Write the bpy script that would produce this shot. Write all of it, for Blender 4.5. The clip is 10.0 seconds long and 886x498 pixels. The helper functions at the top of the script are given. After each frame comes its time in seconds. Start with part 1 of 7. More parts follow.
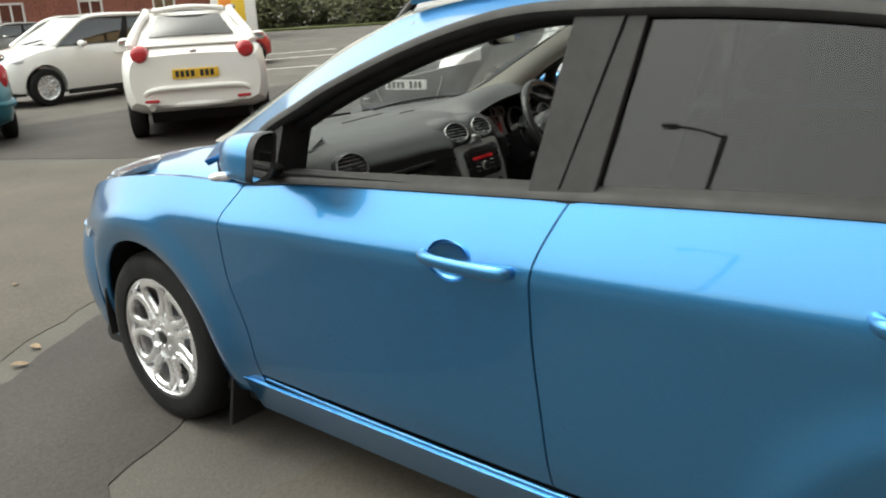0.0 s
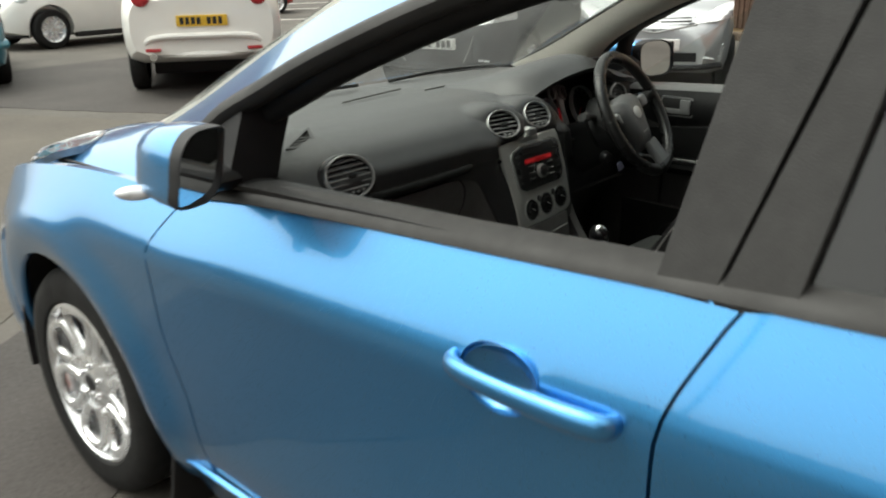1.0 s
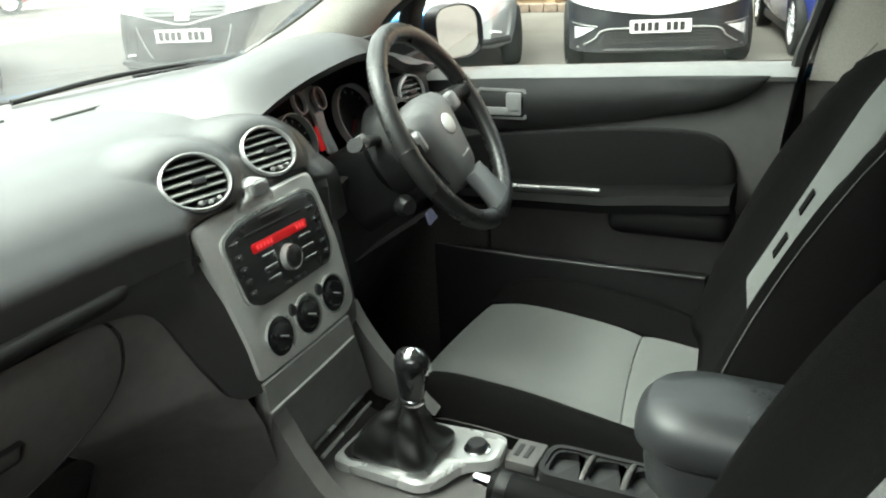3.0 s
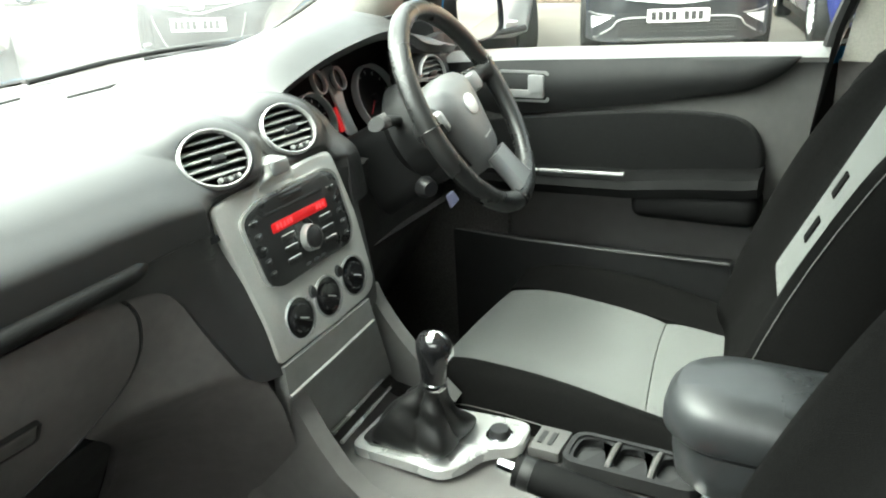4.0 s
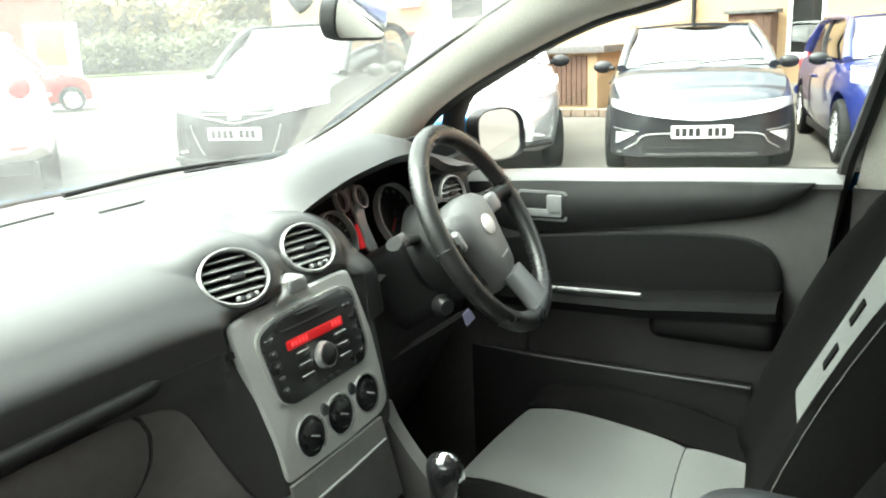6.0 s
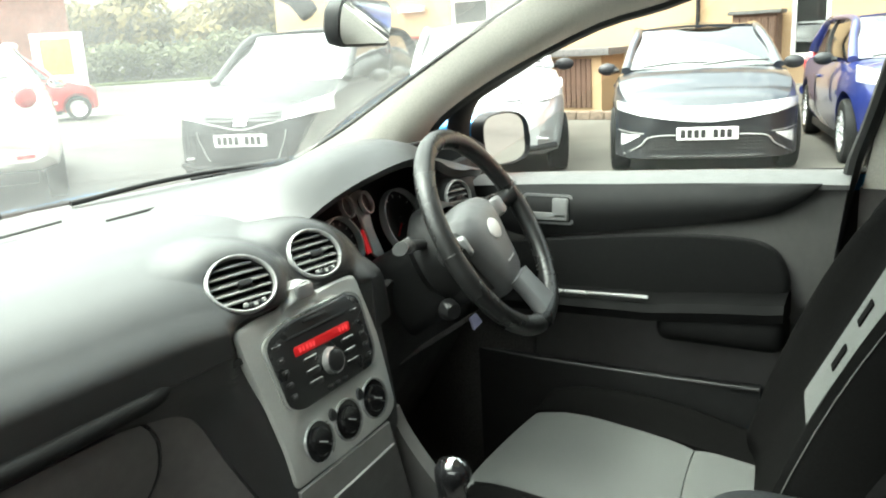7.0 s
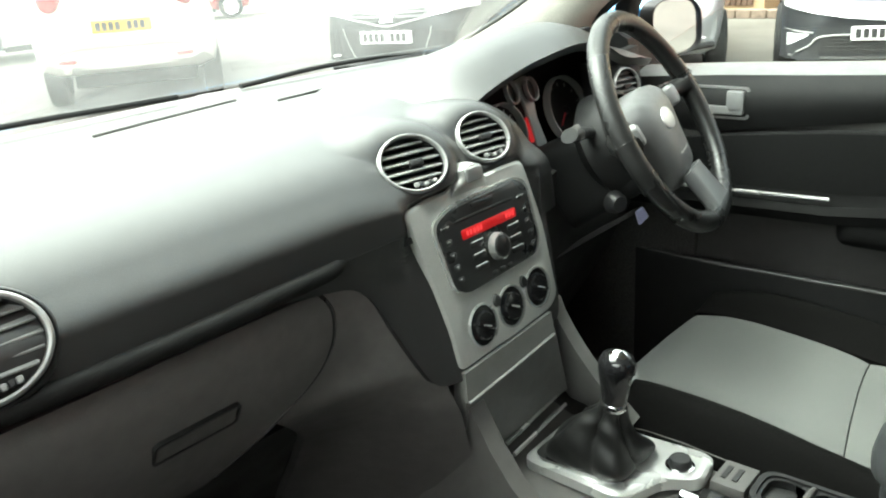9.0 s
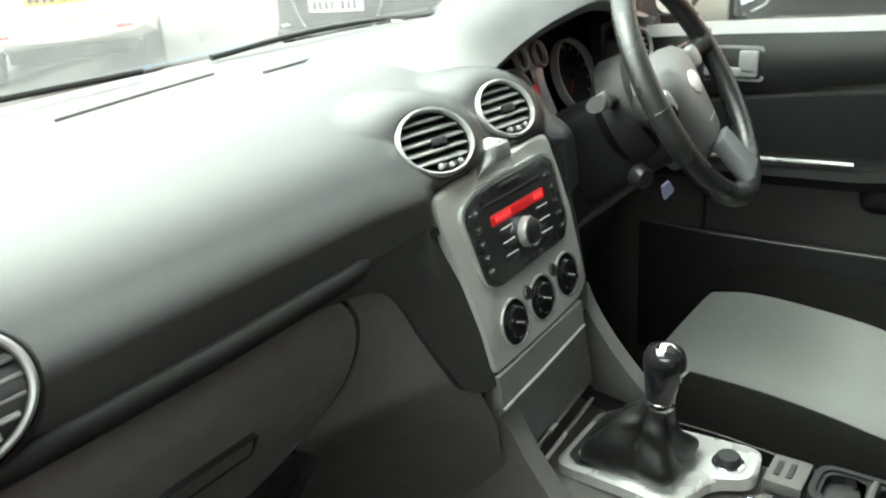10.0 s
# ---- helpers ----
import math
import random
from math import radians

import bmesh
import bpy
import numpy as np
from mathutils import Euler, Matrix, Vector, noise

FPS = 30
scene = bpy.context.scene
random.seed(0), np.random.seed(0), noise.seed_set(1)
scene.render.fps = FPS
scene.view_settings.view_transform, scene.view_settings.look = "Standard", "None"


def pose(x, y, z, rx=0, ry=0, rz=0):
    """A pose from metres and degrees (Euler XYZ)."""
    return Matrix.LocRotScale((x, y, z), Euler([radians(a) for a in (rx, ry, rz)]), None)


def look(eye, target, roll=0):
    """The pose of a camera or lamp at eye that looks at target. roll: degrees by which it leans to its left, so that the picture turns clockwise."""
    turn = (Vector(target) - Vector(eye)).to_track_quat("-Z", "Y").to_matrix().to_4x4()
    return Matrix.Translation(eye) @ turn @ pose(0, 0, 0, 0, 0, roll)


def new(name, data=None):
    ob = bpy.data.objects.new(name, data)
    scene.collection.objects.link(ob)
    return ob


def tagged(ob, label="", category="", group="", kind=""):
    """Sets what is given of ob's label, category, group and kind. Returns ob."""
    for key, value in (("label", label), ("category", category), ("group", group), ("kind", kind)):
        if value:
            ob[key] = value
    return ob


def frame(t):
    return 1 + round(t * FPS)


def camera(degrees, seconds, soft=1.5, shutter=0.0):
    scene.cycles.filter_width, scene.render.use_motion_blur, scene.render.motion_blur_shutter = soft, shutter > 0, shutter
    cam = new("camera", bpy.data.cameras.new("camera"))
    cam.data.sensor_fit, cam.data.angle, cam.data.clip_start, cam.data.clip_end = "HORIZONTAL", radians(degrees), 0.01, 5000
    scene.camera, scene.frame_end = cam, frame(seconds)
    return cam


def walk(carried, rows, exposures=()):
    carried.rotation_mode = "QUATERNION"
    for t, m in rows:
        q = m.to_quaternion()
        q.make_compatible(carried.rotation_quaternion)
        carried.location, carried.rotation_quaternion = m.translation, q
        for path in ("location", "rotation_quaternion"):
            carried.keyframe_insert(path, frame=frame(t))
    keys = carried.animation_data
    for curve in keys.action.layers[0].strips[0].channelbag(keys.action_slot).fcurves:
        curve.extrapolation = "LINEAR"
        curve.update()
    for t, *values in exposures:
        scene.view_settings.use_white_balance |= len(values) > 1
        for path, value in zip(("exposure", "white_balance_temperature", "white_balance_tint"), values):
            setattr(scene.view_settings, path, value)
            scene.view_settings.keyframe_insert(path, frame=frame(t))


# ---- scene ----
cam = camera(56.2, 10.0, soft=2.0, shutter=0.4)
PATH = [
    (0, (-2.314, -2.651, 1.461), (-0.867, -1.396, 0.884), -3.1),
    (0.5, (-2.012, -2.347, 1.425), (-0.614, -1.049, 0.826), -2.8),
    (1, (-1.689, -2.061, 1.406), (-0.294, -0.792, 0.737), -0.8),
    (1.5, (-1.348, -1.784, 1.378), (0.18, -0.676, 0.717), -3.5),
    (2, (-1.05, -1.63, 1.338), (0.473, -0.55, 0.622), -3.7),
    (2.5, (-0.836, -1.567, 1.305), (0.815, -0.684, 0.599), -3.2),
    (4, (-0.8, -1.511, 1.257), (0.825, -0.603, 0.527), -3.2),
    (4.5, (-0.8, -1.518, 1.261), (0.815, -0.557, 0.577), -3.4),
    (5, (-0.798, -1.52, 1.263), (0.823, -0.537, 0.626), -3.2),
    (5.5, (-0.798, -1.528, 1.277), (0.865, -0.548, 0.751), -1.7),
    (7, (-0.799, -1.53, 1.28), (0.864, -0.525, 0.805), -3.1),
    (7.5, (-0.803, -1.518, 1.27), (0.809, -0.463, 0.732), -3.3),
    (8, (-0.808, -1.504, 1.261), (0.716, -0.357, 0.661), -4.0),
    (8.5, (-0.809, -1.487, 1.252), (0.663, -0.306, 0.591), -3.1),
    (9, (-0.809, -1.481, 1.251), (0.607, -0.241, 0.575), -3.8),
    (9.5, (-0.806, -1.458, 1.252), (0.594, -0.202, 0.57), -3.7),
    (10, (-0.764, -1.334, 1.235), (0.701, -0.199, 0.482), -4.6),
]
EXPOSURES = [(t, e, 6750 if t < 1.8 else 6500, 2 if t < 1.8 else -5) for t, e in ((0, 0.75), (1.5, 0.8), (2.0, 1.35), (2.5, 2.18), (2.7, 2.4), (3.8, 3.3), (4.5, 3.46), (5.0, 3.46), (5.5, 3.3), (6.8, 2.85), (7.5, 2.7), (8.5, 2.95), (10, 2.95))]
walk(cam, [(t, look(eye, target, roll)) for t, eye, target, roll in PATH], EXPOSURES)

# ---- world and sun: a bright overcast day ----
world = bpy.data.worlds.new("overcast_sky")
scene.world = world
world.use_nodes = True
wn, wl = world.node_tree.nodes, world.node_tree.links
sky = wn.new("ShaderNodeTexSky")
sky.sky_type, sky.sun_disc = "NISHITA", False
sky.sun_elevation, sky.sun_rotation = radians(62), radians(330)
sky.air_density, sky.dust_density, sky.ozone_density = 1.0, 6.0, 1.0
grey = wn.new("ShaderNodeHueSaturation")
grey.inputs["Saturation"].default_value = 0.18
wl.new(sky.outputs["Color"], grey.inputs["Color"])
wl.new(grey.outputs["Color"], wn["Background"].inputs["Color"])
wn["Background"].inputs["Strength"].default_value = 0.15
sun = new("sun", bpy.data.lights.new("sun", "SUN"))
sun.data.energy, sun.data.angle, sun.data.color = 1.4, radians(140), (1.0, 0.97, 0.93)
sun.rotation_euler = (radians(-38), 0, radians(40))

# ---- mesh helpers ----
def part(name, bm, material, parent=None, label="", smooth=40, recalc=True):
    """Links a bmesh as one mesh object, under a thing or a part if one is given."""
    if recalc:
        bmesh.ops.recalc_face_normals(bm, faces=bm.faces)
    me = bpy.data.meshes.new(name)
    bm.to_mesh(me)
    bm.free()
    if smooth:
        for p in me.polygons:
            p.use_smooth = True
        me.set_sharp_from_angle(angle=radians(smooth))
    me.materials.append(material)
    ob = new(name, me)
    if parent is not None:
        ob.parent = parent
    if label:
        tagged(ob, label)
    return ob


def thing(name, label, category, group="", m=None):
    """An Empty that carries the parts of a thing."""
    ob = new(name)
    ob.empty_display_size = 0.1
    if m is not None:
        ob.matrix_basis = m
    return tagged(ob, label, category, group)


def solo(name, bm, material, label, category, kind="", group="", smooth=40):
    return tagged(part(name, bm, material, None, "", smooth), label, category, group, kind)


def box(x0, x1, y0, y1, z0, z1, bev=0.0, seg=2):
    bm = bmesh.new()
    bmesh.ops.create_cube(bm, size=1, matrix=Matrix.Translation(((x0 + x1) / 2, (y0 + y1) / 2, (z0 + z1) / 2)) @ Matrix.Diagonal((x1 - x0, y1 - y0, z1 - z0, 1)))
    if bev:
        bmesh.ops.bevel(bm, geom=bm.edges[:], offset=bev, segments=seg, profile=0.6, affect="EDGES")
    return bm


def moved(bm, m):
    bm.transform(m)
    return bm


def joined(*bms):
    out = bmesh.new()
    for b in bms:
        me = bpy.data.meshes.new("tmp")
        b.to_mesh(me)
        b.free()
        out.from_mesh(me)
        bpy.data.meshes.remove(me)
    return out


def grid(fn, nu, nv, thick=0.0, wrap=False, back=None):
    """A surface fn(u, v) -> point over the unit square; thick gives it a back along its normals, back one moved by that much."""
    if back:
        bm = joined(grid(fn, nu, nv), grid(lambda u, v: Vector(fn(u, v)) + Vector(back), nu, nv))
        bmesh.ops.bridge_loops(bm, edges=[e for e in bm.edges if e.is_boundary])
        return bm
    bm = bmesh.new()
    rows = [[bm.verts.new(fn(i / nu, j / nv)) for i in range(nu if wrap else nu + 1)] for j in range(nv + 1)]
    n = len(rows[0])
    for j in range(nv):
        for i in range(nu):
            bm.faces.new((rows[j][i], rows[j][(i + 1) % n], rows[j + 1][(i + 1) % n], rows[j + 1][i]))
    if thick:
        bm.normal_update()
        bmesh.ops.solidify(bm, geom=bm.faces[:], thickness=thick)
    return bm


def loft(rings, caps=True):
    """Closed rings of equal count joined one after another."""
    bm = bmesh.new()
    vs = [[bm.verts.new(p) for p in r] for r in rings]
    n = len(vs[0])
    for a, b in zip(vs, vs[1:]):
        for i in range(n):
            bm.faces.new((a[i], a[(i + 1) % n], b[(i + 1) % n], b[i]))
    if caps:
        bm.faces.new(vs[0])
        bm.faces.new(list(reversed(vs[-1])))
    return bm


def smooth_line(pts, n):
    """n + 1 points on a Catmull-Rom curve through pts."""
    pts = [Vector(p) for p in pts]
    full = [2 * pts[0] - pts[1], *pts, 2 * pts[-1] - pts[-2]]
    out = []
    for k in range(n + 1):
        s = k / n * (len(pts) - 1)
        i = min(int(s), len(pts) - 2)
        t = s - i
        a, b, c, d = full[i:i + 4]
        out.append(0.5 * (2 * b + (c - a) * t + (2 * a - 5 * b + 4 * c - d) * t * t + (3 * b - a - 3 * c + d) * t ** 3))
    return out


def curve1(knots):
    """A smooth function of one number through (x, value) knots, without overshoot."""
    xs, vs = [k[0] for k in knots], [k[1] for k in knots]
    d = [(vs[i + 1] - vs[i]) / (xs[i + 1] - xs[i]) for i in range(len(xs) - 1)]
    m = [d[0]] + [0.0 if p * q <= 0 else 2 * p * q / (p + q) for p, q in zip(d, d[1:])] + [d[-1]]

    def f(x):
        if x <= xs[0]:
            return vs[0]
        if x >= xs[-1]:
            return vs[-1]
        i = bisect(xs, x) - 1
        h = xs[i + 1] - xs[i]
        t = (x - xs[i]) / h
        return vs[i] * (1 + 2 * t) * (1 - t) ** 2 + m[i] * h * t * (1 - t) ** 2 + vs[i + 1] * t * t * (3 - 2 * t) + m[i + 1] * h * t * t * (t - 1)
    return f


def bisect(xs, x):
    """How many of the rising xs are not past x."""
    n = 0
    while n < len(xs) and xs[n] <= x:
        n += 1
    return n


def tube(pts, r, seg=10, closed=False, flat=1.0, up=(0, 0, 1), n=0):
    """A round or flattened bar along pts; r is a radius or one for each point."""
    if n:
        pts = smooth_line(pts, n)
    pts = [Vector(p) for p in pts]
    rs = list(r) if isinstance(r, (list, tuple)) else [r] * len(pts)
    if len(rs) != len(pts):
        src = rs
        rs = [src[min(int(k / (len(pts) - 1) * (len(src) - 1)), len(src) - 2)] * (1 - (k / (len(pts) - 1) * (len(src) - 1)) % 1) + src[min(int(k / (len(pts) - 1) * (len(src) - 1)) + 1, len(src) - 1)] * ((k / (len(pts) - 1) * (len(src) - 1)) % 1) for k in range(len(pts))]
    rings = []
    for k, p in enumerate(pts):
        a = pts[k - 1] if (k or closed) else p
        b = pts[(k + 1) % len(pts)] if (k < len(pts) - 1 or closed) else p
        d = (b - a).normalized()
        s = d.cross(Vector(up))
        s = s.normalized() if s.length > 1e-4 else d.orthogonal().normalized()
        w = s.cross(d)
        rings.append([p + rs[k] * (s * math.cos(t) + w * flat * math.sin(t)) for t in [2 * math.pi * i / seg for i in range(seg)]])
    if closed:
        rings.append(rings[0])
        bm = loft(rings, False)
        bmesh.ops.remove_doubles(bm, verts=bm.verts, dist=1e-6)
        return bm
    return loft(rings)


def lathe(profile, n=32, m=None, sx=1.0, sy=1.0):
    """(radius, height) pairs turned about the local z axis."""
    bm = grid(lambda u, v: (profile[round(v * (len(profile) - 1))][0] * math.cos(2 * math.pi * u) * sx,
                            profile[round(v * (len(profile) - 1))][0] * math.sin(2 * math.pi * u) * sy,
                            profile[round(v * (len(profile) - 1))][1]), n, len(profile) - 1, wrap=True)
    bmesh.ops.remove_doubles(bm, verts=bm.verts, dist=1e-6)
    return moved(bm, m) if m is not None else bm


def rounded(w, h, r, n=5):
    """A rounded rectangle's outline, w by h, round (0, 0)."""
    pts = []
    for cx, cy, a0 in ((w / 2 - r, h / 2 - r, 0), (-w / 2 + r, h / 2 - r, 90), (-w / 2 + r, -h / 2 + r, 180), (w / 2 - r, -h / 2 + r, 270)):
        pts += [(cx + r * math.cos(radians(a0 + 90 * k / n)), cy + r * math.sin(radians(a0 + 90 * k / n))) for k in range(n + 1)]
    return pts


def plate(outline, t0, t1, bev=0.0):
    """An outline in local x, y made solid from z = t0 to t1, with a small chamfer on its upper edge."""
    cx = sum(p[0] for p in outline) / len(outline)
    cy = sum(p[1] for p in outline) / len(outline)
    rings = [[(x, y, t0) for x, y in outline], [(x, y, t1 - bev) for x, y in outline]]
    if bev:
        rings.append([(x - bev * (1 if x > cx else -1) * min(1, abs(x - cx) / bev), y - bev * (1 if y > cy else -1) * min(1, abs(y - cy) / bev), t1) for x, y in outline])
    return loft(rings)


def frame_ring(outer, inner, t0, t1):
    """A flat frame between two outlines of equal count."""
    bm = bmesh.new()
    vs = [[bm.verts.new((x, y, z)) for x, y in o] for o, z in ((outer, t0), (outer, t1), (inner, t1), (inner, t0))]
    n = len(outer)
    for a in range(4):
        for i in range(n):
            bm.faces.new((vs[a][i], vs[a][(i + 1) % n], vs[(a + 1) % 4][(i + 1) % n], vs[(a + 1) % 4][i]))
    return bm


def ball(c, rx, ry, rz, u=20, v=12):
    bm = bmesh.new()
    bmesh.ops.create_uvsphere(bm, u_segments=u, v_segments=v, radius=1, matrix=Matrix.Translation(c) @ Matrix.Diagonal((rx, ry, rz, 1)))
    return bm


def facing(c, yaw=0, pitch=0):
    """Local x to the right, y up, z out towards the back of the car: yaw turns it to the left door, pitch upwards."""
    return Matrix.Translation(c) @ Matrix.Rotation(radians(-yaw), 4, "Z") @ Matrix.Rotation(radians(90 - pitch), 4, "X")


def cut(ob, *cutters):
    """Takes the cutters out of ob for good."""
    for bm in cutters:
        bmesh.ops.recalc_face_normals(bm, faces=bm.faces)
        me = bpy.data.meshes.new("cutter")
        bm.to_mesh(me)
        bm.free()
        tool = new("cutter", me)
        tool.parent = ob.parent
        mod = ob.modifiers.new("cut", "BOOLEAN")
        mod.operation, mod.solver, mod.object = "DIFFERENCE", "EXACT", tool
        bpy.context.view_layer.update()
        fresh = bpy.data.meshes.new_from_object(ob.evaluated_get(bpy.context.evaluated_depsgraph_get()))
        ob.modifiers.clear()
        ob.data = fresh
        bpy.data.objects.remove(tool)
    for p in ob.data.polygons:
        p.use_smooth = True
    ob.data.set_sharp_from_angle(angle=radians(35))


# ---- materials ----
def material(name, colour, rough=0.5, metal=0.0, vary=0.12, scale=40.0, bump=0.0, bump_scale=400.0, coat=0.0, stain=0.0, stain_scale=2.0, spec=0.5, sheen=0.0, rough_vary=0.08):
    """A Principled surface with grain, larger stains and a fine relief, all in metres."""
    mt = bpy.data.materials.new(name)
    mt.use_nodes = True
    nt = mt.node_tree
    b = nt.nodes["Principled BSDF"]
    b.inputs["Metallic"].default_value, b.inputs["Coat Weight"].default_value = metal, coat
    b.inputs["Coat Roughness"].default_value = 0.04
    b.inputs["Specular IOR Level"].default_value = spec
    b.inputs["Sheen Weight"].default_value = sheen
    geo = nt.nodes.new("ShaderNodeNewGeometry")

    def noise_tex(s, detail=4.0):
        n = nt.nodes.new("ShaderNodeTexNoise")
        n.inputs["Scale"].default_value, n.inputs["Detail"].default_value = s, detail
        nt.links.new(geo.outputs["Position"], n.inputs["Vector"])
        return n

    def ranged(src, lo, hi):
        r = nt.nodes.new("ShaderNodeMapRange")
        r.inputs["From Min"].default_value, r.inputs["From Max"].default_value = 0.3, 0.7
        r.inputs["To Min"].default_value, r.inputs["To Max"].default_value = lo, hi
        nt.links.new(src, r.inputs["Value"])
        return r.outputs["Result"]

    fine = noise_tex(scale)
    k = ranged(fine.outputs["Fac"], 1 - vary, 1 + vary)
    if stain:
        big = noise_tex(stain_scale, 6.0)
        mul = nt.nodes.new("ShaderNodeMath")
        mul.operation = "MULTIPLY"
        nt.links.new(k, mul.inputs[0])
        nt.links.new(ranged(big.outputs["Fac"], 1 - stain, 1 + stain), mul.inputs[1])
        k = mul.outputs[0]
    vec = nt.nodes.new("ShaderNodeVectorMath")
    vec.operation = "SCALE"
    vec.inputs[0].default_value = colour
    nt.links.new(k, vec.inputs["Scale"])
    nt.links.new(vec.outputs["Vector"], b.inputs["Base Color"])
    nt.links.new(ranged(noise_tex(scale * 0.35).outputs["Fac"], max(0.02, rough - rough_vary), min(1, rough + rough_vary)), b.inputs["Roughness"])
    if bump:
        bp = nt.nodes.new("ShaderNodeBump")
        bp.inputs["Strength"].default_value, bp.inputs["Distance"].default_value = bump, 0.002
        nt.links.new(noise_tex(bump_scale, 3.0).outputs["Fac"], bp.inputs["Height"])
        nt.links.new(bp.outputs["Normal"], b.inputs["Normal"])
    return mt


def glass(name, tint, clear, haze=0.0, base=0.04):
    """A thin pane: lets light through, mirrors by Fresnel, with a patchy pale film for glare."""
    mt = bpy.data.materials.new(name)
    mt.use_nodes = True
    nt = mt.node_tree
    nt.nodes.remove(nt.nodes["Principled BSDF"])
    out = nt.nodes["Material Output"]
    tr, gl, fr, mx = (nt.nodes.new(k) for k in ("ShaderNodeBsdfTransparent", "ShaderNodeBsdfGlossy", "ShaderNodeLayerWeight", "ShaderNodeMixShader"))
    tr.inputs["Color"].default_value = (tint[0] * clear, tint[1] * clear, tint[2] * clear, 1)
    gl.inputs["Roughness"].default_value = 0.02
    fr.inputs["Blend"].default_value = 0.5
    pw, ml = nt.nodes.new("ShaderNodeMath"), nt.nodes.new("ShaderNodeMath")
    pw.operation, ml.operation = "POWER", "MULTIPLY_ADD"
    pw.inputs[1].default_value, ml.inputs[1].default_value, ml.inputs[2].default_value = 5.0, 0.9, base
    nt.links.new(fr.outputs["Facing"], pw.inputs[0])
    nt.links.new(pw.outputs[0], ml.inputs[0])
    nt.links.new(ml.outputs[0], mx.inputs["Fac"])
    nt.links.new(tr.outputs["BSDF"], mx.inputs[1])
    nt.links.new(gl.outputs["BSDF"], mx.inputs[2])
    last = mx
    # Translucent white mixed in unevenly imitates veiling glare.
    if haze:
        df, mx2, nz, rg, geo = (nt.nodes.new(k) for k in ("ShaderNodeBsdfTranslucent", "ShaderNodeMixShader", "ShaderNodeTexNoise", "ShaderNodeMapRange", "ShaderNodeNewGeometry"))
        df.inputs["Color"].default_value = (0.9, 0.9, 0.9, 1)
        nz.inputs["Scale"].default_value, nz.inputs["Detail"].default_value = 5.0, 5.0
        nt.links.new(geo.outputs["Position"], nz.inputs["Vector"])
        rg.inputs["From Min"].default_value, rg.inputs["From Max"].default_value = 0.3, 0.75
        rg.inputs["To Min"].default_value, rg.inputs["To Max"].default_value = haze * 0.6, haze * 1.5
        nt.links.new(nz.outputs["Fac"], rg.inputs["Value"])
        nt.links.new(rg.outputs["Result"], mx2.inputs["Fac"])
        nt.links.new(mx.outputs["Shader"], mx2.inputs[1])
        nt.links.new(df.outputs["BSDF"], mx2.inputs[2])
        last = mx2
    nt.links.new(last.outputs["Shader"], out.inputs["Surface"])
    return mt


def glowing(name, colour, strength):
    mt = bpy.data.materials.new(name)
    mt.use_nodes = True
    b = mt.node_tree.nodes["Principled BSDF"]
    b.inputs["Base Color"].default_value = (*[c * 0.3 for c in colour], 1)
    b.inputs["Emission Color"].default_value = (*colour, 1)
    b.inputs["Emission Strength"].default_value = strength
    return mt


def car_paint(name, colour, metal=0.0, rough=0.3, coat=1.0):
    return material(name, colour, rough, metal, 0.02, 900, 0.0, 1, coat=coat, stain=0.03, stain_scale=3, rough_vary=0.008)


BLUE = car_paint("metallic_blue_paint", (0.048, 0.25, 0.535), 0.86, 0.28)
WHITE_P = car_paint("white_paint", (0.84, 0.83, 0.79))
BLACK_P = car_paint("black_paint", (0.012, 0.013, 0.015), 0.0, 0.48, 0.0)
SILVER_P = car_paint("silver_paint", (0.52, 0.54, 0.55), 0.6)
NAVY_P = car_paint("navy_paint", (0.008, 0.012, 0.022), 0.0)
VIOLET_P = car_paint("deep_blue_paint", (0.02, 0.03, 0.15), 0.3)
RED_P = car_paint("red_paint", (0.5, 0.02, 0.025))
TEAL_P = car_paint("teal_paint", (0.015, 0.17, 0.24), 0.3)
GREY_P = car_paint("grey_paint", (0.3, 0.3, 0.29), 0.4)
TRIM = material("black_exterior_trim", (0.013, 0.013, 0.014), 0.5, spec=0.3, bump=0.15, stain=0.15)
MATT_TRIM = material("faded_black_trim", (0.027, 0.0265, 0.026), 0.58, spec=0.3, bump=0.2, stain=0.2, stain_scale=5)
RUBBER = material("tyre_rubber", (0.011, 0.011, 0.011), 0.75, bump=0.4, bump_scale=250, stain=0.25, spec=0.25)
ALLOY = material("bright_alloy", (0.85, 0.86, 0.87), 0.24, 0.75, 0.05, stain=0.1, stain_scale=12)
CHROME = material("chrome", (0.8, 0.81, 0.82), 0.08, 1.0, 0.03, rough_vary=0.03)
# Near-black for unlit rooms and cabins, also liners, underbody and bulkhead.
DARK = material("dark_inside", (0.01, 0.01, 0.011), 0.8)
GLASS = glass("window_glass", (0.95, 0.97, 0.96), 1.0)
# The 0.022 film washes out the view as glare would.
SCREEN = glass("windscreen_glass", (0.95, 0.97, 0.96), 0.98, 0.022)
TINT = glass("tinted_glass", (0.5, 0.52, 0.53), 0.45, base=0.058)
CAR_SCREEN = glass("parked_car_windscreen", (0.7, 0.75, 0.75), 0.5, base=0.42)
CAR_GLASS = glass("parked_car_glass", (0.7, 0.75, 0.75), 0.5, base=0.22)
CAR_DARK = material("dark_rear_glass", (0.02, 0.022, 0.022), 0.06, coat=1.0, vary=0.05)
MIRROR = material("mirror_glass", (0.85, 0.87, 0.88), 0.03, 1.0, 0.0, rough_vary=0.01)
LAMP_CLEAR = material("clear_headlamp", (0.72, 0.73, 0.74), 0.15, 0.15, 0.3, 60, coat=1.0)
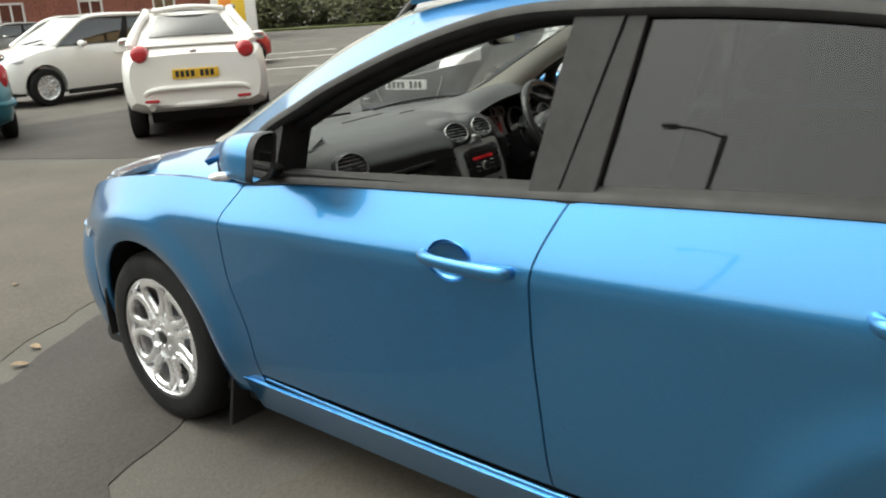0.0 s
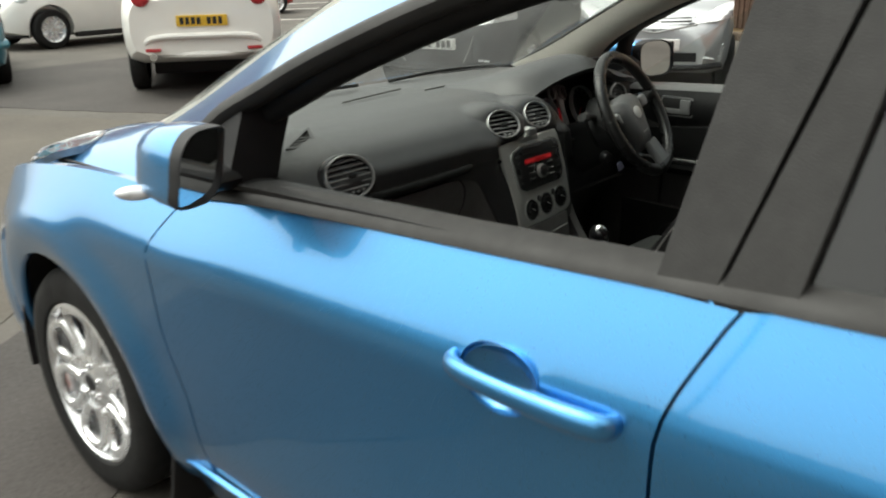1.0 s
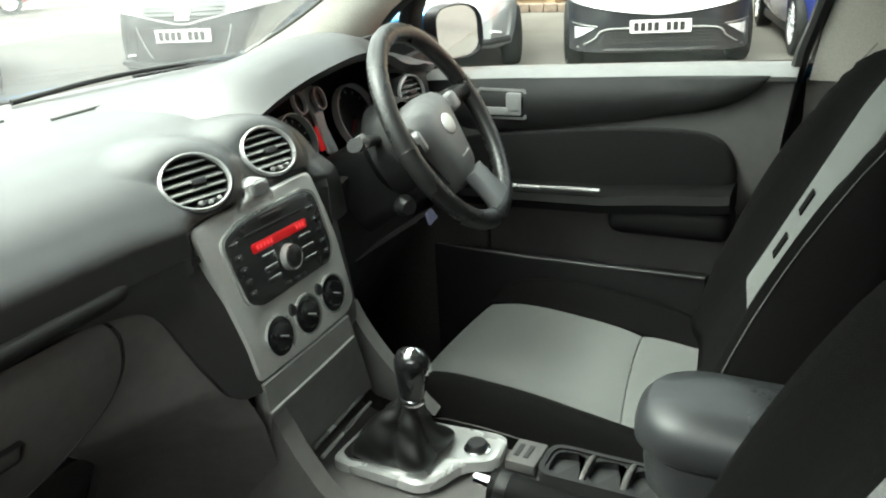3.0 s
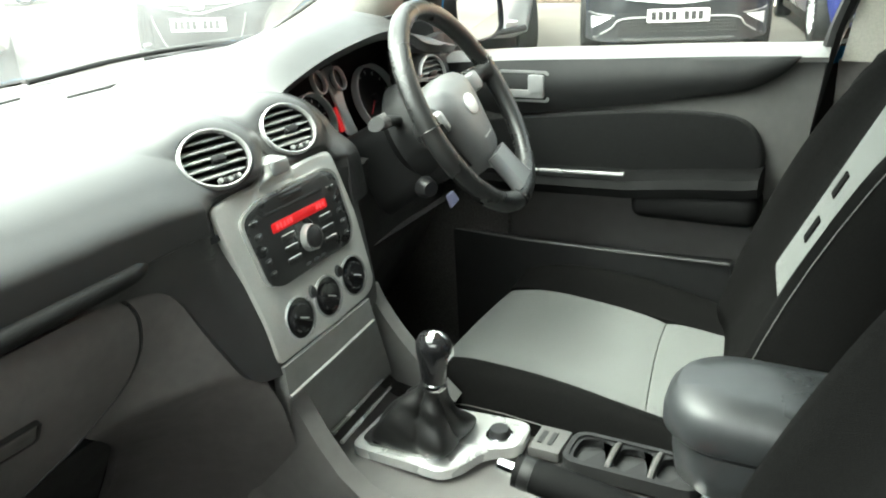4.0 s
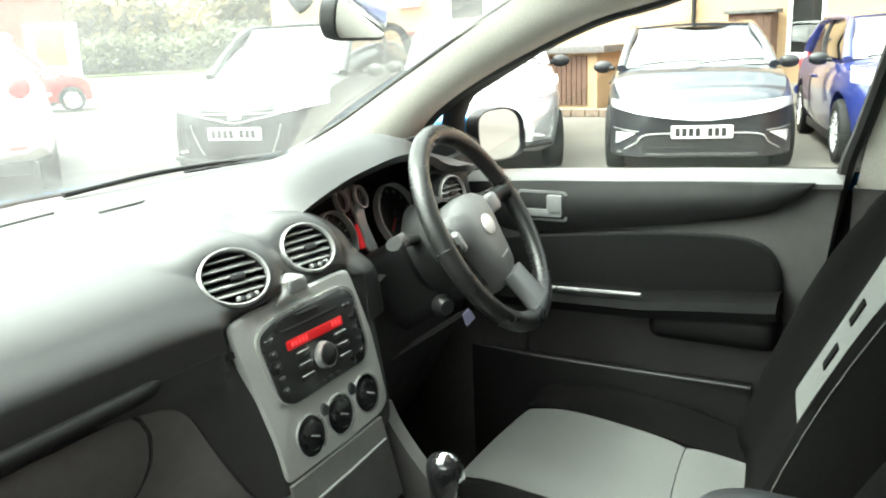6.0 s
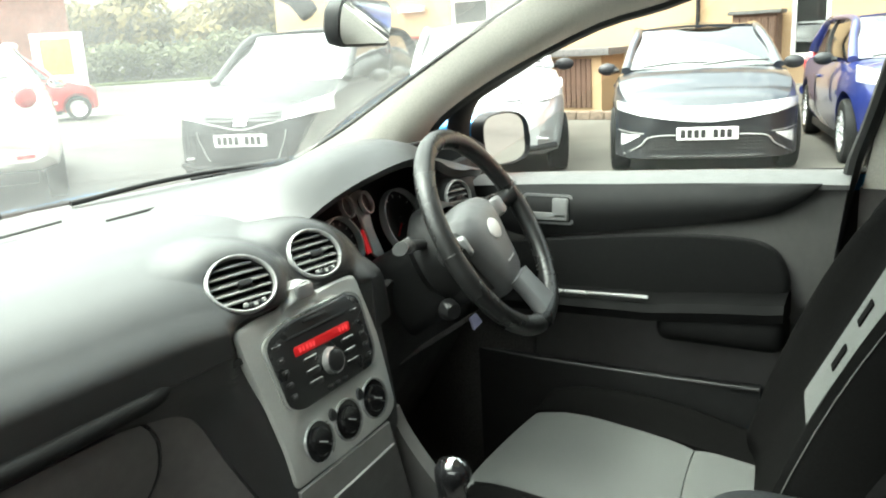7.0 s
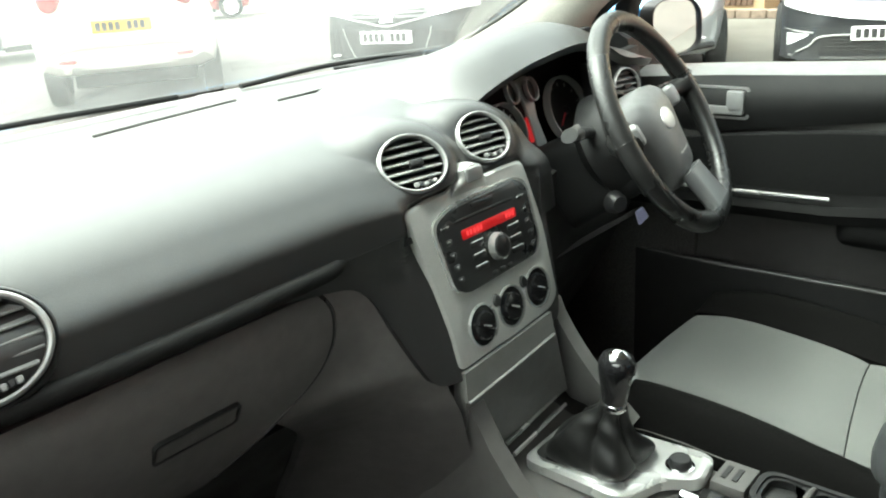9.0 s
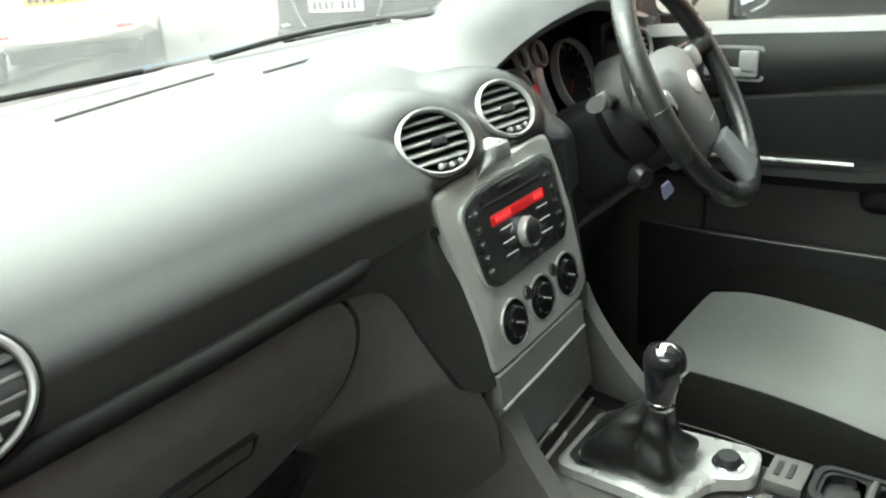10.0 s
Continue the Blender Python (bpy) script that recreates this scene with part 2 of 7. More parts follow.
# The lens's bluish reflection is put into its base colour.
LAMP_DIM = material("blue_sheen_headlamp_lens", (0.34, 0.42, 0.5), 0.07, 0.25, 0.25, 40, coat=1.0)
LAMP_RED = material("red_lamp", (0.45, 0.02, 0.03), 0.2, coat=1.0)
PLATE_W = material("white_number_plate", (0.75, 0.75, 0.73), 0.35)
PLATE_Y = material("yellow_number_plate", (0.75, 0.48, 0.05), 0.35)
INK = material("plate_black", (0.015, 0.015, 0.015), 0.5)

# ---- ground ----
ASPHALT = material("worn_asphalt", (0.086, 0.078, 0.068), 0.85, vary=0.3, scale=140, bump=0.6, bump_scale=220, stain=0.28, stain_scale=0.9, rough_vary=0.1)
PATCH = material("newer_asphalt", (0.041, 0.0355, 0.032), 0.8, vary=0.3, scale=160, bump=0.6, bump_scale=240, stain=0.22, stain_scale=1.4)
PALE = material("pale_concrete", (0.084, 0.073, 0.059), 0.85, vary=0.2, scale=90, bump=0.4, bump_scale=150, stain=0.2, stain_scale=1.1)
ROADMARK = material("worn_road_paint", (0.55, 0.54, 0.5), 0.7, vary=0.3, scale=30, stain=0.3)
bm = bmesh.new()
bmesh.ops.create_grid(bm, x_segments=4, y_segments=4, size=400)
solo("ground", bm, ASPHALT, "worn grey asphalt of a car sales forecourt", "ground", "structure")


def patch(name, pts, mat, z, label):
    """A flat repair with an uneven edge."""
    rnd = random.Random(name)
    out = []
    for a, b in zip(pts, pts[1:] + pts[:1]):
        n = max(2, int(math.dist(a, b) / 0.12))
        n = min(n, 60)
        out += [(a[0] + (b[0] - a[0]) * k / n + rnd.uniform(-0.02, 0.02), a[1] + (b[1] - a[1]) * k / n + rnd.uniform(-0.02, 0.02)) for k in range(n)]
    solo(name, plate(out, -0.05, z), mat, label, "ground", "structure", smooth=0)


patch("pavement_patch_1", [(-6, -0.9), (-1.7, -0.9), (-1.25, -0.25), (-0.8, -0.02), (1.2, -0.2), (1.2, 1.6), (-0.35, 1.4), (-1.1, 0.9), (-3.0, 0.4), (-6, 0.3)], PATCH, 0.004, "darker asphalt repair strip under the blue car")
patch("pavement_patch_2", [(0.9, 8.3), (1.9, 6.2), (3.0, 4.2), (9.0, 5.2), (9.0, 10.5), (3.6, 10.0), (1.6, 9.6)], PATCH, 0.004, "darker asphalt under the white hatchback")
patch("pavement_patch_3", [(-8, -6), (3, -6), (3, -1.2), (0.5, -0.9), (-1.0, -0.7), (-1.6, -1.0), (-8, -1.1)], PALE, 0.003, "paler worn concrete beside the blue car")
patch("pavement_patch_4", [(-6, 0.45), (-3.0, 0.55), (-1.15, 1.05), (-0.4, 1.55), (1.3, 1.8), (2.6, 4.0), (1.6, 6.1), (0.6, 8.0), (-6, 8.0)], PALE, 0.003, "paler worn concrete ahead of the blue car")
for k, (x, y, a, w) in enumerate(((16.3, 19.6, 52, 3.0), (11.6, 14.0, 40, 3.6), (19.0, 17.5, 60, 3.0), (14.5, 17.2, 48, 2.6))):
    solo("road_marking", moved(box(-w / 2, w / 2, -0.08, 0.08, -0.02, 0.006), Matrix.Translation((x, y, 0)) @ Matrix.Rotation(radians(a - 70), 4, "Z")), ROADMARK, "worn white line painted on the asphalt", "road marking", "structure", "road markings")


# ---- parked cars ----
def wheel_parts(parent, x, y, r, side, w=0.19, spokes=9):
    """A tyre with its rim, facing side (-1 left, 1 right)."""
    m = Matrix.Translation((x, y, r)) @ Matrix.Rotation(radians(90 * side), 4, "Y")
    h = w / 2
    ty = part("wheel", lathe([(r * 0.64, -h * 0.9), (r * 0.8, -h), (r * 0.95, -h * 0.9), (r, -h * 0.6), (r, h * 0.6), (r * 0.95, h * 0.9), (r * 0.8, h), (r * 0.66, h * 0.93), (r * 0.64, h * 0.6)], 32, m), RUBBER, parent, "black tyre")
    rim = [lathe([(r * 0.66, h * 0.96), (r * 0.6, h * 0.8), (r * 0.57, h * 0.2), (r * 0.3, h * 0.2), (0.0, h * 0.25)], 32), lathe([(0.0, h * 0.9), (r * 0.12, h * 0.9), (r * 0.16, h * 0.6), (r * 0.16, h * 0.2)], 16)]
    for k in range(spokes):
        rim.append(moved(box(r * 0.12, r * 0.62, -r * 0.045, r * 0.045, h * 0.45, h * 0.8, 0.004, 1), Matrix.Rotation(2 * math.pi * k / spokes, 4, "Z")))
    part("rim", moved(joined(*rim), m), ALLOY, ty, "silver rim")
    return m


def number_plate(parent, m, mat, yellow=False):
    """A plate whose characters are plain bars."""
    p = part("number_plate", moved(plate(rounded(0.52, 0.111, 0.008), -0.012, 0.006, 0.002), m), mat, parent, "yellow number plate" if yellow else "white number plate")
    for x in (-0.205, -0.148, -0.091, -0.034, 0.07, 0.127, 0.184):
        part("bar", moved(box(x - 0.02, x + 0.02, -0.036, 0.036, 0.005, 0.0075), m), INK, p, smooth=0)


def parked_car(name, label, m, L, W, H, paint, belt, base_f, roof_f, roof_r, base_r, nose, tail, wb, r=0.3, front=None, rear=None, group="parked cars", lower=None, caps=None):
    """A hatchback with its nose along local y. base and roof: where the windscreen and rear window start and end."""
    car = thing(name, label, "car", group, m)
    hl, hw = L / 2, W / 2
    top = curve1([(-hl, tail), (-hl + 0.12, tail + 0.06), (base_r, belt), (base_f, belt), (base_f + 0.35, belt - 0.05), (hl - 0.45, nose + 0.08), (hl - 0.15, nose), (hl, nose - 0.16)])
    wide = curve1([(-hl, 0.86 if rear == "round" else 0.78), (-hl + 0.15, 0.96 if rear == "round" else 0.93), (-hl + 0.5, 0.99), (0, 1.0), (hl - 0.7, 0.98), (hl - 0.35, 0.92), (hl - 0.12, 0.8), (hl, 0.62)])
    low = curve1([(-hl, 0.45 if rear == "round" else 0.36), (-hl + 0.25, 0.35 if rear == "round" else 0.22), (0, 0.19), (hl - 0.3, 0.2), (hl, 0.27)])
    rings = []
    for k in range(41):
        y = -hl + L * k / 40
        w, zt, zb = hw * wide(y), top(y), low(y)
        half = [(0, zb), (0.78 * w, zb), (0.94 * w, zb + 0.05), (0.985 * w, zb + 0.16), (w, zb + (zt - zb) * 0.45), (0.995 * w, zb + (zt - zb) * 0.68), (0.965 * w, zt - 0.08), (0.92 * w, zt - 0.02), (0.75 * w, zt + 0.015), (0.4 * w, zt + 0.03), (0, zt + 0.035)]
        rings.append([(x, y, z) for x, z in half] + [(-x, y, z) for x, z in half[-2:0:-1]])
    body = part("body", loft(rings), paint, car)
    arch = []
    for ya in (wb / 2 + 0.05, -wb / 2 + 0.05):
        arch.append(moved(lathe([(0, -hw - 0.1), (r + 0.055, -hw - 0.1), (r + 0.055, -hw + 0.24), (0, -hw + 0.24)], 32), Matrix.Translation((0, ya, r + 0.02)) @ Matrix.Rotation(radians(90), 4, "Y")))
        arch.append(moved(lathe([(0, hw - 0.24), (r + 0.055, hw - 0.24), (r + 0.055, hw + 0.1), (0, hw + 0.1)], 32), Matrix.Translation((0, ya, r + 0.02)) @ Matrix.Rotation(radians(90), 4, "Y")))
    cut(body, *arch)
    for s in (-1, 1):
        part("sill", box(s * hw * 0.9 - 0.04, s * hw * 0.9 + 0.04, -wb / 2 + r + 0.15, wb / 2 - r - 0.05, 0.16, 0.25, 0.015), TRIM, car)
        for ya in (wb / 2 + 0.05, -wb / 2 + 0.05):
            wheel_parts(car, s * (hw - 0.1), ya, r, s)
    wbelt, wr = hw * 0.9, hw * (0.6 if rear == "round" else 0.7)

    def pane(a, b, c, d, bulge):
        """A bulged sheet from the edge a-b up to the edge c-d."""
        a, b, c, d, bulge = (Vector(p) for p in (a, b, c, d, bulge))
        return lambda u, v: (a.lerp(b, u)).lerp(c.lerp(d, u), v) + bulge * (1 - (2 * u - 1) ** 2) * (0.35 + 0.65 * (1 - (2 * v - 1) ** 2))
    BF, BR, RF, RR = [(lambda s, x=x, y=y, z=z: (s * x, y, z)) for x, y, z in ((wbelt * 0.93, base_f, belt + 0.02), (wbelt * 0.9, base_r, belt + 0.03), (wr, roof_f, H - 0.05), (wr * 0.95, roof_r, H - 0.06))]
    part("windscreen", grid(pane(BF(-1), BF(1), RF(-1), RF(1), (0, 0.13, 0.02)), 12, 8, 0.006), CAR_SCREEN, car)
    rp = pane(BR(-1), BR(1), RR(-1), RR(1), (0, -0.1, 0.01))
    part("tailgate", grid(rp, 12, 8, 0.03), paint, car)
    part("rear_window", grid(lambda u, v: Vector(rp(0.1 + 0.8 * u - 0.03 * (2 * u - 1) * v - 0.02 * (2 * u - 1) ** 5, (0.26 if rear == "round" else 0.14) + (0.62 if rear == "round" else 0.76) * v)) + Vector((0, -0.022, 0.004)), 12, 8, 0.01), CAR_DARK, car, "dark rear window")
    for s in (-1, 1):
        part("side_window", grid(pane(BF(s), BR(s), RF(s), RR(s), (s * 0.05, 0, 0)), 12, 6, 0.006), CAR_GLASS, car)
        side = pane(BF(s), BR(s), RF(s), RR(s), (s * 0.055, 0, 0))
        part("door_pillar", grid(lambda u, v: side(0.47 + 0.06 * u, v), 2, 6, 0.02), TRIM, car)
        part("pillar", tube([BF(s), Vector(BF(s)).lerp(Vector(RF(s)), 0.5) + Vector((s * 0.012, 0.03, 0.015)), RF(s), Vector(RF(s)).lerp(Vector(RR(s)), 0.5) + Vector((s * 0.05, 0, 0.03)), RR(s), Vector(RR(s)).lerp(Vector(BR(s)), 0.5) + Vector((s * 0.02, -0.03, 0)), BR(s)], [0.05, 0.04, 0.045, 0.045, 0.05, 0.055, 0.07], 10, flat=0.8, n=24), paint, car)
        side_m = part("door_mirror", ball((s * (hw + 0.06), base_f - 0.42, belt + 0.025), 0.1, 0.06, 0.065), caps or paint, car)
        part("mirror_glass", box(s * (hw + 0.06) - 0.075, s * (hw + 0.06) + 0.075, base_f - 0.485, base_f - 0.475, belt - 0.015, belt + 0.065, 0.004), MIRROR, side_m)
        part("mirror_arm", tube([(s * (hw - 0.06), base_f - 0.38, belt + 0.01), (s * (hw + 0.05), base_f - 0.41, belt + 0.015)], 0.022, 8), TRIM, side_m)
        part("door_seam", tube([(s * hw * 0.995, base_f - 1.35, 0.28), (s * (hw * 1.0 + 0.0), base_f - 1.36, 0.5), (s * hw * 0.997, base_f - 1.38, 0.7), (s * hw * 0.93, base_f - 1.4, belt - 0.02)], 0.005, 6, n=12), INK, car)
        part("door_handle", box(s * hw - 0.02, s * hw + 0.025, base_f - 1.3, base_f - 1.12, belt - 0.2, belt - 0.165, 0.01), paint, car)
    part("roof", grid(pane(RF(-1), RF(1), RR(-1), RR(1), (0, 0, 0.075)), 14, 12, 0.02), paint, car)
    # Near-black slab at belt height stands in for the shaded cabin below.
    part("cabin_shade", box(-wbelt * 0.8, wbelt * 0.8, base_r + 0.25, base_f - 0.25, belt + 0.015, belt + 0.05, 0.01), DARK, car)
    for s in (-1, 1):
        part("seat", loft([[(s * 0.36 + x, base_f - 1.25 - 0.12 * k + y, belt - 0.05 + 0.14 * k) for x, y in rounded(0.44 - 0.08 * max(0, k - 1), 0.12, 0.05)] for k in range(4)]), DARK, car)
    def face_y(x, z):
        """How far forward the body reaches at a place across it and a height."""
        y = hl
        while y > base_f and (hw * wide(y) < abs(x) or top(y) + 0.01 < z):
            y -= 0.01
        return y

    def skin(name, x0, x1, lo, hi, out, mat, parent=car, label="", n=24):
        """A thin sheet that lies on the front of the body."""
        def fn(u, v):
            x = x0 + (x1 - x0) * u
            z = lo(x) + (hi(x) - lo(x)) * v
            return (x, face_y(x, z) + out, z)
        return part(name, grid(fn, n, 6, back=(0, -0.02, 0)), mat, parent, label)

    def line(name, pts, r_, mat, parent=car, label=""):
        return part(name, tube([(x, face_y(x, z) + 0.02, z) for x, z in pts], r_, 8, n=24), mat, parent, label)

    if front and front[0] != "bar":
        pz = front[2]
        if front[0] == "broad":
            skin("lower_bumper", -0.8, 0.8, lambda x: 0.195, lambda x: 0.505 + 0.12 * (abs(x) / 0.8) ** 1.5, 0.008, BLACK_P, label="gloss black lower bumper", n=32)
            for s in (-1, 1):
                skin("headlamp", s * 0.3, s * 0.79, lambda x: 0.51 + 0.12 * (abs(x) / 0.79) ** 1.5, lambda x: 0.645 + 0.06 * (abs(x) / 0.79) ** 2, 0.03, LAMP_CLEAR, label="clear swept headlamp")
                fog = skin("fog_bezel", s * 0.57, s * 0.745, lambda x: 0.402 - 0.1 * (abs(x) - 0.57) / 0.175, lambda x: 0.41, 0.02, LAMP_CLEAR, label="bright triangular fog lamp bezel", n=8)
                line("bezel_line", [(s * 0.54, 0.422), (s * 0.66, 0.43), (s * 0.77, 0.442)], 0.005, GREY_P, fog)
            g = skin("grille", -0.3, 0.3, lambda x: 0.51 + 0.12 * (abs(x) / 0.79) ** 1.5, lambda x: 0.645 + 0.06 * (abs(x) / 0.79) ** 2, 0.03, LAMP_CLEAR, label="clear grille cover between the headlamps")
            skin("badge", -0.05, 0.05, lambda x: 0.535, lambda x: 0.62, 0.022, CHROME, g, n=6)
            low_g = skin("lower_grille", -0.56, 0.56, lambda x: 0.26, lambda x: min(0.385, 0.385 - (abs(x) - 0.43) * 0.9), 0.013, INK, label="dark mesh lower grille", n=32)
            for k in range(4):
                line("grille_bar", [(-0.5 + 0.01 * k, 0.28 + 0.028 * k), (0, 0.28 + 0.028 * k), (0.5 - 0.01 * k, 0.28 + 0.028 * k)], 0.004, MATT_TRIM, low_g)
            for k in range(21):
                line("grille_bar", [(-0.48 + 0.048 * k, 0.265), (-0.48 + 0.048 * k, 0.375)], 0.003, MATT_TRIM, low_g)
            line("grille_surround", [(-0.66, 0.26), (-0.56, 0.32), (-0.46, 0.395), (0, 0.4), (0.46, 0.395), (0.56, 0.32), (0.66, 0.26)], 0.008, GREY_P, low_g, "grey grille line")
            line("bumper_lip", [(-0.72, 0.222), (-0.4, 0.212), (0, 0.21), (0.4, 0.212), (0.72, 0.222)], 0.02, MATT_TRIM)
        else:
            for s in (-1, 1):
                skin("headlamp", s * 0.4, s * 0.78, lambda x: 0.715 + 0.16 * (abs(x) - 0.4), lambda x: 0.8 + 0.32 * (abs(x) - 0.4), 0.014, LAMP_CLEAR, label="clear headlamp swept up the wing")
                if paint is BLACK_P:
                    skin("fog_recess", s * 0.47, s * 0.7, lambda x: 0.36, lambda x: 0.6 - 0.1 * (abs(x) - 0.47), 0.01, TRIM, n=10)
                if paint is BLACK_P:
                    line("bumper_line", [(s * 0.445, 0.63), (s * 0.42, 0.54), (s * 0.36, 0.4), (s * 0.33, 0.36)], 0.007, GREY_P)
                line("fog_line", [(s * 0.5, 0.39), (s * 0.6, 0.375)], 0.012, LAMP_CLEAR)
            g = skin("grille", -0.4, 0.4, lambda x: 0.645 + 0.07 * (abs(x) / 0.4), lambda x: 0.792, 0.012, INK, label="black wing-shaped grille")
            for z in (0.7, 0.735, 0.765):
                line("grille_bar", [(-0.36, z + 0.012), (0, z), (0.36, z + 0.012)], 0.006, MATT_TRIM, g)
            line("grille_edge", [(-0.42, 0.715), (-0.2, 0.672), (0, 0.638), (0.2, 0.672), (0.42, 0.715)], 0.009, GREY_P, g, "bright lower edge")
            skin("badge", -0.062, 0.062, lambda x: 0.675, lambda x: 0.772, 0.03, CHROME, g, "chrome badge", n=8)
            skin("lower_grille", -0.43, 0.43, lambda x: 0.35, lambda x: 0.61 if paint is BLACK_P else 0.44, 0.008, TRIM, label="black lower grille")
            line("bumper_lip", [(-0.68, 0.31), (-0.4, 0.295), (0, 0.29), (0.4, 0.295), (0.68, 0.31)], 0.03, TRIM)
        number_plate(car, Matrix.Translation((0, hl + 0.045, pz)) @ Matrix.Rotation(radians(-90), 4, "X") @ Matrix.Rotation(radians(180), 4, "Z"), PLATE_W)
        for s in (-1, 1):
            part("wiper", tube([(s * 0.28 + 0.28, base_f + 0.09, belt + 0.045), (s * 0.28 - 0.05, base_f + 0.07, belt + 0.075), (s * 0.28 - 0.34, base_f + 0.06, belt + 0.07)], 0.01, 6, n=8), INK, car, "black wiper")
    elif front:
        kind, gz, pz = front
        for s in (-1, 1):
            part("headlamp", moved(ball((0, 0, 0), 0.2, 0.13, 0.085), Matrix.Translation((s * hw * 0.68, hl - 0.27, nose - 0.05)) @ Matrix.Rotation(radians(-s * 28), 4, "Z") @ Matrix.Rotation(radians(s * -12), 4, "Y")), LAMP_CLEAR, car, "clear headlamp")
            part("fog_lamp", moved(ball((0, 0, 0), 0.09, 0.04, 0.05), Matrix.Translation((s * hw * 0.68, hl - 0.1, pz - 0.08)) @ Matrix.Rotation(radians(-s * 22), 4, "Z")), LAMP_CLEAR, car)
        g = part("grille", moved(plate(rounded(0.95, 0.1, 0.04), -0.1, 0.045, 0.006), Matrix.Translation((0, hl - 0.06, gz)) @ Matrix.Rotation(radians(-100), 4, "X") @ Matrix.Rotation(radians(180), 4, "Z")), TRIM, car, "black grille")
        part("badge", moved(plate(rounded(0.1, 0.085, 0.02), 0.04, 0.055, 0.003), Matrix.Translation((0, hl - 0.06, gz)) @ Matrix.Rotation(radians(-100), 4, "X") @ Matrix.Rotation(radians(180), 4, "Z")), CHROME, g, "chrome badge")
        part("lower_grille", moved(plate(rounded(1.0, 0.11, 0.04), -0.1, 0.03, 0.006), Matrix.Translation((0, hl - 0.02, pz - 0.13)) @ Matrix.Rotation(radians(-90), 4, "X") @ Matrix.Rotation(radians(180), 4, "Z")), TRIM, car)
        part("bumper_lip", tube([(-hw * 0.8, hl - 0.32, 0.24), (-hw * 0.55, hl - 0.05, 0.23), (0, hl + 0.01, 0.22), (hw * 0.55, hl - 0.05, 0.23), (hw * 0.8, hl - 0.32, 0.24)], 0.04, 8, n=16), lower or TRIM, car)
        number_plate(car, Matrix.Translation((0, hl + 0.03, pz)) @ Matrix.Rotation(radians(-90), 4, "X") @ Matrix.Rotation(radians(180), 4, "Z"), PLATE_W)
        for s in (-1, 1):
            part("wiper", tube([(s * 0.05 + 0.1, base_f + 0.1, belt + 0.05), (s * 0.05 - 0.35, base_f + 0.0, belt + 0.12)], 0.008, 6), INK, car)
    if rear == "round":
        face = Matrix.Rotation(radians(90), 4, "X")
        for s in (-1, 1):
            part("tail_lamp", moved(lathe([(0, 0.035), (0.05, 0.032), (0.082, 0.02), (0.095, 0.0), (0.097, -0.15)], 28), Matrix.Translation((s * hw * 0.70, -hl + 0.0, 1.03)) @ Matrix.Rotation(radians(s * 9), 4, "Z") @ face), LAMP_RED, car, "round red tail lamp")
            part("reflector", moved(plate(rounded(0.26, 0.035, 0.015), 0, 0.03, 0.004), Matrix.Translation((s * hw * 0.66, -hl + 0.02, 0.5)) @ Matrix.Rotation(radians(s * 16), 4, "Z") @ face), LAMP_RED, car)
        part("tail_badge", moved(lathe([(0, 0.02), (0.035, 0.015), (0.045, 0.0), (0.045, -0.1)], 20), Matrix.Translation((0, -hl + 0.03, 1.02)) @ face), CHROME, car, "round chrome badge")
        part("bumper_panel", tube([(-hw * 0.72, -hl + 0.06, 0.5), (-hw * 0.6, -hl - 0.01, 0.62), (0, -hl - 0.03, 0.64), (hw * 0.6, -hl - 0.01, 0.62), (hw * 0.72, -hl + 0.06, 0.5)], 0.03, 8, n=20), paint, car)
        part("diffuser", tube([(-hw * 0.75, -hl + 0.12, 0.45), (0, -hl + 0.0, 0.44), (hw * 0.75, -hl + 0.12, 0.45)], 0.035, 8, n=14), paint, car)
        part("exhaust", tube([(-hw * 0.62, -hl + 0.25, 0.43), (-hw * 0.62, -hl - 0.02, 0.43)], 0.04, 14), CHROME, car, "chrome exhaust tip")
        part("underside", box(-hw * 0.7, hw * 0.7, -hl + 0.75, hl - 0.4, 0.16, 0.36, 0.03), TRIM, car)
        number_plate(car, Matrix.Translation((0, -hl - 0.012, 0.79)) @ face, PLATE_Y, True)
        part("spoiler", tube([(-wr * 0.8, roof_r - 0.03, H - 0.035), (0, roof_r - 0.1, H - 0.005), (wr * 0.8, roof_r - 0.03, H - 0.035)], 0.03, 8, n=12), paint, car)
    elif rear == "plain":
        for s in (-1, 1):
            part("tail_lamp", moved(ball((0, 0, 0), 0.1, 0.08, 0.17), Matrix.Translation((s * hw * 0.82, -hl + 0.12, belt - 0.12))), LAMP_RED, car, "red tail lamp")
        part("rear_bumper", tube([(-hw * 0.95, -hl + 0.25, 0.5), (-hw * 0.6, -hl, 0.5), (hw * 0.6, -hl, 0.5), (hw * 0.95, -hl + 0.25, 0.5)], 0.06, 10, n=14), lower or paint, car)
    return car


def at(x, y, heading):
    return pose(x, y, 0, 0, 0, heading)


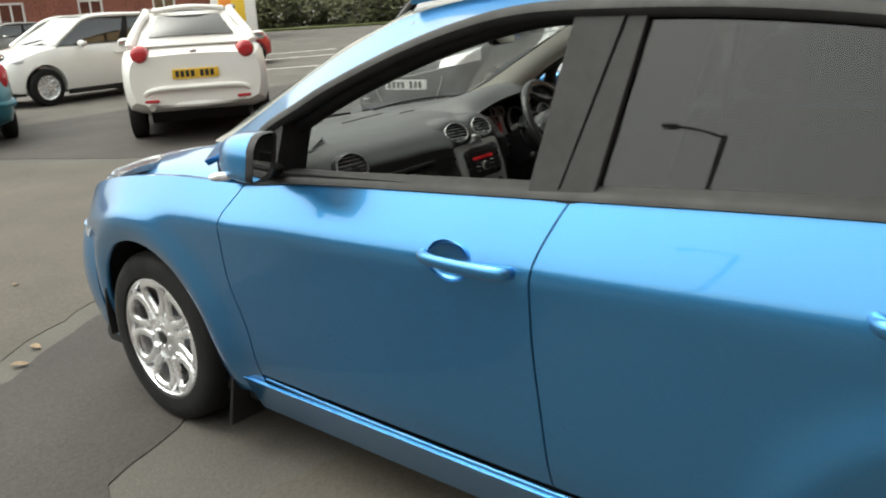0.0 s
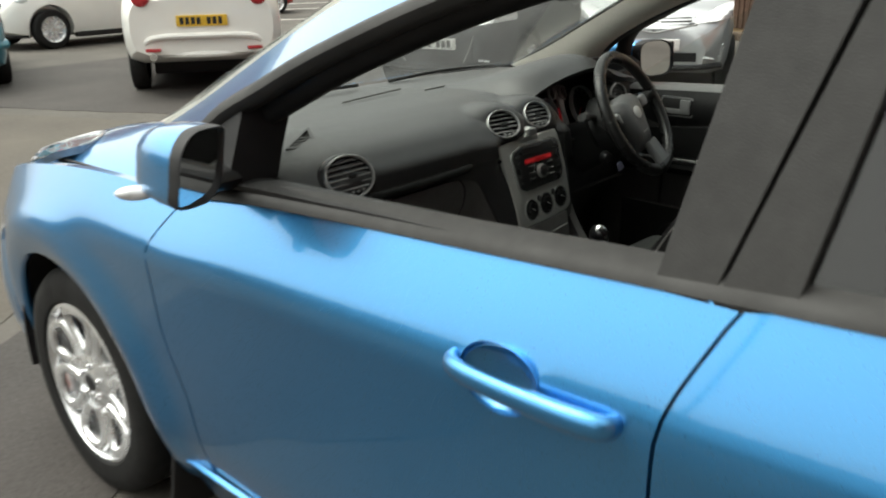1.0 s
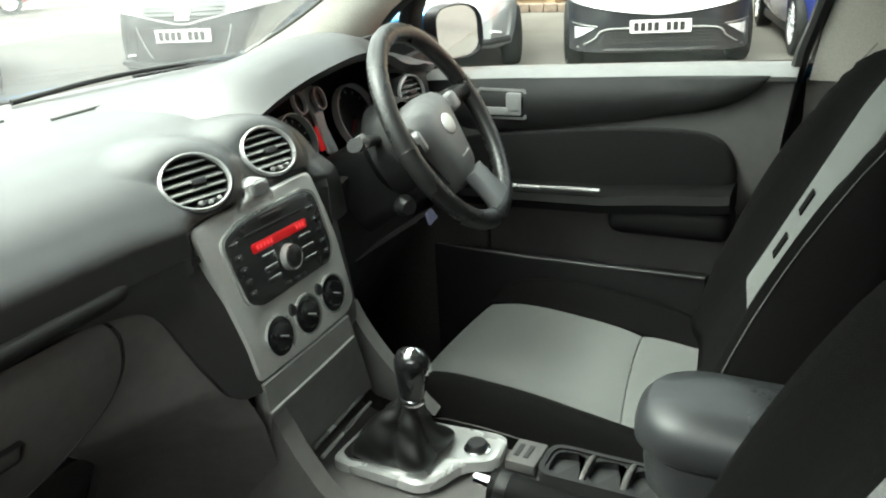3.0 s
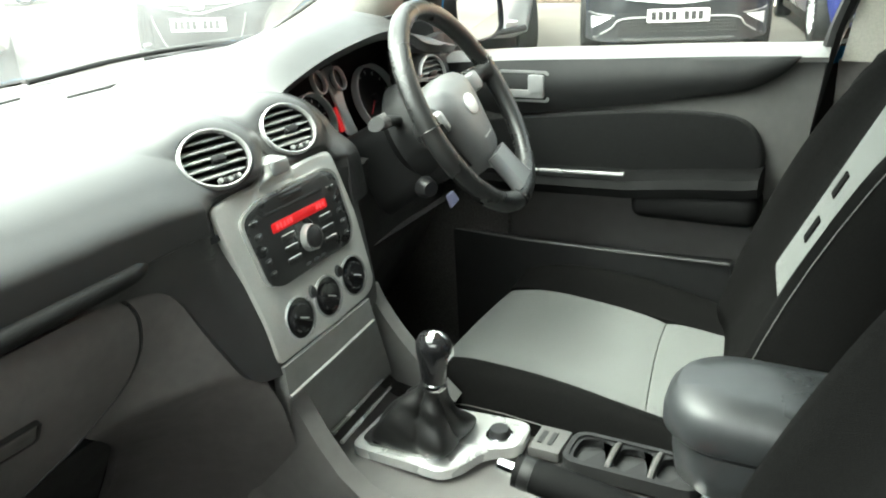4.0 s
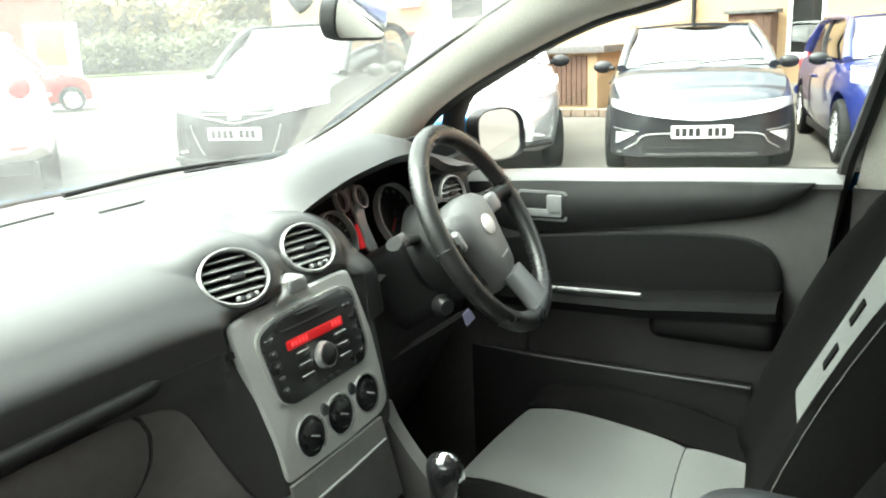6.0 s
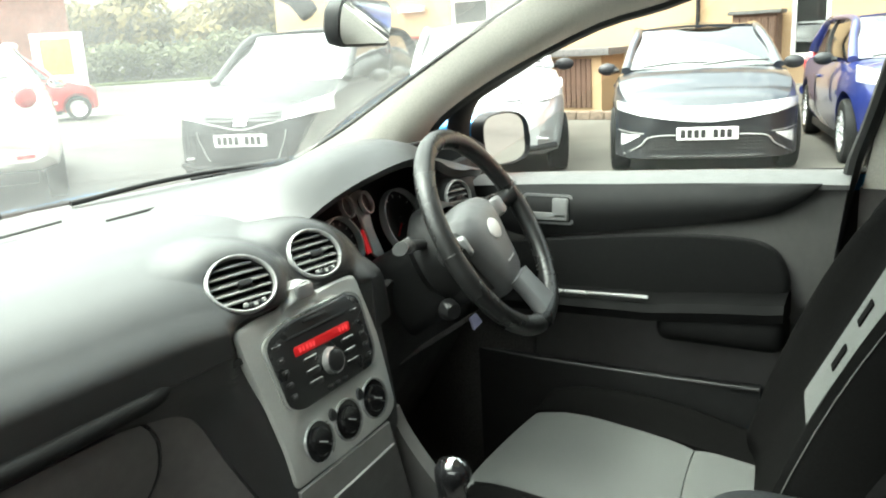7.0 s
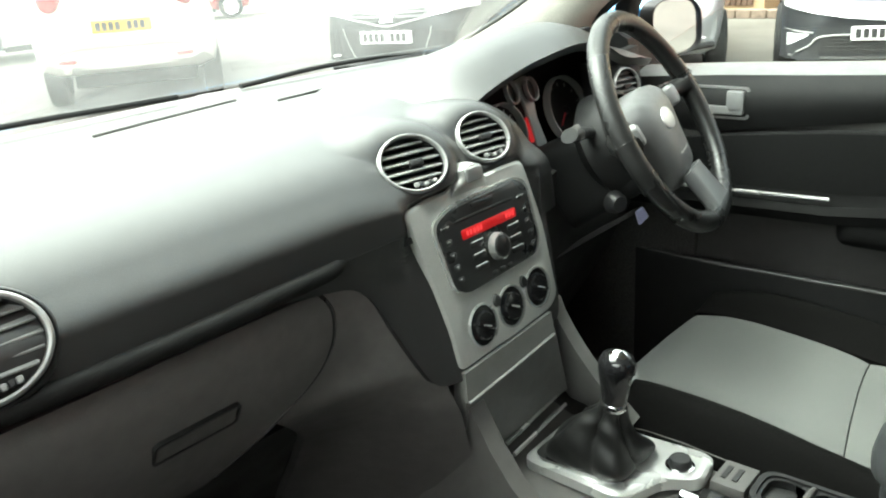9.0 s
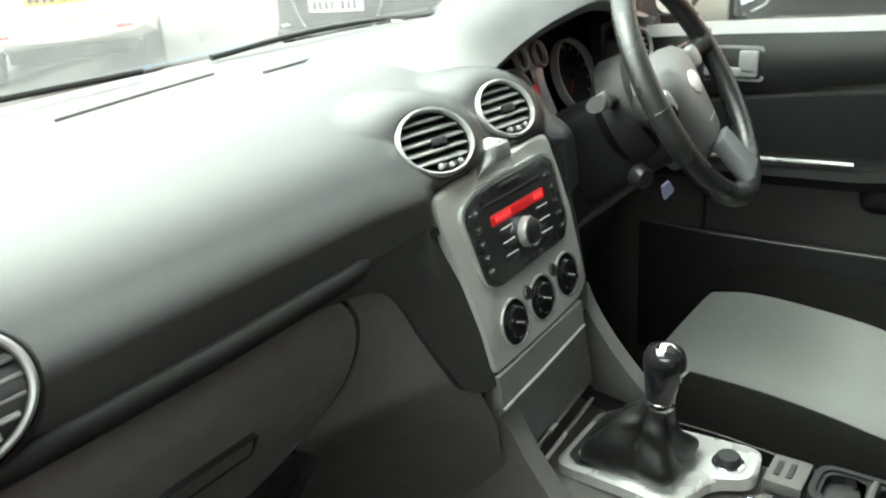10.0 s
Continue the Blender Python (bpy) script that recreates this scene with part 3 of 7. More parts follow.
parked_car("white_hatchback", "white three-door hatchback with round red tail lamps", at(4.44, 7.54, -34), 4.06, 1.7, 1.53, WHITE_P, 1.08, 0.75, 0.1, -1.45, -1.87, 0.9, 0.98, 2.5, 0.31, rear="round")
parked_car("black_hatchback", "black hatchback with a white number plate facing the blue car", at(6.64, 4.46, 106.7), 3.9, 1.7, 1.52, BLACK_P, 1.0, 1.02, 0.3, -1.5, -1.85, 0.84, 0.9, 2.5, 0.3, front=("wing", 0.76, 0.545), rear="plain")
parked_car("dark_hatchback", "dark navy hatchback with pale bonnet reflections", at(8.69, 0.83, 107), 4.2, 1.72, 1.36, NAVY_P, 0.92, 1.05, 0.2, -1.5, -1.95, 0.7, 0.95, 2.63, 0.31, front=("broad", 0.68, 0.415), rear="plain", lower=BLACK_P, caps=BLACK_P)
parked_car("silver_hatchback", "silver hatchback parked nose out in a row", at(7.85, 3.05, 118), 3.85, 1.68, 1.5, SILVER_P, 1.0, 0.95, 0.25, -1.4, -1.8, 0.8, 0.9, 2.45, 0.29, front=("wing", 0.74, 0.52), rear="plain", caps=BLACK_P)
parked_car("violet_hatchback", "deep blue hatchback at the end of the row", at(9.35, -1.22, 104.5), 3.9, 1.7, 1.38, VIOLET_P, 0.93, 1.0, 0.3, -1.5, -1.85, 0.84, 0.9, 2.5, 0.3, front=("wing", 0.76, 0.52), rear="plain", caps=BLACK_P)
parked_car("cream_hatchback", "white five-door hatchback seen side on", at(5.75, 13.25, 96), 3.95, 1.68, 1.52, WHITE_P, 1.0, 1.0, 0.2, -1.45, -1.8, 0.82, 0.9, 2.5, 0.32, front=("bar", 0.7, 0.5), rear="plain", group="far parked cars")
parked_car("teal_hatchback", "teal hatchback with red tail lamps", at(1.98, 10.15, -17.5), 3.9, 1.66, 1.45, TEAL_P, 0.95, 0.9, 0.2, -1.4, -1.8, 0.82, 0.9, 2.45, 0.29, rear="plain", group="far parked cars")
parked_car("red_hatchback", "small red hatchback by the roadside sign", at(11.45, 17.71, -126), 3.7, 1.62, 1.6, RED_P, 0.98, 0.9, 0.25, -1.3, -1.7, 0.8, 0.85, 2.7, 0.29, rear="plain", group="far parked cars", lower=TRIM)
parked_car("red_estate", "red car behind the black hatchback", at(12.5, 7.6, 95), 4.1, 1.7, 1.48, RED_P, 0.97, 0.95, 0.25, -1.5, -1.9, 0.8, 0.9, 2.55, 0.3, front=("bar", 0.7, 0.5), rear="plain", group="far parked cars")
parked_car("grey_saloon", "grey car beside the brick building", at(11.5, 30.5, 100), 4.2, 1.7, 1.42, GREY_P, 0.93, 0.9, 0.25, -1.2, -1.7, 0.78, 0.92, 2.55, 0.3, front=("bar", 0.66, 0.45), rear="plain", group="far parked cars")

LEAF = material("dry_leaf", (0.24, 0.17, 0.1), 0.7, vary=0.3)
rnd = random.Random(2)
for x, y in ((-0.994, 1.005), (-0.482, 2.223), (-0.856, 1.153)):
    q = Matrix.Translation((x, y, 0.012)) @ Matrix.Rotation(rnd.uniform(0, 6), 4, "Z") @ Matrix.Scale(rnd.uniform(0.4, 0.75), 4)
    solo("fallen_leaf", moved(grid(lambda u, v: (0.05 * (2 * u - 1), 0.03 * (2 * v - 1) * math.sin(math.pi * (0.08 + 0.84 * u)), 0.008 * (2 * v - 1) ** 2 + 0.006 * math.sin(u * 5)), 8, 4, 0.001), q), LEAF, "dry curled leaf on the asphalt", "leaf", group="fallen leaves")
street_lamp = thing("street_lamp", "tall grey street lamp across the yard", "street lamp", m=at(-13.6, 3.7, 0))
part("pole", tube([(0, 0, 0), (0, 0, 8.4)], [0.07, 0.05], 12, n=6), GREY_P, street_lamp)
part("arm", tube([(0, 0, 8.35), (0.15, 0.4, 8.4), (0.3, 0.9, 8.38)], 0.03, 8, n=8), GREY_P, street_lamp)
part("lamp_head", box(0.24, 0.36, 0.85, 1.2, 8.33, 8.42, 0.03), GREY_P, street_lamp)

# ---- buildings, hedge, sign ----
RENDER_Y = material("cream_render", (0.43, 0.3, 0.175), 0.85, vary=0.1, scale=60, bump=0.3, bump_scale=120, stain=0.12, stain_scale=0.7)
BRICK = material("red_brick", (0.27, 0.1, 0.07), 0.85, vary=0.35, scale=14, bump=0.3, bump_scale=90, stain=0.2, stain_scale=1.0)
BROWN = material("brown_boards", (0.1, 0.055, 0.035), 0.7, vary=0.25, scale=25, stain=0.25)
SLATE = material("grey_felt_roof", (0.12, 0.115, 0.11), 0.8, vary=0.25, scale=20)
FRAME_W = material("white_frame_paint", (0.78, 0.78, 0.76), 0.4, vary=0.05)
CONC = material("grey_concrete", (0.3, 0.28, 0.25), 0.85, vary=0.2, scale=30, stain=0.2)
HEDGE = material("hedge_leaves", (0.07, 0.075, 0.025), 0.7, vary=0.5, scale=3, stain=0.3, stain_scale=0.3)
AUTUMN = material("autumn_leaves", (0.16, 0.12, 0.035), 0.7, vary=0.5, scale=3, stain=0.3, stain_scale=0.3)
SIGN_Y = material("sign_yellow", (0.8, 0.55, 0.05), 0.4)
SIGN_O = material("sign_orange", (0.75, 0.25, 0.03), 0.4)
POST_W = material("white_post", (0.75, 0.75, 0.73), 0.4)

HX = 14.6
house = thing("rendered_house", "cream rendered house with white window and brown boarded store", "house")
wall = part("wall", box(HX, HX + 8, -6, 12, 0, 5.4), RENDER_Y, house, smooth=0)
cut(wall, box(HX - 0.2, HX + 0.25, 0.12, 0.72, 0.78, 2.05), box(HX - 0.2, HX + 0.25, 6.4, 7.3, 1.15, 2.2))
for y0, y1, z0, z1 in ((0.12, 0.72, 0.78, 2.05), (6.4, 7.3, 1.15, 2.2)):
    fr = part("window", frame_ring([(y0, z0), (y1, z0), (y1, z1), (y0, z1)], [(y0 + 0.07, z0 + 0.07), (y1 - 0.07, z0 + 0.07), (y1 - 0.07, z1 - 0.07), (y0 + 0.07, z1 - 0.07)], -0.04, 0.06).copy(), FRAME_W, house, "white window frame", smooth=0)
    fr.data.transform(Matrix(((0, 0, 1, HX + 0.08), (1, 0, 0, 0), (0, 1, 0, 0), (0, 0, 0, 1))))
    part("pane", box(HX + 0.09, HX + 0.1, y0 + 0.06, y1 - 0.06, z0 + 0.06, z1 - 0.06), CAR_GLASS, fr, smooth=0)
    part("sill", box(HX - 0.06, HX + 0.1, y0 - 0.05, y1 + 0.05, z0 - 0.06, z0, 0.008), FRAME_W, fr)
    # Black sheet stands in for the darkness of the unlit room.
    part("room_shade", box(HX + 0.22, HX + 0.245, y0 - 0.1, y1 + 0.1, z0 - 0.1, z1 + 0.1), DARK, fr, smooth=0)
part("roof", loft([[(HX - 0.4, -6.3, 5.3), (HX + 8.4, -6.3, 5.3), (HX + 4, -6.3, 7.6)], [(HX - 0.4, 12.3, 5.3), (HX + 8.4, 12.3, 5.3), (HX + 4, 12.3, 7.6)]]), SLATE, house, smooth=0)
part("lower_wall", box(HX - 0.05, HX, -6, 12, 0, 0.35, 0.01), CONC, house)
part("drainpipe", tube([(HX - 0.07, 2.25, 0), (HX - 0.07, 2.25, 5.2)], 0.04, 10), TRIM, house)
part("wall_light", box(HX - 0.12, HX, 7.9, 8.5, 2.0, 2.12, 0.02), FRAME_W, house)
store = thing("boarded_store", "low brown boarded store with a flat felt roof", "shed")
part("wall", box(HX - 1.25, HX - 0.05, 3.6, 6.6, 0, 0.98), RENDER_Y, store, smooth=0)
part("roof", box(HX - 1.45, HX - 0.05, 3.4, 6.9, 0.98, 1.1, 0.01), SLATE, store)
for k in range(8):
    part("board", box(HX - 1.285, HX - 1.25, 3.78 + 0.095 * k, 3.865 + 0.095 * k, 0.08, 0.93, 0.006, 1), BROWN, store)
shed = thing("brown_cupboard", "tall brown boarded cupboard against the house wall", "shed")
part("wall", box(HX - 0.6, HX - 0.05, 0.85, 1.55, 0, 1.52), BROWN, shed, smooth=0)
part("roof", box(HX - 0.68, HX - 0.05, 0.78, 1.62, 1.52, 1.58, 0.008), SLATE, shed)
for k in range(6):
    part("board", box(HX - 0.635, HX - 0.6, 0.87 + 0.113 * k, 0.975 + 0.113 * k, 0.1, 1.46, 0.006, 1), BROWN, shed)
KERB = material("worn_kerb_brick", (0.17, 0.125, 0.095), 0.85, vary=0.35, scale=20, stain=0.3, stain_scale=2)
bench = thing("low_kerb_wall", "low worn brick kerb in front of the house", "wall")
for k in range(16):
    part("brick", box(HX - 2.6, HX - 2.42, 1.2 + 0.235 * k, 1.425 + 0.235 * k, 0, 0.13, 0.01, 1), KERB, bench)

brick_house = thing("brick_building", "red brick building with pale windows", "building")
bm_m = Matrix.Translation((14.0, 38.0, 0)) @ Matrix.Rotation(radians(-20), 4, "Z")
w = part("wall", moved(box(-16, 11.8, 0, 8, 0, 6.5), bm_m), BRICK, brick_house, smooth=0)
cut(w, *[moved(box(x, x + 1.1, -0.3, 0.25, 0.9, 2.3), bm_m) for x in (-13, -9.6, -6.2, -2.8, 0.6, 4.0, 7.4)])
for x in (-13, -9.6, -6.2, -2.8, 0.6, 4.0, 7.4):
    fr = part("window", moved(joined(box(x, x + 0.09, 0.02, 0.1, 0.9, 2.3), box(x + 1.01, x + 1.1, 0.02, 0.1, 0.9, 2.3), box(x, x + 1.1, 0.02, 0.1, 0.9, 1.0), box(x, x + 1.1, 0.02, 0.1, 2.2, 2.3), box(x + 0.51, x + 0.59, 0.02, 0.1, 0.9, 2.3)), bm_m), FRAME_W, brick_house, "white window frame", smooth=0)
    part("pane", moved(box(x + 0.05, x + 1.05, 0.05, 0.06, 0.95, 2.25), bm_m), CAR_GLASS, fr, smooth=0)
    # Black sheet behind each pane paints the unlit inside.
    part("room_shade", moved(box(x - 0.1, x + 1.2, 0.2, 0.24, 0.8, 2.4), bm_m), DARK, fr, smooth=0)
part("roof", moved(loft([[(-16.3, -0.4, 6.4), (-16.3, 8.4, 6.4), (-16.3, 4, 9)], [(12.1, -0.4, 6.4), (12.1, 8.4, 6.4), (12.1, 4, 9)]]), bm_m), SLATE, brick_house, smooth=0)
for x, y in ((7.2, 24.0), (8.6, 26.5)):
    solo("white_post", tube([(x, y, 0), (x, y, 3.2)], 0.05, 10), POST_W, "white painted steel post", "post", group="white posts")

sign = thing("roadside_sign", "white sign board with a yellow and orange panel", "sign", m=at(17.64, 24.5, -52))
part("board", box(-0.85, 0.85, -0.06, 0.06, 0.5, 2.4, 0.02), POST_W, sign)
part("panel", box(-0.55, 0.45, -0.075, -0.06, 1.0, 2.2, 0.005), SIGN_Y, sign, "yellow panel")
part("panel", box(-0.5, -0.05, -0.085, -0.075, 1.2, 1.9, 0.005), SIGN_O, sign, "orange panel")
for x in (-0.75, 0.75):
    part("post", tube([(x, 0, 0), (x, 0, 2.35)], 0.05, 10), POST_W, sign)


def leaf_mass(name, label, spots, mat, leaves, size, seed, category="hedge"):
    """Foliage as many small leaf clumps scattered through lumpy volumes."""
    rnd = random.Random(seed)
    verts, faces = [], []
    for k in range(leaves):
        cx, cy, cz, rx, ry, rz = spots[rnd.randrange(len(spots))]
        d = Vector((rnd.gauss(0, 1), rnd.gauss(0, 1), rnd.gauss(0, 1))).normalized() * rnd.uniform(0.55, 1.05)
        p = Vector((cx + d.x * rx, cy + d.y * ry, max(0.05, cz + d.z * rz)))
        a = Vector((rnd.gauss(0, 1), rnd.gauss(0, 1), rnd.gauss(0, 1))).normalized() * size * rnd.uniform(0.6, 1.4)
        b = a.orthogonal().normalized() * size * rnd.uniform(0.4, 0.9)
        n = len(verts)
        verts += [p - a, p - b * 0.8, p + a, p + b]
        faces.append((n, n + 1, n + 2, n + 3))
    me = bpy.data.meshes.new(name)
    me.from_pydata(verts, [], faces)
    me.materials.append(mat)
    return tagged(new(name, me), label, category, "", "stuff")


rnd = random.Random(5)
spots = []
for k in range(34):
    f = k / 33
    spots.append((27 + 40 * f + rnd.uniform(-1, 1), 50 - 26 * f + rnd.uniform(-1, 1), rnd.uniform(0.8, 1.6), rnd.uniform(1.6, 2.4), rnd.uniform(1.2, 2), rnd.uniform(1.2, 2.0)))
leaf_mass("roadside_hedge", "dense dark green roadside hedge", spots, HEDGE, 26000, 0.22, 3)
spots = []
for k in range(26):
    f = k / 25
    spots.append((32 + 60 * f + rnd.uniform(-2, 2), 66 - 36 * f + rnd.uniform(-2, 2), rnd.uniform(2.5, 6.0), rnd.uniform(2.5, 4.0), rnd.uniform(2.5, 4), rnd.uniform(1.6, 3.0)))
leaf_mass("far_trees", "far bank of green and yellowing trees", spots, AUTUMN, 26000, 0.4, 4, "trees")
solo("verge", moved(box(-30, 30, -1.2, 1.2, 0, 0.14, 0.03), Matrix.Translation((46, 34.5, 0)) @ Matrix.Rotation(radians(-33), 4, "Z")), material("grass_verge", (0.1, 0.12, 0.04), 0.9, vary=0.4, scale=12, bump=0.5, bump_scale=60), "grass verge below the hedge", "verge", "structure")

# unseen walls added behind the camera to block light and darken reflections
BLOCK_W = material("grey_cladding", (0.2, 0.2, 0.19), 0.6, vary=0.1, scale=8, stain=0.15, stain_scale=0.5)
solo("unseen_wall_west", box(-20.4, -20, -11, 60, 0, 5.0), BLOCK_W, "unseen grey wall across the yard, added for dark reflections", "wall", "structure", smooth=0)
solo("unseen_wall_south", box(-34, 34, -11.4, -11, 0, 6.0), BRICK, "unseen brick wall, added to block light from behind", "wall", "structure", smooth=0)
solo("unseen_wall_side", box(-7.4, -7, -11, -4.6, 0, 6.0), BLOCK_W, "unseen grey wall, added to block light from the side", "wall", "structure", smooth=0)

# ---- the blue car: bodywork ----
car = thing("blue_hatchback", "metallic blue five-door hatchback with its passenger window open", "car")
belt_z = curve1([(-3.2, 1.105), (-2.34, 1.074), (-1.74, 1.041), (-1.43, 1.023), (-0.86, 0.988), (-0.6, 0.962), (-0.3, 0.955), (0.0, 0.93), (0.3, 0.876), (0.6, 0.765), (0.85, 0.62)])
crease_z = curve1([(-3.2, 0.93), (-2.36, 0.905), (-0.6, 0.842), (0.0, 0.8), (0.6, 0.65), (0.85, 0.52)])
taper = curve1([(-3.5, 0.7), (-3.4, 0.86), (-3.1, 0.945), (-2.7, 0.985), (-2.3, 1.0), (-0.6, 1.0), (0.05, 0.99), (0.3, 0.96), (0.5, 0.9), (0.64, 0.82), (0.77, 0.66), (0.88, 0.5)])
under = curve1([(0.2, 0.79), (0.26, 0.835), (0.34, 0.868), (0.42, 0.888), (0.55, 0.901), (0.7, 0.913), (0.8, 0.922), (0.87, 0.929), (1.2, 0.929)])


def flank(y, z):
    """Half width of the body at a place along it and a height."""
    zc, zb = crease_z(y), belt_z(y)
    x = under(z)
    if z > zc:
        s = min(1.2, (z - zc) / (zb - zc))
        x -= 0.072 * s ** 1.1
    x *= taper(y)
    for yw in (-0.02, -2.64):
        d = math.hypot(y - yw, z - 0.33)
        x += 0.024 * math.exp(-((d - 0.44) / 0.06) ** 2)
    return x


def pane_x(z):
    """Half width at the side windows."""
    return 0.85 - 0.36 * (z - 1.03)


def panel(side, y_front, y_rear, z_low, z_high, nu=24, nv=22, depth=0.0, thick=0.022):
    def fn(u, v):
        z = z_low + 0.65 * v
        for _ in range(4):
            y = y_front(z) + (y_rear(z) - y_front(z)) * u
            z = z_low + (z_high(y) - z_low) * v
        return (side * (flank(y, z) - depth), y, z)
    bm = grid(fn, nu, nv)
    bmesh.ops.recalc_face_normals(bm, faces=bm.faces)
    if thick:
        inner = grid(lambda u, v: (lambda p: (p[0] - side * thick, p[1], p[2]))(fn(u, v)), nu, nv)
        bm = joined(bm, inner)
        bmesh.ops.bridge_loops(bm, edges=[e for e in bm.edges if e.is_boundary])
    return bm


gap_f = curve1([(0.34, -0.605), (0.48, -0.6), (0.69, -0.545), (0.85, -0.55), (0.957, -0.615), (1.1, -0.66)])
gap_b = curve1([(0.34, -1.703), (0.42, -1.699), (0.54, -1.692), (0.73, -1.682), (0.89, -1.689), (1.0, -1.727), (1.07, -1.765)])
gap_r = curve1([(0.34, -2.2), (0.5, -2.3), (0.7, -2.52), (0.85, -2.66), (1.07, -2.75)])
for s in (-1, 1):
    door = part("front_door", panel(s, lambda z: gap_f(z) - 0.0028, lambda z: gap_b(z) + 0.0028, 0.345, belt_z, 30, 26), BLUE, car, "blue front door with its window down" if s < 0 else "blue driver's door")
    cup_c = (s * flank(-1.46, 0.88), -1.46, 0.88)
    cut(door, ball(cup_c, 0.03, 0.064, 0.05))
    bowl = grid(lambda u, v: (s * (flank(-1.46, 0.88) - 0.002 - 0.028 * math.cos(v * math.pi / 2)), -1.46 + 0.066 * math.sin(v * math.pi / 2) * math.cos(2 * math.pi * u), 0.88 + 0.052 * math.sin(v * math.pi / 2) * math.sin(2 * math.pi * u)), 28, 8, wrap=True)
    part("handle_cup", bowl, BLUE, door)
    part("door_handle", tube([(s * 0.915, -1.378, 0.886), (s * 0.94, -1.39, 0.886), (s * 0.95, -1.43, 0.884), (s * 0.952, -1.52, 0.882), (s * 0.95, -1.6, 0.882), (s * 0.94, -1.632, 0.882), (s * 0.912, -1.638, 0.882)], [0.009, 0.011, 0.012, 0.0135, 0.0145, 0.013, 0.01], 14, flat=1.3, n=36), BLUE, door, "blue pull handle")
    rdoor = part("rear_door", panel(s, lambda z: gap_b(z) - 0.0028, lambda z: gap_r(z) + 0.004, 0.345, belt_z, 24, 26), BLUE, car, "blue rear door with a dark tinted window")
    part("door_handle", tube([(s * 0.925, -2.36, 0.932), (s * 0.955, -2.39, 0.928), (s * 0.96, -2.5, 0.926), (s * 0.93, -2.6, 0.93)], [0.012, 0.018, 0.02, 0.016], 12, n=20), BLUE, rdoor)
    wing = part("front_wing", panel(s, lambda z: 0.58 - 0.25 * max(0, z - 0.7), lambda z: gap_f(z) + 0.0028, 0.24, belt_z, 40, 26), BLUE, car, "blue front wing over the alloy wheel")
    cut(wing, lathe([(0, 0.5), (0.395, 0.5), (0.395, 1.1), (0, 1.1)], 48, Matrix.Translation((0, -0.025, 0.325)) @ Matrix.Rotation(radians(90 * s), 4, "Y")))
    quarter = part("rear_quarter", panel(s, lambda z: gap_r(z) - 0.004, lambda z: -3.42, 0.3, belt_z, 30, 24), BLUE, car)
    cut(quarter, lathe([(0, 0.5), (0.385, 0.5), (0.385, 1.1), (0, 1.1)], 48, Matrix.Translation((0, -2.65, 0.325)) @ Matrix.Rotation(radians(90 * s), 4, "Y")))
    part("inner_shell", joined(panel(s, lambda z: -0.46, lambda z: -2.24, 0.3, lambda y: belt_z(y) - 0.03, 20, 12, 0.05, 0.0), panel(s, lambda z: -0.44, lambda z: -0.7, 0.3, lambda y: belt_z(y) - 0.03, 6, 10, 0.028, 0.0), panel(s, lambda z: -1.6, lambda z: -1.8, 0.3, lambda y: belt_z(y) - 0.03, 6, 10, 0.028, 0.0)), INK, car)
    part("wheel_arch_liner", grid(lambda u, v: (s * (0.56 + 0.3 * v), -0.025 + 0.41 * math.sin(radians(-100 + 200 * u)), 0.325 + 0.41 * math.cos(radians(-100 + 200 * u))), 40, 4, 0.01), DARK, car)
    part("arch_lip", tube([(s * (flank(-0.025 + 0.395 * math.sin(a), 0.325 + 0.395 * math.cos(a)) - 0.012), -0.025 + 0.395 * math.sin(a), 0.325 + 0.395 * math.cos(a)) for a in [radians(-108 + 6 * k) for k in range(37)]], 0.012, 8), BLUE, car)
    part("sill", joined(tube([(s * 0.852, -0.56, 0.322), (s * 0.858, -1.0, 0.318), (s * 0.858, -1.8, 0.318), (s * 0.85, -2.28, 0.322)], 0.007, 10, n=20), grid(lambda u, v: (s * (0.862 - 0.07 * v), -0.5 - 1.8 * u, 0.312 - 0.14 * v), 12, 4, 0.01)), BLUE, car, "blue sill with a rounded lip")
    part("mud_flap", moved(box(-0.1, 0.1, -0.008, 0.008, -0.17, 0.17, 0.006), Matrix.Translation((s * 0.77, -0.43, 0.26)) @ Matrix.Rotation(radians(14), 4, "X")), TRIM, car, "black rubber mud flap")
    # window frames, pillars, glass
    def side_pt(y, z, out=0.0):
        return (s * (pane_x(z) + out), y, z)
    line = [(-0.6, 1.0), (-0.7, 1.115), (-0.83, 1.185), (-0.96, 1.248), (-1.176, 1.332), (-1.365, 1.388), (-1.53, 1.418), (-1.72, 1.425), (-2.1, 1.415), (-2.45, 1.37), (-2.8, 1.25), (-2.95, 1.13)]
    if s > 0:
        line = [(-0.585, 1.0), (-0.605, 1.1), (-0.65, 1.17), (-0.72, 1.21), (-0.8, 1.25), (-0.95, 1.33), (-1.1, 1.365), (-1.365, 1.402)] + line[6:]
    part("window_frame", tube([side_pt(y, z) for y, z in line], 0.027, 10, flat=0.8, n=44), MATT_TRIM, car, "black window frame")
    if s < 0:
        part("inner_frame", tube([side_pt(y - 0.02, z - 0.004, -0.06) for y, z in line[1:]], 0.032, 10, n=40), TRIM, car, "black inner window frame")
    part("belt_moulding", grid(lambda u, v: (lambda y: (s * (flank(y, belt_z(y)) + 0.008 - 0.045 * v + 0.01 * math.sin(v * 3.1)), y, belt_z(y) + (0.002 if s < 0 else -0.026) + 0.03 * v))(-0.62 - 2.2 * u), 40, 5, 0.008), MATT_TRIM, car, "faded black belt moulding")
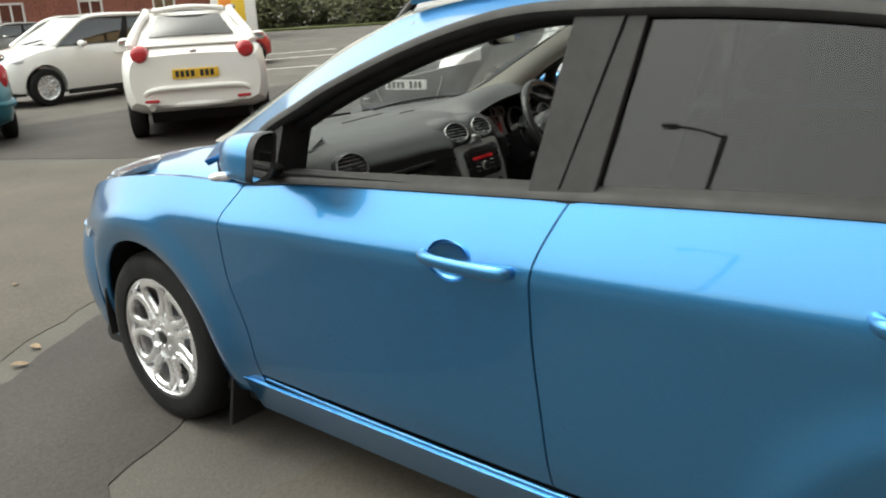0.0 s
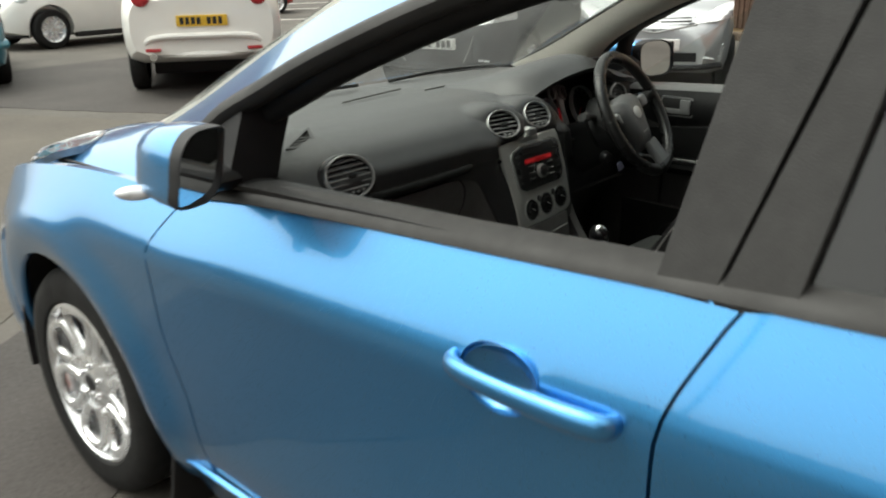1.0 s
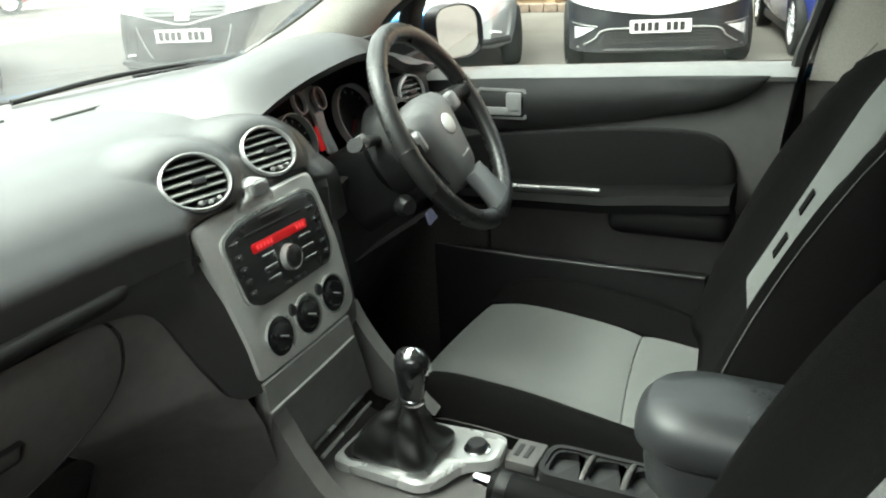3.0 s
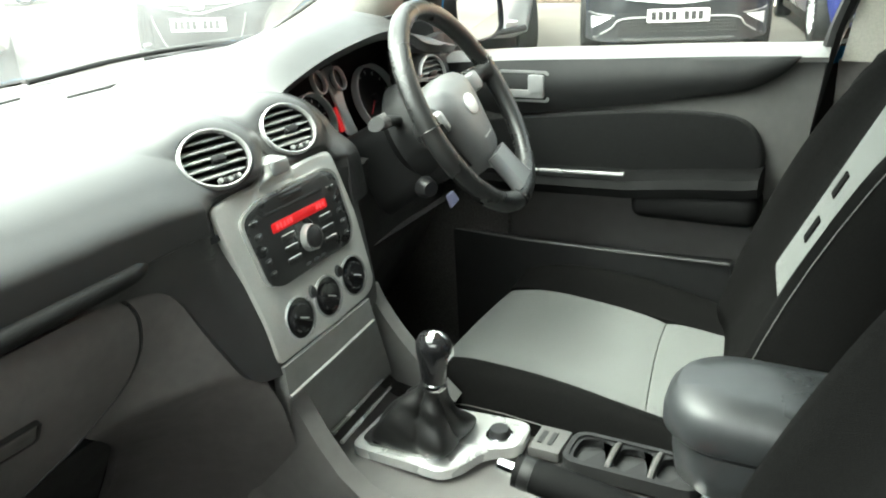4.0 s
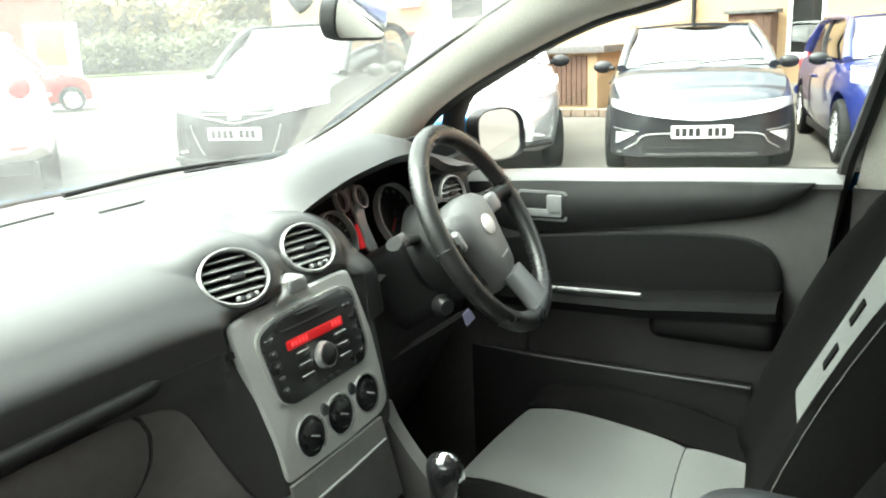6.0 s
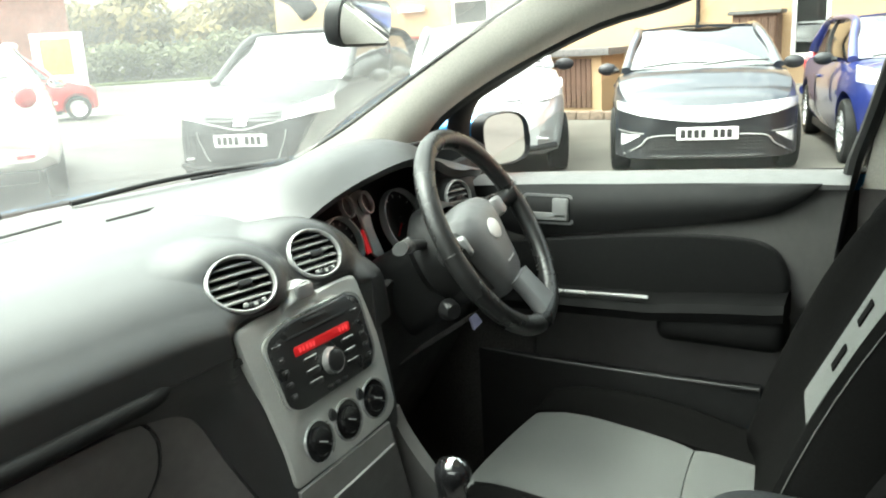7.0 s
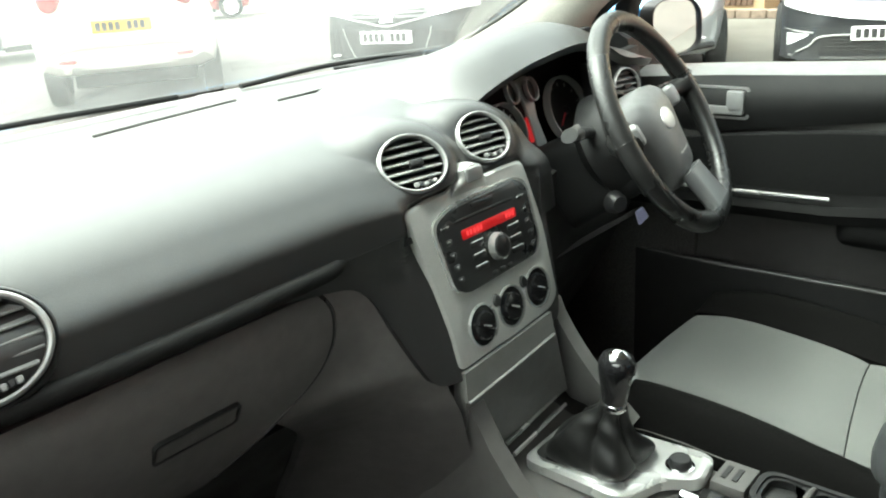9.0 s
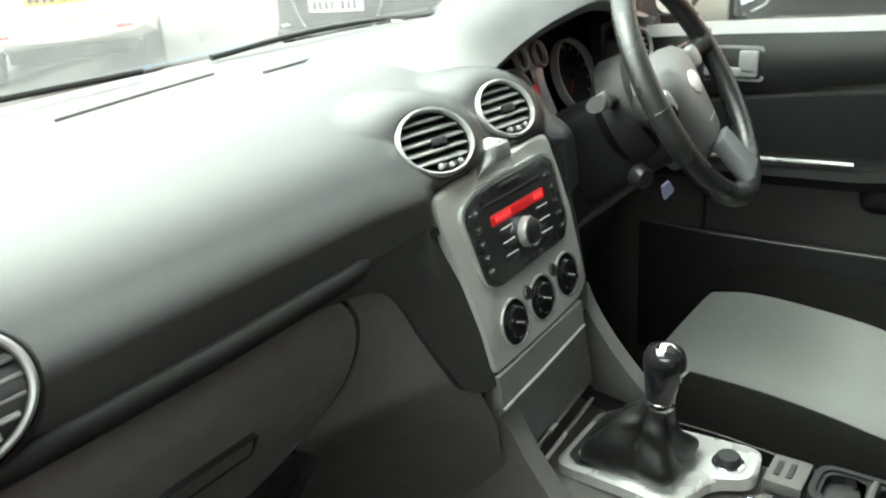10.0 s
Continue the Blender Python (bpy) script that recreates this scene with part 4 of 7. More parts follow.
    sail = [(-0.53, 0.97), (-0.665, 0.99), (-0.655, 1.06), (-0.61, 1.09), (-0.57, 1.06)] if s > 0 else [(-0.56, 0.975), (-0.79, 1.01), (-0.785, 1.06), (-0.785, 1.13), (-0.78, 1.15), (-0.72, 1.12), (-0.63, 1.06)]
    part("mirror_sail", loft([[side_pt(y, z, 0.012) for y, z in sail], [side_pt(y, z, -0.1) for y, z in sail]]), TRIM, car, "black plastic mirror sail")
    for y0, y1, t0, t1, o in ((-1.637, -1.706, -1.682, -1.803, 0.012), (-1.712, -1.795, -1.812, -1.852, 0.012)):
        part("door_pillar", grid(lambda u, v: side_pt((y0 + (y1 - y0) * u) * (1 - v) + (t0 + (t1 - t0) * u) * v, 1.035 + 0.385 * v, o), 3, 10, 0.03), MATT_TRIM, car, "black door pillar")
    part("rear_window", grid(lambda u, v: (lambda y0, y1: side_pt(y0 + (y1 - y0) * u, 1.06 + (curve1([(-2.95, 1.1), (-2.8, 1.25), (-2.45, 1.36), (-2.1, 1.41), (-1.7, 1.42)])(y0 + (y1 - y0) * u) - 1.06) * v, -0.004))(-1.78, -2.85), 20, 8, 0.005), TINT, car, "dark tinted rear window")
    outer = [(s * 0.80, -0.34, 1.0), (s * 0.80, -0.5, 1.055), (s * 0.8, -0.66, 1.12), side_pt(-0.81, 1.195), side_pt(-0.96, 1.265), side_pt(-1.176, 1.35), side_pt(-1.45, 1.425), side_pt(-1.9, 1.445), side_pt(-2.5, 1.39), side_pt(-2.98, 1.2)]
    if s > 0:
        outer[1:7] = [(0.8, -0.5, 1.09), (0.8, -0.63, 1.165), side_pt(-0.77, 1.245), side_pt(-0.93, 1.335), side_pt(-1.14, 1.387), side_pt(-1.45, 1.428)]
    inner = [(s * 0.715, -0.29, 1.04), (s * 0.69, -0.43, 1.112), (s * 0.675, -0.582, 1.192), (s * 0.655, -0.757, 1.285), (s * 0.635, -0.9, 1.352), (s * 0.6, -1.1, 1.432), (s * 0.58, -1.4, 1.475), (s * 0.57, -1.9, 1.49), (s * 0.58, -2.5, 1.455), (s * 0.62, -2.98, 1.34)]
    ol, il = smooth_line(outer, 44), smooth_line(inner, 44)
    part("roof_rail", grid(lambda u, v: tuple(ol[round(u * 44)].lerp(il[round(u * 44)], v) + Vector((s * 0.004, 0.0, -0.003)) * math.sin(v * math.pi) - Vector((0, 0, 0.008)) * v), 44, 8, 0.02), BLUE, car)
    # door mirror
    my, mx, mz = (0.0, 0.985, 1.088) if s < 0 else (0.23, 0.94, 1.064)

    def oval(y, f, w=0.054 if s < 0 else 0.08, h=0.062):
        return [(s * (mx + w * f * math.copysign(abs(math.cos(a)) ** 0.6, math.cos(a)) - 0.02 * math.sin(a) * f), y + my - 0.02 * math.cos(a) * f, mz + h * f * math.copysign(abs(math.sin(a)) ** 0.6, math.sin(a))) for a in [2 * math.pi * k / 32 for k in range(32)]]
    mir = part("door_mirror", loft([oval(y, f) for y, f in ((-0.72, 0.25), (-0.728, 0.5), (-0.752, 0.76), (-0.79, 0.93), (-0.84, 1.0), (-0.872, 1.0))]), BLUE, car, "blue door mirror with a black rim")
    part("mirror_rim", loft([oval(y, f) for y, f in ((-0.87, 1.01), (-0.89, 1.018), (-0.9, 0.995), (-0.9, 0.965), (-0.892, 0.93))], False), TRIM, mir, "black mirror rim")
    part("mirror_glass", loft([oval(y, f) for y, f in ((-0.885, 0.945), (-0.893, 0.945))]), MIRROR, mir, "mirror glass")
    part("indicator", moved(ball((0, 0, 0), 0.034, 0.016, 0.013), Matrix.Translation((s * (mx + 0.055), -0.775 + my, mz - 0.052)) @ Matrix.Rotation(radians(s * 40), 4, "Z")), LAMP_CLEAR, mir, "clear indicator lens")
    part("mirror_arm", tube([(s * 0.84, -0.74 + my, 1.02), (s * 0.93, -0.8 + my, 1.035)], [0.045, 0.035], 12, flat=0.6), TRIM if s < 0 else BLUE, mir)


def bonnet_z(x, y):
    z = curve1([(-0.3, 0.965), (-0.1, 0.963), (0.07, 0.958), (0.3, 0.93), (0.55, 0.872), (0.7, 0.815), (0.9, 0.7)])(y)
    a = abs(x) / 0.76
    return z - 0.008 * a ** 2 - 0.05 * a ** 8 + 0.012 * math.exp(-((abs(x) - 0.47) / 0.07) ** 2)


part("bonnet", grid(lambda u, v: (lambda y: (lambda x: (x, y, bonnet_z(x, y)))((2 * u - 1) * (0.765 * taper(y) / 0.99)))(-0.29 + 0.04 * (1 - (2 * u - 1) ** 2) + 0.87 * v), 36, 24, 0.015), BLUE, car, "blue bonnet with raised ridges")
for s in (-1, 1):
    part("bonnet_gap", tube([(s * 0.7655 * taper(y) / 0.99, y, bonnet_z(0.7655, y) + 0.012) for y in [-0.28 + 0.05 * k for k in range(16)]], 0.0035, 6), INK, car)
part("scuttle", grid(lambda u, v: ((2 * u - 1) * 0.74, -0.2 - 0.06 * v - 0.12 * (2 * u - 1) ** 2 - 0.02, 1.005 + 0.0 * v), 20, 2, 0.02), TRIM, car)


def nose(u, v, lo, hi, out=0.0):
    a = math.pi * (1 - u)
    c, sn = math.cos(a), math.sin(a)
    z = lo + (hi - lo) * v
    k = 0.9 + 0.1 * math.sin(math.pi * min(1, max(0, (z - 0.15) / 0.65)))
    return ((0.835 * k + out) * math.copysign(abs(c) ** 0.62, c), 0.42 + (0.4 * k + out) * sn ** 0.85, z)


bumper = part("front_bumper", grid(lambda u, v: nose(u, v, 0.2, 0.66), 48, 14, 0.02), BLUE, car)
part("lower_grille", grid(lambda u, v: nose(0.28 + 0.44 * u, v, 0.25, 0.45, 0.012), 20, 6, 0.01), TRIM, bumper)
part("upper_grille", grid(lambda u, v: nose(0.33 + 0.34 * u, v, 0.6, 0.7, 0.01), 16, 4, 0.01), TRIM, bumper)
for s in (-1, 1):
    part("headlamp", grid(lambda u, v: (lambda y: (s * (flank(y, 0.7 + 0.1 * v) - 0.03 * v - 0.14 * v * v + 0.004), y, 0.655 + 0.14 * v * (1 - 0.35 * u)))(0.38 + 0.3 * u), 12, 8, 0.012), LAMP_DIM, car, "clear headlamp")
    def lens(u, v):
        y = 0.14 + 0.4 * u
        xo, xi = flank(y, belt_z(y)) - 0.004, 0.8 - 0.24 * math.sin(math.pi * min(1, 0.12 + 0.75 * u))
        x = xo + (min(xi, xo) - xo) * v
        return (s * x, y, max(belt_z(y) + 0.004 + 0.02 * v, bonnet_z(x, y) + 0.004 if x < 0.76 * taper(y) else 0) + 0.006 * math.sin(math.pi * v))
    upper = part("upper_headlamp", grid(lens, 16, 8, back=(0, 0, -0.02)), LAMP_DIM, car, "swept headlamp lens on the wing")
    # Pale tube along the lens edge draws its highlight outline.
    part("lens_highlight", tube([Vector(lens(u, w)) + Vector((0, 0, 0.002)) for u, w in [(k / 12, 1) for k in range(13)]], 0.004, 6), LAMP_CLEAR, upper)
part("windscreen", grid(lambda u, v: (lambda a: ((0.715 - 0.115 * v) * a, (-0.155 - 0.125 * a * a) * (1 - v) + (-1.0 - 0.1 * a * a) * v, (1.035 + 0.005 * a) * (1 - v) + (1.452 - 0.02 * a * a) * v + 0.02 * math.sin(v * math.pi)))(2 * u - 1), 28, 18, 0.005), SCREEN, car, "windscreen with a pale glare haze")
part("roof", grid(lambda u, v: (lambda a, y: ((0.6 - 0.03 * min(1, 3 * v)) * a, y - 0.1 * a * a * (1 - v), curve1([(-3.0, 1.36), (-2.5, 1.465), (-1.9, 1.497), (-1.4, 1.485), (-1.0, 1.45)])(y) + 0.025 * (1 - a * a)))(2 * u - 1, -1.0 - 2.0 * v), 24, 24, 0.015), BLUE, car)
part("tailgate", grid(lambda u, v: (lambda a: ((0.62 + 0.14 * v) * a, -2.98 - 0.42 * v ** 0.8 - 0.08 * (1 - a * a), 1.36 - 0.6 * v))(2 * u - 1), 16, 14, 0.02), BLUE, car)
part("tailgate_glass", grid(lambda u, v: (lambda a: ((0.54 + 0.1 * v) * a, -3.035 - 0.27 * v ** 0.85 - 0.08 * (1 - a * a) - 0.012, 1.33 - 0.3 * v))(2 * u - 1), 12, 8, 0.005), TINT, car)
part("rear_bumper", grid(lambda u, v: (lambda p: (p[0], -2.82 - p[1], p[2]))(nose(u, v, 0.25, 0.76)), 40, 10, 0.02), BLUE, car)
for s in (-1, 1):
    part("tail_lamp", grid(lambda u, v: (s * (0.80 - 0.1 * u), -3.26 - 0.14 * u - 0.02, 0.8 + 0.5 * v), 6, 8, 0.02), LAMP_RED, car)
part("underbody", box(-0.8, 0.8, -3.2, 0.55, 0.17, 0.24, 0.03), DARK, car)


def alloy_wheel(x, y, s):
    """A seventeen-inch alloy with looped double spokes on a low tyre."""
    r, m = 0.325, Matrix.Translation((x, y, 0.325)) @ Matrix.Rotation(radians(90 * s), 4, "Y")
    tyre = part("wheel", lathe([(0.222, -0.1), (0.26, -0.105), (0.305, -0.1), (0.322, -0.08), (0.325, -0.05), (0.325, -0.034), (0.318, -0.03), (0.318, -0.022), (0.325, -0.018), (0.325, 0.018), (0.318, 0.022), (0.318, 0.03), (0.325, 0.034), (0.325, 0.05), (0.322, 0.08), (0.305, 0.1), (0.27, 0.108), (0.235, 0.103), (0.226, 0.09)], 56, m), RUBBER, car, "black low-profile tyre")
    rim = lathe([(0.228, 0.098), (0.22, 0.1), (0.214, 0.09), (0.206, 0.03), (0.2, -0.08), (0.216, -0.1)], 56)
    part("rim", moved(rim, m), ALLOY, tyre, "bright alloy rim")
    part("brake_disc", moved(lathe([(0.14, 0.01), (0.14, 0.0), (0.0, 0.0)], 32), m), material("brake_steel", (0.2, 0.19, 0.18), 0.45, 0.8) if "brake_steel" not in bpy.data.materials else bpy.data.materials["brake_steel"], tyre)
    for k in range(7):
        a = Matrix.Rotation(2 * math.pi * k / 7 + 0.2, 4, "Z")
        loop = [(0.085, -0.014, 0.074), (0.118, -0.036, 0.072), (0.162, -0.056, 0.076), (0.198, -0.048, 0.084), (0.21, 0.0, 0.088), (0.198, 0.048, 0.084), (0.162, 0.056, 0.076), (0.118, 0.036, 0.072), (0.085, 0.014, 0.074)]
        part("spoke", moved(joined(tube(loop, 0.0175, 8, n=24, flat=0.7), tube([(0.04, 0, 0.07), (0.115, 0, 0.066)], [0.026, 0.02], 8, flat=0.5)), m @ a), ALLOY, tyre, "polished looped spoke")
    part("wheel_hub", moved(lathe([(0, 0.088), (0.025, 0.087), (0.032, 0.082), (0.06, 0.081), (0.096, 0.076), (0.108, 0.064), (0.108, 0.03)], 28), m), ALLOY, tyre)
    part("centre_cap", moved(lathe([(0, 0.092), (0.022, 0.091), (0.026, 0.086)], 20), m), BLACK_P, tyre)
    for k in range(5):
        part("wheel_nut", moved(lathe([(0, 0.09), (0.007, 0.09), (0.009, 0.086), (0.009, 0.07)], 10), m @ Matrix.Rotation(2 * math.pi * k / 5, 4, "Z") @ Matrix.Translation((0.045, 0, 0))), CHROME, tyre)


for s in (-1, 1):
    alloy_wheel(s * 0.765, 0.0, s)
    alloy_wheel(s * 0.765, -2.64, s)

# ---- the blue car: interior ----
DASH = material("soft_grey_dash", (0.028, 0.0277, 0.0283), 0.36, spec=0.74, vary=0.06, scale=60, rough_vary=0.015, bump=0.25, bump_scale=900, stain=0.06, stain_scale=6)
DASH_LOW = material("grey_lower_trim", (0.132, 0.122, 0.118), 0.5, vary=0.08, scale=60, bump=0.25, bump_scale=800, stain=0.06, stain_scale=6)
BLACK_T = material("black_grained_trim", (0.0135, 0.0135, 0.014), 0.55, spec=0.35, vary=0.1, bump=0.25, bump_scale=800, stain=0.08, stain_scale=7)
GREY_T = material("mid_grey_trim", (0.083, 0.08, 0.078), 0.55, vary=0.08, bump=0.25, bump_scale=800, stain=0.06, stain_scale=7)
# Trim grey lightened: sky sheen on the door's upper edge put into colour.
DOOR_TOP = material("sky_lit_door_top", (0.17, 0.168, 0.164), 0.4, vary=0.08, bump=0.25, bump_scale=800, stain=0.06, stain_scale=7)
SILVER_T = material("satin_silver_trim", (0.62, 0.62, 0.61), 0.42, 0.2, vary=0.05, scale=300, stain=0.05, stain_scale=8)
FASCIA_T = material("satin_grey_fascia", (0.6, 0.6, 0.58), 0.34, 0.4, vary=0.025, scale=250, stain=0.05, stain_scale=8, rough_vary=0.03)
MATT_B = material("matt_black_strip", (0.009, 0.009, 0.009), 0.65, spec=0.22, bump=0.2, bump_scale=700)
LEVER_T = material("grey_release_lever", (0.3, 0.3, 0.3), 0.38, 0.3, vary=0.06)
BRIGHT_T = material("bright_silver_trim", (0.62, 0.62, 0.61), 0.25, 0.6, vary=0.05, stain=0.06, stain_scale=9)
SLAT = material("vent_slats", (0.24, 0.24, 0.24), 0.3, bump=0.1)
RADIO_B = material("charcoal_radio_face", (0.028, 0.028, 0.029), 0.3, vary=0.05, bump=0.05)
PAD_T = material("soft_airbag_cover", (0.14, 0.14, 0.142), 0.4, vary=0.08, bump=0.25, bump_scale=800)
PIANO = material("gloss_black", (0.012, 0.012, 0.013), 0.12, vary=0.05, coat=0.5, stain=0.05)
BUTTON = material("black_buttons", (0.022, 0.022, 0.023), 0.35, bump=0.1)
MARK = material("pale_button_marks", (0.55, 0.55, 0.54), 0.5)
FABRIC_G = material("light_grey_seat_fabric", (0.112, 0.116, 0.11), 0.9, vary=0.22, scale=700, bump=0.5, bump_scale=1200, stain=0.07, stain_scale=7, sheen=0.25)
FABRIC_B = material("black_seat_fabric", (0.0055, 0.0053, 0.0052), 0.9, vary=0.25, scale=700, bump=0.5, bump_scale=1200, stain=0.1, stain_scale=7, spec=0.06)
ARMREST_B = material("dull_black_armrest", (0.0055, 0.0055, 0.0056), 0.7, spec=0.12, vary=0.1, bump=0.2, bump_scale=800)
DOOR_CLOTH = material("black_door_cloth", (0.0095, 0.0095, 0.0097), 0.9, spec=0.12, vary=0.25, scale=600, bump=0.4, bump_scale=1100, sheen=0.1)
THREAD = material("pale_thread", (0.14, 0.135, 0.127), 0.8)
LEATHER = material("black_leather", (0.014, 0.014, 0.014), 0.38, vary=0.15, bump=0.35, bump_scale=500, stain=0.1, stain_scale=15)
WHEEL_L = material("steering_wheel_leather", (0.02, 0.02, 0.02), 0.29, vary=0.12, bump=0.25, bump_scale=700, stain=0.1, stain_scale=15)
CARPET = material("black_carpet", (0.05, 0.047, 0.046), 0.95, vary=0.4, scale=300, bump=0.8, bump_scale=500)
LINING = material("pale_pillar_cloth", (0.64, 0.61, 0.55), 0.85, vary=0.08, scale=300, bump=0.2, bump_scale=600, stain=0.05)
RED_GLOW = glowing("red_display", (1.0, 0.012, 0.02), 0.04)
RED_MARK = glowing("bright_red_digits", (1.0, 0.05, 0.06), 0.16)
RED_PAINT = material("red_dial_stripe", (0.5, 0.02, 0.03), 0.4)
RED_PLASTIC = material("red_buckle", (0.6, 0.03, 0.03), 0.4)
STALK_T = material("grey_stalk_tip", (0.05, 0.05, 0.05), 0.4, vary=0.06)
# Charcoal knee panel; also trim darkened for shade below armrest and glove box.
KNEE_T = material("charcoal_knee_and_shaded_trim", (0.042, 0.04, 0.039), 0.55, vary=0.08, bump=0.25, bump_scale=800, stain=0.08, stain_scale=7)
TAG = material("pale_blue_key_tag", (0.4, 0.4, 0.62), 0.5)
screen_y = curve1([(-0.72, -0.285), (-0.35, -0.19), (0, -0.158), (0.35, -0.19), (0.72, -0.285)])

# dashboard, passenger side and middle
prof_s = [0.0, 0.08, 0.3, 0.5, 0.62, 0.72, 0.8, 0.88, 0.94, 1.0]
prof_y = [None, -0.36, -0.52, -0.64, -0.705, -0.755, -0.79, -0.82, -0.848, -0.85]
prof_z = [1.028, 1.042, 1.058, 1.06, 1.052, 1.037, 1.018, 0.99, 0.962, 0.944]


dash_v = [i / (len(prof_s) - 1) for i in range(len(prof_s))]
dash_y = curve1(list(zip(dash_v, [-0.17] + prof_y[1:])))
dash_z = curve1(list(zip(dash_v, prof_z)))
dash_drop = curve1([(0, 0), (0.333, 0), (0.445, -0.002), (0.556, -0.006), (0.667, -0.012), (0.778, -0.018), (0.889, -0.014), (1, 0)])


VENTS = (((-0.098, -0.819, 1.013), 20, 37, 0.0462, 0.039), ((0.05, -0.812, 1.0145), 16, 34, 0.0415, 0.037))
fascia_top = curve1([(-0.137, 0.96), (-0.128, 0.966), (-0.093, 0.971), (-0.052, 0.972), (-0.044, 0.978), (-0.036, 0.99), (-0.024, 0.996), (-0.01, 0.996), (0.002, 0.989), (0.014, 0.977), (0.027, 0.9735), (0.065, 0.976), (0.097, 0.972), (0.108, 0.955)])


def stack_y(z):
    """The front of the centre stack leans back towards its top."""
    return -0.839 - (0.965 - z) * 0.215


def ease(a, b, t):
    t = min(1, max(0, (t - a) / (b - a)))
    return t * t * (3 - 2 * t)


VENT_FRAMES = [facing(c, yaw, pitch) for c, yaw, pitch, _, _ in VENTS]
VENT_BACK = [m.inverted() for m in VENT_FRAMES]


def dash_pt(x, v):
    """The dash pad: a roll that swells into a pod round each middle vent and steps back behind the fascia."""
    y = dash_y(v) + (screen_y(x) + 0.182) * max(0, 1 - v / dash_v[1])
    t = min(1, max(0, (v - 0.2) / 0.2))
    y += 0.14 * max(0, abs(x) - 0.56) * (0.2 + 0.8 * t)
    p = Vector((x, y, dash_z(v) - dash_drop(v) * ease(-0.02, -0.25, x) - 0.25 * max(0, abs(x) - 0.6)))
    if -0.36 < x < 0.2 and v > 0.4:
        near = max(0, 1 - (abs(x + 0.015) / 0.14) ** 4)
        p.y = max(p.y, p.y + (stack_y(p.z) + 0.006 - p.y) * near * (1 - ease(0.972, 0.99, p.z))) if p.z < 0.99 else p.y
        for (c, yaw, pitch, rx, ry), m, back in zip(VENTS, VENT_FRAMES, VENT_BACK):
            q = back @ p
            rho = math.hypot(q.x / rx, q.y / ry)
            want = -0.001
            w = 1 - ease(1.0, 2.15 + 0.65 * q.y / ry / max(rho, 0.01), rho)
            if q.z < want:
                q.z += (want - q.z) * w
            q.z -= 0.055 * (1 - ease(0.9, 0.97, rho))
            p = m @ q
        if -0.15 < p.x < 0.125:
            k = (1 - ease(0.0, 0.01, p.z - fascia_top(p.x))) * (1 - ease(0.115, 0.15, abs(p.x + 0.015)))
            p.y += max(0, stack_y(p.z) + 0.006 - p.y) * k
    return tuple(p)


dash_us = [-0.735 + 0.475 * k / 60 for k in range(60)] + [-0.26 + 0.39 * k / 130 for k in range(131)]
dash = part("dashboard", grid(lambda u, v: dash_pt(dash_us[round(u * 190)], v), 190, 150, back=(0, 0.015, -0.02)), DASH, car, "soft grey dashboard")
dash_rise = curve1([(0.0, 0.0), (0.03, 0.0), (0.06, 0.01), (0.092, 0.033), (0.14, 0.053), (0.25, 0.074), (0.36, 0.083), (0.45, 0.067), (0.53, 0.03), (0.6, 0.008), (0.66, 0.0), (0.75, 0.0)])


def hood_pt(x, v):
    """The driver's side of the dash top, which rises into the hood over the instruments."""
    y = (screen_y(x) + 0.012) * (1 - v) + (-0.775 + 0.05 * max(0, (x - 0.4) / 0.3) ** 2) * v
    z = curve1([(-0.775, 1.03), (-0.755, 1.037), (-0.705, 1.052), (-0.64, 1.06), (-0.52, 1.058), (-0.36, 1.042), (-0.15, 1.028)])(y)
    t = min(1, max(0, (-y - 0.42) / 0.33))
    z -= 0.016 * max(0, (v - 0.8) / 0.2) ** 2.2 * min(1, dash_rise(x) / 0.05)
    return (x, y, z + 0.002 - 0.007 * max(0, 1 - (x - 0.03) / 0.03) + dash_rise(x) * t * t * (3 - 2 * t) - 0.25 * max(0, x - 0.62))


part("dash_top", grid(lambda u, v: hood_pt(0.03 + 0.705 * u, v), 40, 30, back=(0, 0.01, -0.014)), DASH, dash, "grey hood over the instruments")
for pts in (((-0.31, -0.473), (-0.19, -0.449), (-0.055, -0.424)), ((-0.03, -0.494), (0.2, -0.474), (0.43, -0.484))):
    part("dash_seam", tube([(x, y, dash_pt(x, 0.4)[2] + 0.0015) for x, y in pts], 0.0022, 6, n=10), GREY_T, dash)
# roll with groove under the dash pad
part("dash_strip", tube([(-0.73, -0.83, 0.936), (-0.6, -0.848, 0.937), (-0.45, -0.853, 0.937), (-0.33, -0.851, 0.9385), (-0.27, -0.849, 0.9395), (-0.24, -0.836, 0.941)], [0.0105, 0.0105, 0.0105, 0.0105, 0.01, 0.008], 10, n=24), MATT_B, dash, "black strip across the dashboard")
part("dash_underside", grid(lambda u, v: (-0.73 + 0.6 * u, -0.842 + 0.1 * v, 0.935 - 0.02 * v), 16, 4, 0.008), BLACK_T, dash)


pod_end = curve1([(0.89, 0.2), (0.944, 0.19), (0.97, 0.178), (1.005, 0.158), (1.04, 0.135), (1.07, 0.127)])


def pod_side_pt(u, v):
    """The pad runs on from the second vent round into the side of the instrument opening."""
    t = max(0, v - 0.75) / 0.25
    x, y, z = dash_pt(0.126, min(1, 0.4 + 0.8 * v))
    y, z = y + (stack_y(0.89) + 0.004 - y) * t, z - 0.054 * t
    return (x + max(0, pod_end(z) - x) * math.sin(u * math.pi / 2), y + 0.015 * u + 0.05 * u ** 4, z)


